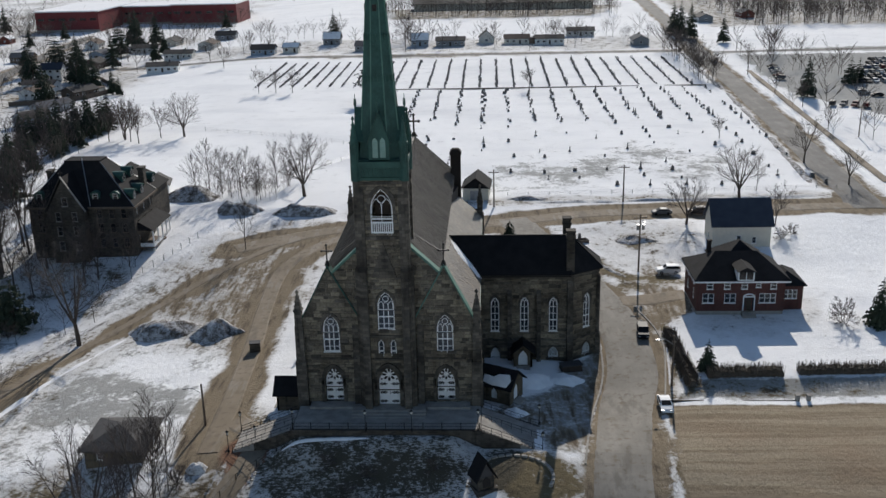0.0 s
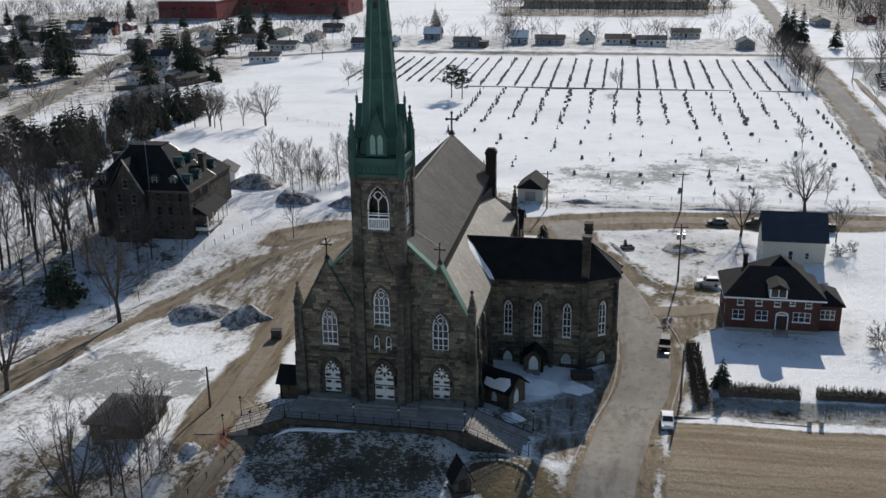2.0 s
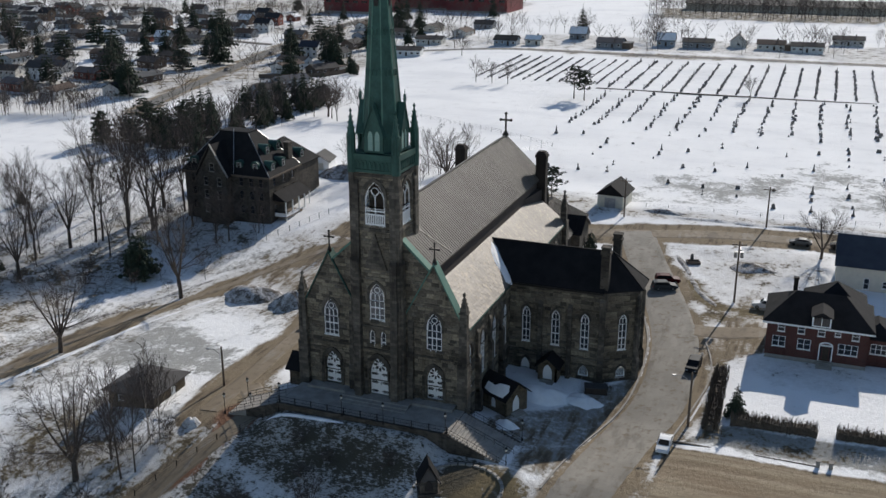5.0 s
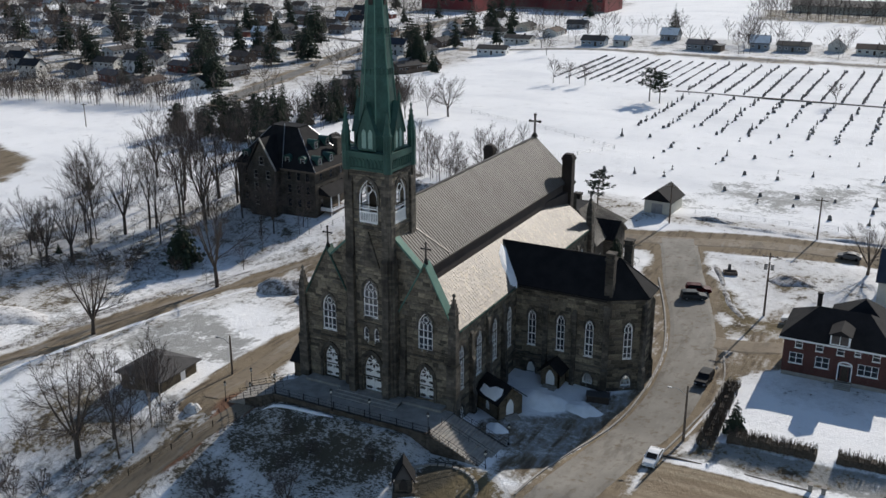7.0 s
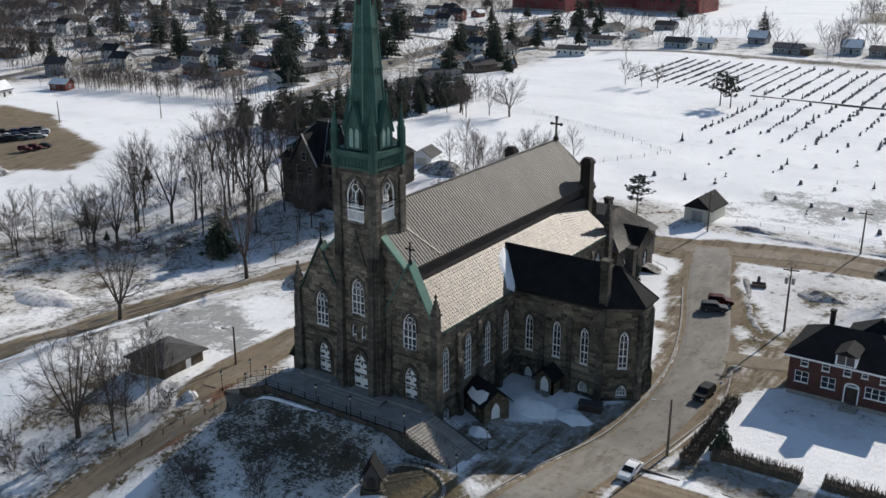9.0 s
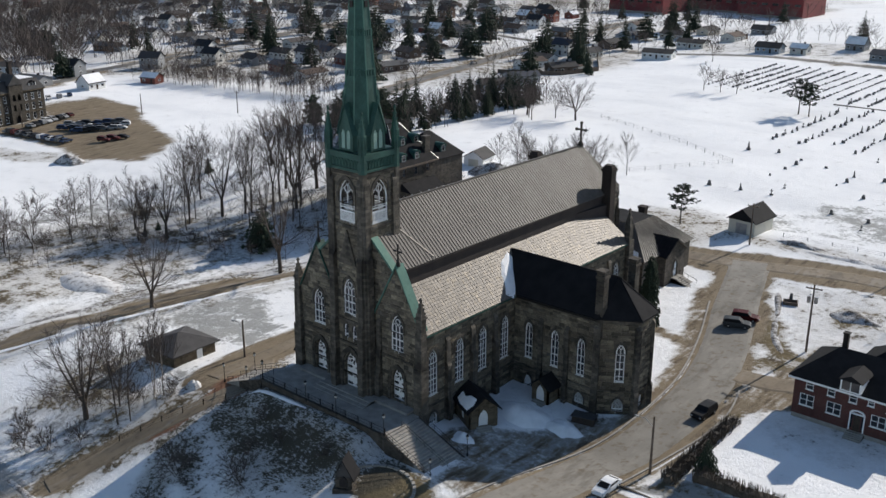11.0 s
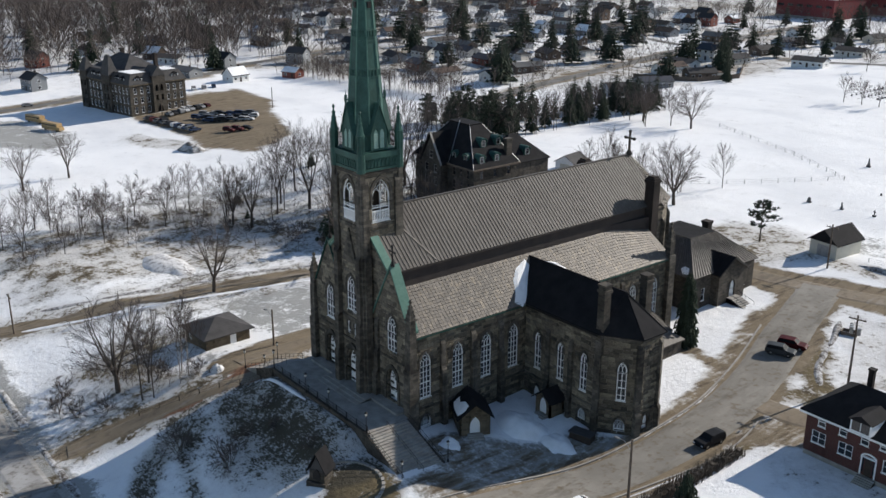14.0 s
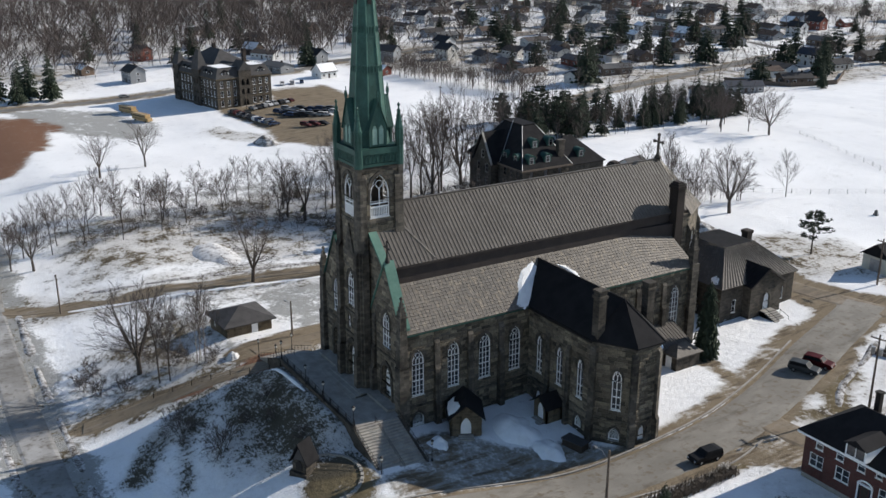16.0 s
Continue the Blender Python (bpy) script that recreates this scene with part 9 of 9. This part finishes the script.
# ---- cemetery ----
def stone_meshes():
    out = []
    a = MB().box(-0.55, -0.3, -0.2, 0.55, 0.3, 0.25)
    a.prism([(x, -0.12, z) for x, z in [(-0.42, 0.25), (0.42, 0.25), (0.42, 0.9), (0.25, 1.15), (0, 1.25), (-0.25, 1.15), (-0.42, 0.9)]], (0, 0.24, 0))
    out.append(a.mesh("gravestone", GRANITE))
    b = MB().box(-0.6, -0.35, -0.2, 0.6, 0.35, 0.3).box(-0.4, -0.28, 0.3, 0.4, 0.28, 0.8, 0.05, 0.05).box(-0.26, -0.22, 0.8, 0.26, 0.22, 2.3, 0.12, 0.1)
    b.frustum(0, 0, 2.3, 0.2, 2.6, 0.0, 4, math.pi / 4)
    out.append(b.mesh("gravestone", GRANITE))
    c = MB().box(-0.5, -0.3, -0.2, 0.5, 0.3, 0.35).box(-0.11, -0.1, 0.35, 0.11, 0.1, 1.9).box(-0.42, -0.09, 1.2, 0.42, 0.09, 1.42)
    out.append(c.mesh("gravestone", GRANITE))
    d = MB().box(-0.75, -0.3, -0.2, 0.75, 0.3, 0.22).box(-0.65, -0.16, 0.22, 0.65, 0.16, 0.95, 0.04, 0.02)
    out.append(d.mesh("gravestone", GRANITE))
    return out


GRAVES = stone_meshes()
GRAVE_LABELS = ["grey granite headstone with a rounded top", "tall granite grave obelisk on a base", "stone grave cross on a base", "wide low granite headstone"]
random.seed(33)
near_graves, far_graves = [], []
for col in range(15):
    x0 = -37.5 + 8.7 * col
    y = 246.0
    while y < 392:
        dense = y > 325
        if random.random() < (0.85 if dense else 0.5) and not (y < 262 and x0 < 6):
            near_graves.append((x0 + random.uniform(-0.7, 0.7), y, random.choice((0, 0, 0, 1, 2, 3)), random.uniform(0.5, 1.0)))
        y += random.uniform(2.3, 4.2) if dense else random.uniform(5.5, 10)
for col in range(18):
    x0 = -40 + 7.1 * col
    y = 400.0
    while y < 474:
        far_graves.append((x0 + random.uniform(-0.3, 0.3), y, random.choice((0, 3, 3, 0, 1)), random.uniform(0.55, 0.85)))
        y += random.uniform(1.6, 3.4)
for col in range(11):
    x0 = -98 + 5.2 * col
    y = 406.0
    while y < 472:
        far_graves.append((x0, y, random.choice((0, 3)), random.uniform(0.5, 0.8)))
        y += random.uniform(1.6, 3.4)
near_graves.sort(key=lambda q: q[1])
for x, y, k, s in near_graves[:290]:
    ob = new("gravestone", GRAVES[k])
    ob.matrix_basis = pose(x, y, float(g(x, y)) + 0.05, random.uniform(-3, 3), random.uniform(-3, 3), random.uniform(-10, 10)) @ Matrix.Diagonal((s, s, s, 1))
    tagged(ob, GRAVE_LABELS[k], "gravestone", "cemetery gravestones")
rest = MB()
for x, y, k, s in near_graves[290:] + far_graves:
    me = GRAVES[k]
    o = Vector((x, y, float(g(x, y)) + 0.05))
    rest.add([o + v.co * s for v in me.vertices], [tuple(p.vertices) for p in me.polygons])
solo("gravestones", rest, GRANITE, "long far rows of granite gravestones", "gravestones", "", "stuff", tidy=False)
bed = MB()  # thawed patches of earth along the far rows
for x0, n, dx in ((-40, 18, 7.1), (-98, 11, 5.2)):
    for col in range(n):
        x, y = x0 + dx * col, 401.0
        while y < 472:
            w, L = random.uniform(0.08, 0.22), random.uniform(0.6, 2.4)
            zz = float(g(x, y)) + 0.34
            bed.add([(x - w, y, zz), (x + w * 0.7, y - 0.2, zz), (x + w, y + L * 0.6, zz + 0.02), (x + w * 0.3, y + L, zz + 0.03), (x - w * 0.8, y + L * 0.8, zz + 0.02)], [(0, 1, 2, 3, 4)])
            y += L + random.uniform(0.8, 3.4)
solo("grave_beds", bed, DIRT, "thawed patches of earth along the grave rows", "earth", "", "stuff", tidy=False)
road([(-44, 396.5), (20, 396.5), (86, 397)], 2.0, DIRT, "narrow thawed path across the cemetery", 0.2, "path")


# ---- heaps ----
def heap(name, x, y, rx, ry, h, mat, label, seed, cat="heap", snowy=None):
    rnd = random.Random(seed)
    mb = MB()
    n, rings = 26, 9
    z0 = float(g(x, y))
    for k in range(rings + 1):
        t = k / rings
        for i in range(n):
            a = 2 * math.pi * i / n
            w = 1 + 0.22 * jitter(3 * math.cos(a) + seed, 3 * math.sin(a), 1.3, seed)
            px, py = rx * t * w * math.cos(a), ry * t * w * math.sin(a)
            zz = h * (1 - t * t) ** 1.4 * (1 + 0.3 * jitter(px + seed * 3, py, rx * 0.33, 1.0)) + 0.12 * jitter(px, py + seed, 0.8, 2.0)
            mb.v.append((x + px, y + py, float(g(x + px, y + py)) + zz - 0.35 * t ** 4))
    mb.f = [(k * n + i, k * n + (i + 1) % n, (k + 1) * n + (i + 1) % n, (k + 1) * n + i) for k in range(rings) for i in range(n)]
    return solo(name, mb, mat, label, cat, "soil and snow heaps", tidy=False, smooth=True)


def snowy_soil(name="snow_dusted_soil", lo=0.42, hi=0.58, white=(0.50, 0.50, 0.51)):
    m = Mat(name, rough=0.95, spec=0.2)
    ob = m.coord()
    a, b = m.noise(ob, 0.8, 6, 0.7), m.noise(ob, 5.0, 5, 0.7)
    k = m.math("ADD", m.math("MULTIPLY", a, 0.55), m.math("MULTIPLY", b, 0.45))
    m.colour(m.mix(m.smooth(k, lo, hi), m.mix(b, (0.10, 0.08, 0.06), (0.05, 0.04, 0.032)), white))
    m.bump(k, 0.8, 0.2)
    return m.m


SNOWY_SOIL = snowy_soil("snow_dusted_soil", 0.42, 0.60, (0.62, 0.61, 0.60))
DIRTY_SNOW = snowy_soil("soiled_snow", 0.36, 0.52, (0.64, 0.63, 0.62))
heap("soil_mound", -61.0, 165.0, 7.0, 4.2, 1.9, SNOWY_SOIL, "heap of dark soil dusted with snow", 1)
heap("soil_mound", -49.5, 161.5, 5.0, 3.6, 2.1, SNOWY_SOIL, "rounded heap of snow-dusted soil", 2)
heap("soil_mound", -76.5, 237.0, 9.0, 5.0, 2.9, SNOWY_SOIL, "large heap of dark soil beside the mansion", 3)
heap("soil_mound", -61.5, 226.0, 6.5, 3.2, 2.6, SNOWY_SOIL, "low heap of dirty snow and soil", 4)
heap("soil_mound", -44.0, 224.0, 8.0, 3.0, 2.4, SNOWY_SOIL, "long dark bank of soil behind the church", 5)
heap("soil_mound", 31.5, 203.5, 5.5, 3.2, 1.0, SNOWY_SOIL, "flat heap of thawing soil on the green", 6)
heap("snow_bank", -39.9, 114.6, 1.7, 1.2, 0.9, DIRTY_SNOW, "small snow-capped heap beside the drive", 15, "snow bank")
heap("snow_bank", -104.5, 133.5, 10.0, 5.0, 1.1, DIRTY_SNOW, "high ploughed bank of soiled old snow", 7, "snow bank")
heap("snow_bank", 5.2, 140.2, 5.2, 3.4, 1.0, SNOW, "deep snow lying in the shaded court", 8, "snow bank")
heap("snow_bank", 11.5, 141.5, 3.5, 2.4, 0.7, SNOW, "ploughed snow by the chapel", 9, "snow bank")
heap("snow_bank", 3.4, 128.6, 2.2, 1.6, 0.7, SNOW, "ragged patch of snow beside the stone steps", 10, "snow bank")
heap("soil_mound", -206, 186.5, 8.0, 4.0, 2.6, SNOWY_SOIL, "ploughed snow and soil at the lot edge", 12)
heap("snow_bank", -214, 727, 16, 6, 5.0, SNOW, "high snow pile before the red hall", 13, "snow bank")
heap("soil_mound", 9.0, 233.0, 6.0, 1.6, 0.9, SNOWY_SOIL, "low dirty snow bank at the road edge", 14)


def snow_ridge(pts, w, h, mat, label, seed):
    """A long ploughed bank, uneven in height and width."""
    line = smooth_line(pts, 1.2)
    mb, k = MB(), 7
    for i, p in enumerate(line):
        d = (line[min(i + 1, len(line) - 1)] - line[max(i - 1, 0)]).normalized()
        nn = Vector((d.y, -d.x, 0))
        ww = w * (1 + 0.4 * float(jitter(i * 1.2, seed, 5.0, 1.0)))
        hh = h * (0.7 + 0.6 * float(jitter(i * 1.2, seed, 3.5, 3.0))) * min(1.0, i / 4, (len(line) - 1 - i) / 4)
        for j in range(k):
            u = j / (k - 1) * 2 - 1
            q = p + nn * (u * ww / 2)
            mb.v.append((q.x, q.y, float(g(q.x, q.y)) - 0.12 + max(0.0, hh) * (1 - u * u) * (1 + 0.3 * float(jitter(q.x, q.y, 0.9, seed)))))
    mb.f = [(a * k + j, a * k + j + 1, (a + 1) * k + j + 1, (a + 1) * k + j) for a in range(len(line) - 1) for j in range(k - 1)]
    return solo("snow_bank", mb, mat, label, "snow bank", "soil and snow heaps", tidy=False, smooth=True)


snow_ridge([(8, 230.5), (20, 231.0), (48, 232.5), (84, 235)], 3.0, 0.6, DIRTY_SNOW, "dirty ploughed snow along the road", 2)
snow_ridge([(-98, 89.2), (-70, 87.8), (-46, 87.4), (-12, 86.8), (14, 86.5)], 1.8, 0.3, SNOWY_SOIL, "low ploughed snow bank along the street", 3)
snow_ridge([(-98, 80.0), (-60, 78.6), (-20, 78.2)], 1.8, 0.3, SNOWY_SOIL, "low snow bank beyond the street", 4)
snow_ridge([(-92, 96), (-84, 112), (-79.5, 131), (-74, 150), (-63, 171)], 1.6, 0.3, SNOW, "low ploughed snow along the dirt road", 5)
snow_ridge([(-99, 100), (-94, 112), (-90, 131), (-86, 150), (-74, 173)], 1.8, 0.4, SNOWY_SOIL, "uneven ploughed snow beside the dirt road", 6)
snow_ridge([(14.5, 209), (18.5, 200), (22.5, 189), (27.5, 181.5)], 1.6, 0.4, SNOWY_SOIL, "thin dirty snow round the green", 7)
snow_ridge([(12.4, 116), (14.6, 129), (17.4, 141), (18.2, 148), (18.2, 156), (17.0, 167), (13.2, 180)], 0.5, 0.12, SNOWY_SOIL, "thin lip of snow along the kerb", 11)
snow_ridge([(26.6, 134), (28.0, 143), (29.0, 152), (28.8, 160)], 0.6, 0.15, DIRTY_SNOW, "thin lip of snow beside the hedge bank", 12)
snow_ridge([(-32.5, 115.6), (-24, 117.4), (-10, 117.6), (-4.5, 117.2)], 0.7, 0.16, SNOW, "thin strip of snow under the terrace wall", 13)
snow_ridge([(97.5, 246), (100.5, 300), (104, 360), (106.8, 430)], 2.0, 0.4, SNOW, "snow bank along the straight road", 9)
snow_ridge([(81.5, 246), (85.5, 300), (89, 360), (91.5, 440)], 2.2, 0.6, SNOWY_SOIL, "dirty snow bank by the cemetery edge", 10)


# ---- hedges and retaining wall before the brick house ----
def hedge(x0, y0, x1, y1, w, h, seed, label):
    rnd = random.Random(seed)
    mb = MB()
    L = math.dist((x0, y0), (x1, y1))
    d = Vector((x1 - x0, y1 - y0, 0)) / L
    nn = Vector((-d.y, d.x, 0))
    base = MB()
    k = int(L / 0.8)
    for i in range(int(L * 60)):
        t, u = rnd.uniform(0, L), rnd.uniform(-w / 2, w / 2)
        p = Vector((x0, y0, 0)) + d * t + nn * u
        z = float(g(p.x, p.y)) if i % 6 == 0 else z
        p.z = z - 0.1
        q = p + Vector((rnd.uniform(-0.25, 0.25), rnd.uniform(-0.25, 0.25), h * rnd.uniform(0.65, 1.12)))
        mb.tube(p, q, 0.045, 0.02, 3)
    ob = solo("hedge", mb, HEDGE, label, "hedge", "garden hedges", tidy=False)
    for i in range(k):
        t = L * (i + 0.5) / k
        p = Vector((x0, y0, 0)) + d * t
        z = float(g(p.x, p.y))
        s = rnd.uniform(0.8, 1.0)
        base.box(p.x - 0.5, p.y - w * 0.42 * s if abs(d.x) > 0.5 else p.y - 0.5, z - 0.1, p.x + 0.5, p.y + w * 0.42 * s if abs(d.x) > 0.5 else p.y + 0.5, z + h * rnd.uniform(0.4, 0.62), 0.16, 0.16)
    part("core", base, HEDGE, ob, tidy=False)
    return ob


hedge(33.2, 139.4, 44.6, 139.7, 2.2, 1.7, 1, "clipped leafless hedge along the lawn edge")
hedge(47.2, 140.0, 72.0, 140.6, 2.2, 1.7, 2, "clipped leafless hedge beside the gate gap")
hedge(30.6, 137.0, 30.2, 157.5, 2.3, 1.5, 3, "dry brown hedge on the road bank")
rw = thing("garden_wall", pose(0, 0, 0), "low concrete wall between lawn and field", "wall", "", "structure")
part("wall", MB().box(26.2, 132.6, 0.5, 45.0, 132.9, 2.45), STONE_DARK, rw)
part("wall", MB().box(46.6, 132.6, 0.5, 90.0, 132.9, 2.45), STONE_DARK, rw)
for x in (45.0, 46.6):
    part("gate_post", MB().box(x - 0.25, 132.4, 0.5, x + 0.25, 133.1, 3.3).box(x - 0.32, 132.33, 3.3, x + 0.32, 133.17, 3.42), CONCRETE, rw, "square concrete gate post")


# ---- poles, fences, odds and ends ----
def pole(x, y, h, arm=True, lamp=False, transformer=False, rz=0, label="tall weathered wooden utility pole"):
    p = thing("utility_pole", pose(x, y, float(g(x, y)) - 0.2, 0, 0, rz), label, "utility pole", "utility poles")
    part("shaft", MB().frustum(0, 0, 0, 0.2, h, 0.13, 8), WOODPOLE, p)
    if arm:
        part("crossarm", MB().box(-1.3, -0.08, h - 0.75, 1.3, 0.08, h - 0.58), WOODPOLE, p)
        for x2 in (-1.15, -0.5, 0.5, 1.15):
            part("insulator", MB().frustum(x2, 0, h - 0.58, 0.06, h - 0.35, 0.04, 6), STEEL, p)
    if transformer:
        for x2 in (-0.55, 0.55):
            part("transformer", MB().frustum(x2, -0.3, h - 3.0, 0.3, h - 1.9, 0.3, 10), STEEL, p, "grey transformer can")
    if lamp:
        lm = MB().tube((0, 0, h - 1.6), (0, -1.3, h - 0.7), 0.045, 0.04, 5).tube((0, -1.3, h - 0.7), (0, -2.3, h - 0.75), 0.04, 0.035, 5)
        part("lamp_arm", lm, STEEL, p)
        part("lamp_head", MB().box(-0.14, -2.75, h - 0.86, 0.14, -2.2, h - 0.7), STEEL, p, "grey street lamp head")
    return p


pole(29.2, 186.0, 12.0, transformer=True, lamp=True, rz=10)
pole(27.5, 138.0, 8.6, arm=False, lamp=True, rz=-90, label="wooden pole with a street lamp arm")
pole(-42.0, 126.2, 6.8, arm=False, lamp=True, rz=-90, label="slim wooden lamp pole beside the lane")
pole(0.6, 227.0, 9.5)
pole(31.8, 230.4, 9.5)
pole(-91.5, 96.5, 8.5)
pole(112, 300, 10.0)
pole(108, 420, 10.0)
pole(-271, 204, 8.5, arm=False)
pole(-253, 243, 8.5, arm=False)
pole(-226, 268, 9.0)


def fence(pts, h, label, mat=None, gap=2.6, mesh_wire=True):
    f = thing("fence", None, label, "fence", "wire fences")
    for (x0, y0), (x1, y1) in zip(pts, pts[1:]):
        L = math.dist((x0, y0), (x1, y1))
        n = max(1, int(L / gap))
        prev = None
        wires = MB()
        for i in range(n + 1):
            x, y = x0 + (x1 - x0) * i / n, y0 + (y1 - y0) * i / n
            z = float(g(x, y))
            part("post", MB().box(x - 0.05, y - 0.05, z - 0.3, x + 0.05, y + 0.05, z + h), mat or STEEL, f)
            if prev:
                for k in (0.25, 0.6, 0.97):
                    wires.tube((prev[0], prev[1], prev[2] + h * k), (x, y, z + h * k), 0.02, 0.02, 3)
            prev = (x, y, z)
        tagged(part("wire", wires, mat or STEEL, f), kind="stuff")
    return f


fence([(-77, 187.5), (-71, 198), (-66.5, 209)], 1.4, "grey wire fence along the mansion yard")
fence([(-70, 238), (-48, 268), (-34, 292), (-58, 306), (-96, 322)], 1.3, "thin wire fence across the snowfield", gap=4.5)
fence([(4, 236.5), (30, 238), (86, 241)], 1.0, "low wire fence before the graves", gap=5)
fence([(-40, 101), (-34, 112), (-29.5, 117)], 1.0, "thin iron rail beside the drive", IRON, 3.0)

gf = thing("board_fence", None, "long dark board fence along the snowfield", "fence", "", "")
for k, ((x0, y0), (x1, y1)) in enumerate((((-202, 401), (-172, 409)), ((-172, 409), (-164, 428)), ((-164, 428), (-186, 462)))):
    n = int(math.dist((x0, y0), (x1, y1)) / 2.4)
    for i in range(n):
        xa, ya, xb, yb = (x0 + (x1 - x0) * i / n, y0 + (y1 - y0) * i / n, x0 + (x1 - x0) * (i + 1) / n, y0 + (y1 - y0) * (i + 1) / n)
        za, zb = float(g(xa, ya)), float(g(xb, yb))
        part("panel", MB().hexa([(xa, ya, za - 0.3), (xb, yb, zb - 0.3), (xb + 0.03, yb + 0.05, zb - 0.3), (xa + 0.03, ya + 0.05, za - 0.3), (xa, ya, za + 1.9), (xb, yb, zb + 1.9), (xb + 0.03, yb + 0.05, zb + 1.9), (xa + 0.03, ya + 0.05, za + 1.9)]), WOODPOLE, gf)
        part("post", MB().box(xa - 0.08, ya - 0.08, za - 0.3, xa + 0.08, ya + 0.08, za + 2.05), WOODPOLE, gf)
bn = thing("bench_frame", pose(19.5, 203, float(g(19.5, 203)), 0, 0, 20), "small wooden frame standing on the green", "frame")
part("frame", MB().box(-1.3, -0.9, -0.1, 1.3, -0.75, 0.5).box(-1.3, 0.75, -0.1, 1.3, 0.9, 0.5).box(-1.3, -0.9, -0.1, -1.15, 0.9, 0.5).box(1.15, -0.9, -0.1, 1.3, 0.9, 0.5), WOODPOLE, bn)
part("bell_post", MB().box(-0.35, 1.0, -0.1, 0.35, 1.6, 1.5, 0.12, 0.12), GRANITE, bn)
bx = thing("bin", pose(-40.5, 152.0, float(g(-40.5, 152.0)), 0, 0, 10), "dark metal bin at the lane edge", "bin")
part("body", MB().box(-0.9, -0.7, -0.1, 0.9, 0.7, 1.5, 0.05, 0.05), STONE_DARK, bx)
part("lid", MB().box(-0.95, -0.75, 1.5, 0.95, 0.75, 1.62), IRON, bx)
ut = thing("garden_shelter", pose(12.6, 145.2, float(g(12.6, 145.2)), 0, 0, 15), "low dark wooden box by the chapel", "box")
part("body", MB().box(-1.7, -0.9, -0.2, 1.7, 0.9, 0.9, 0.1, 0.1), DOORWOOD, ut)
part("lid", MB().box(-1.8, -1.0, 0.9, 1.8, 1.0, 1.02), SHINGLE_GREY, ut)
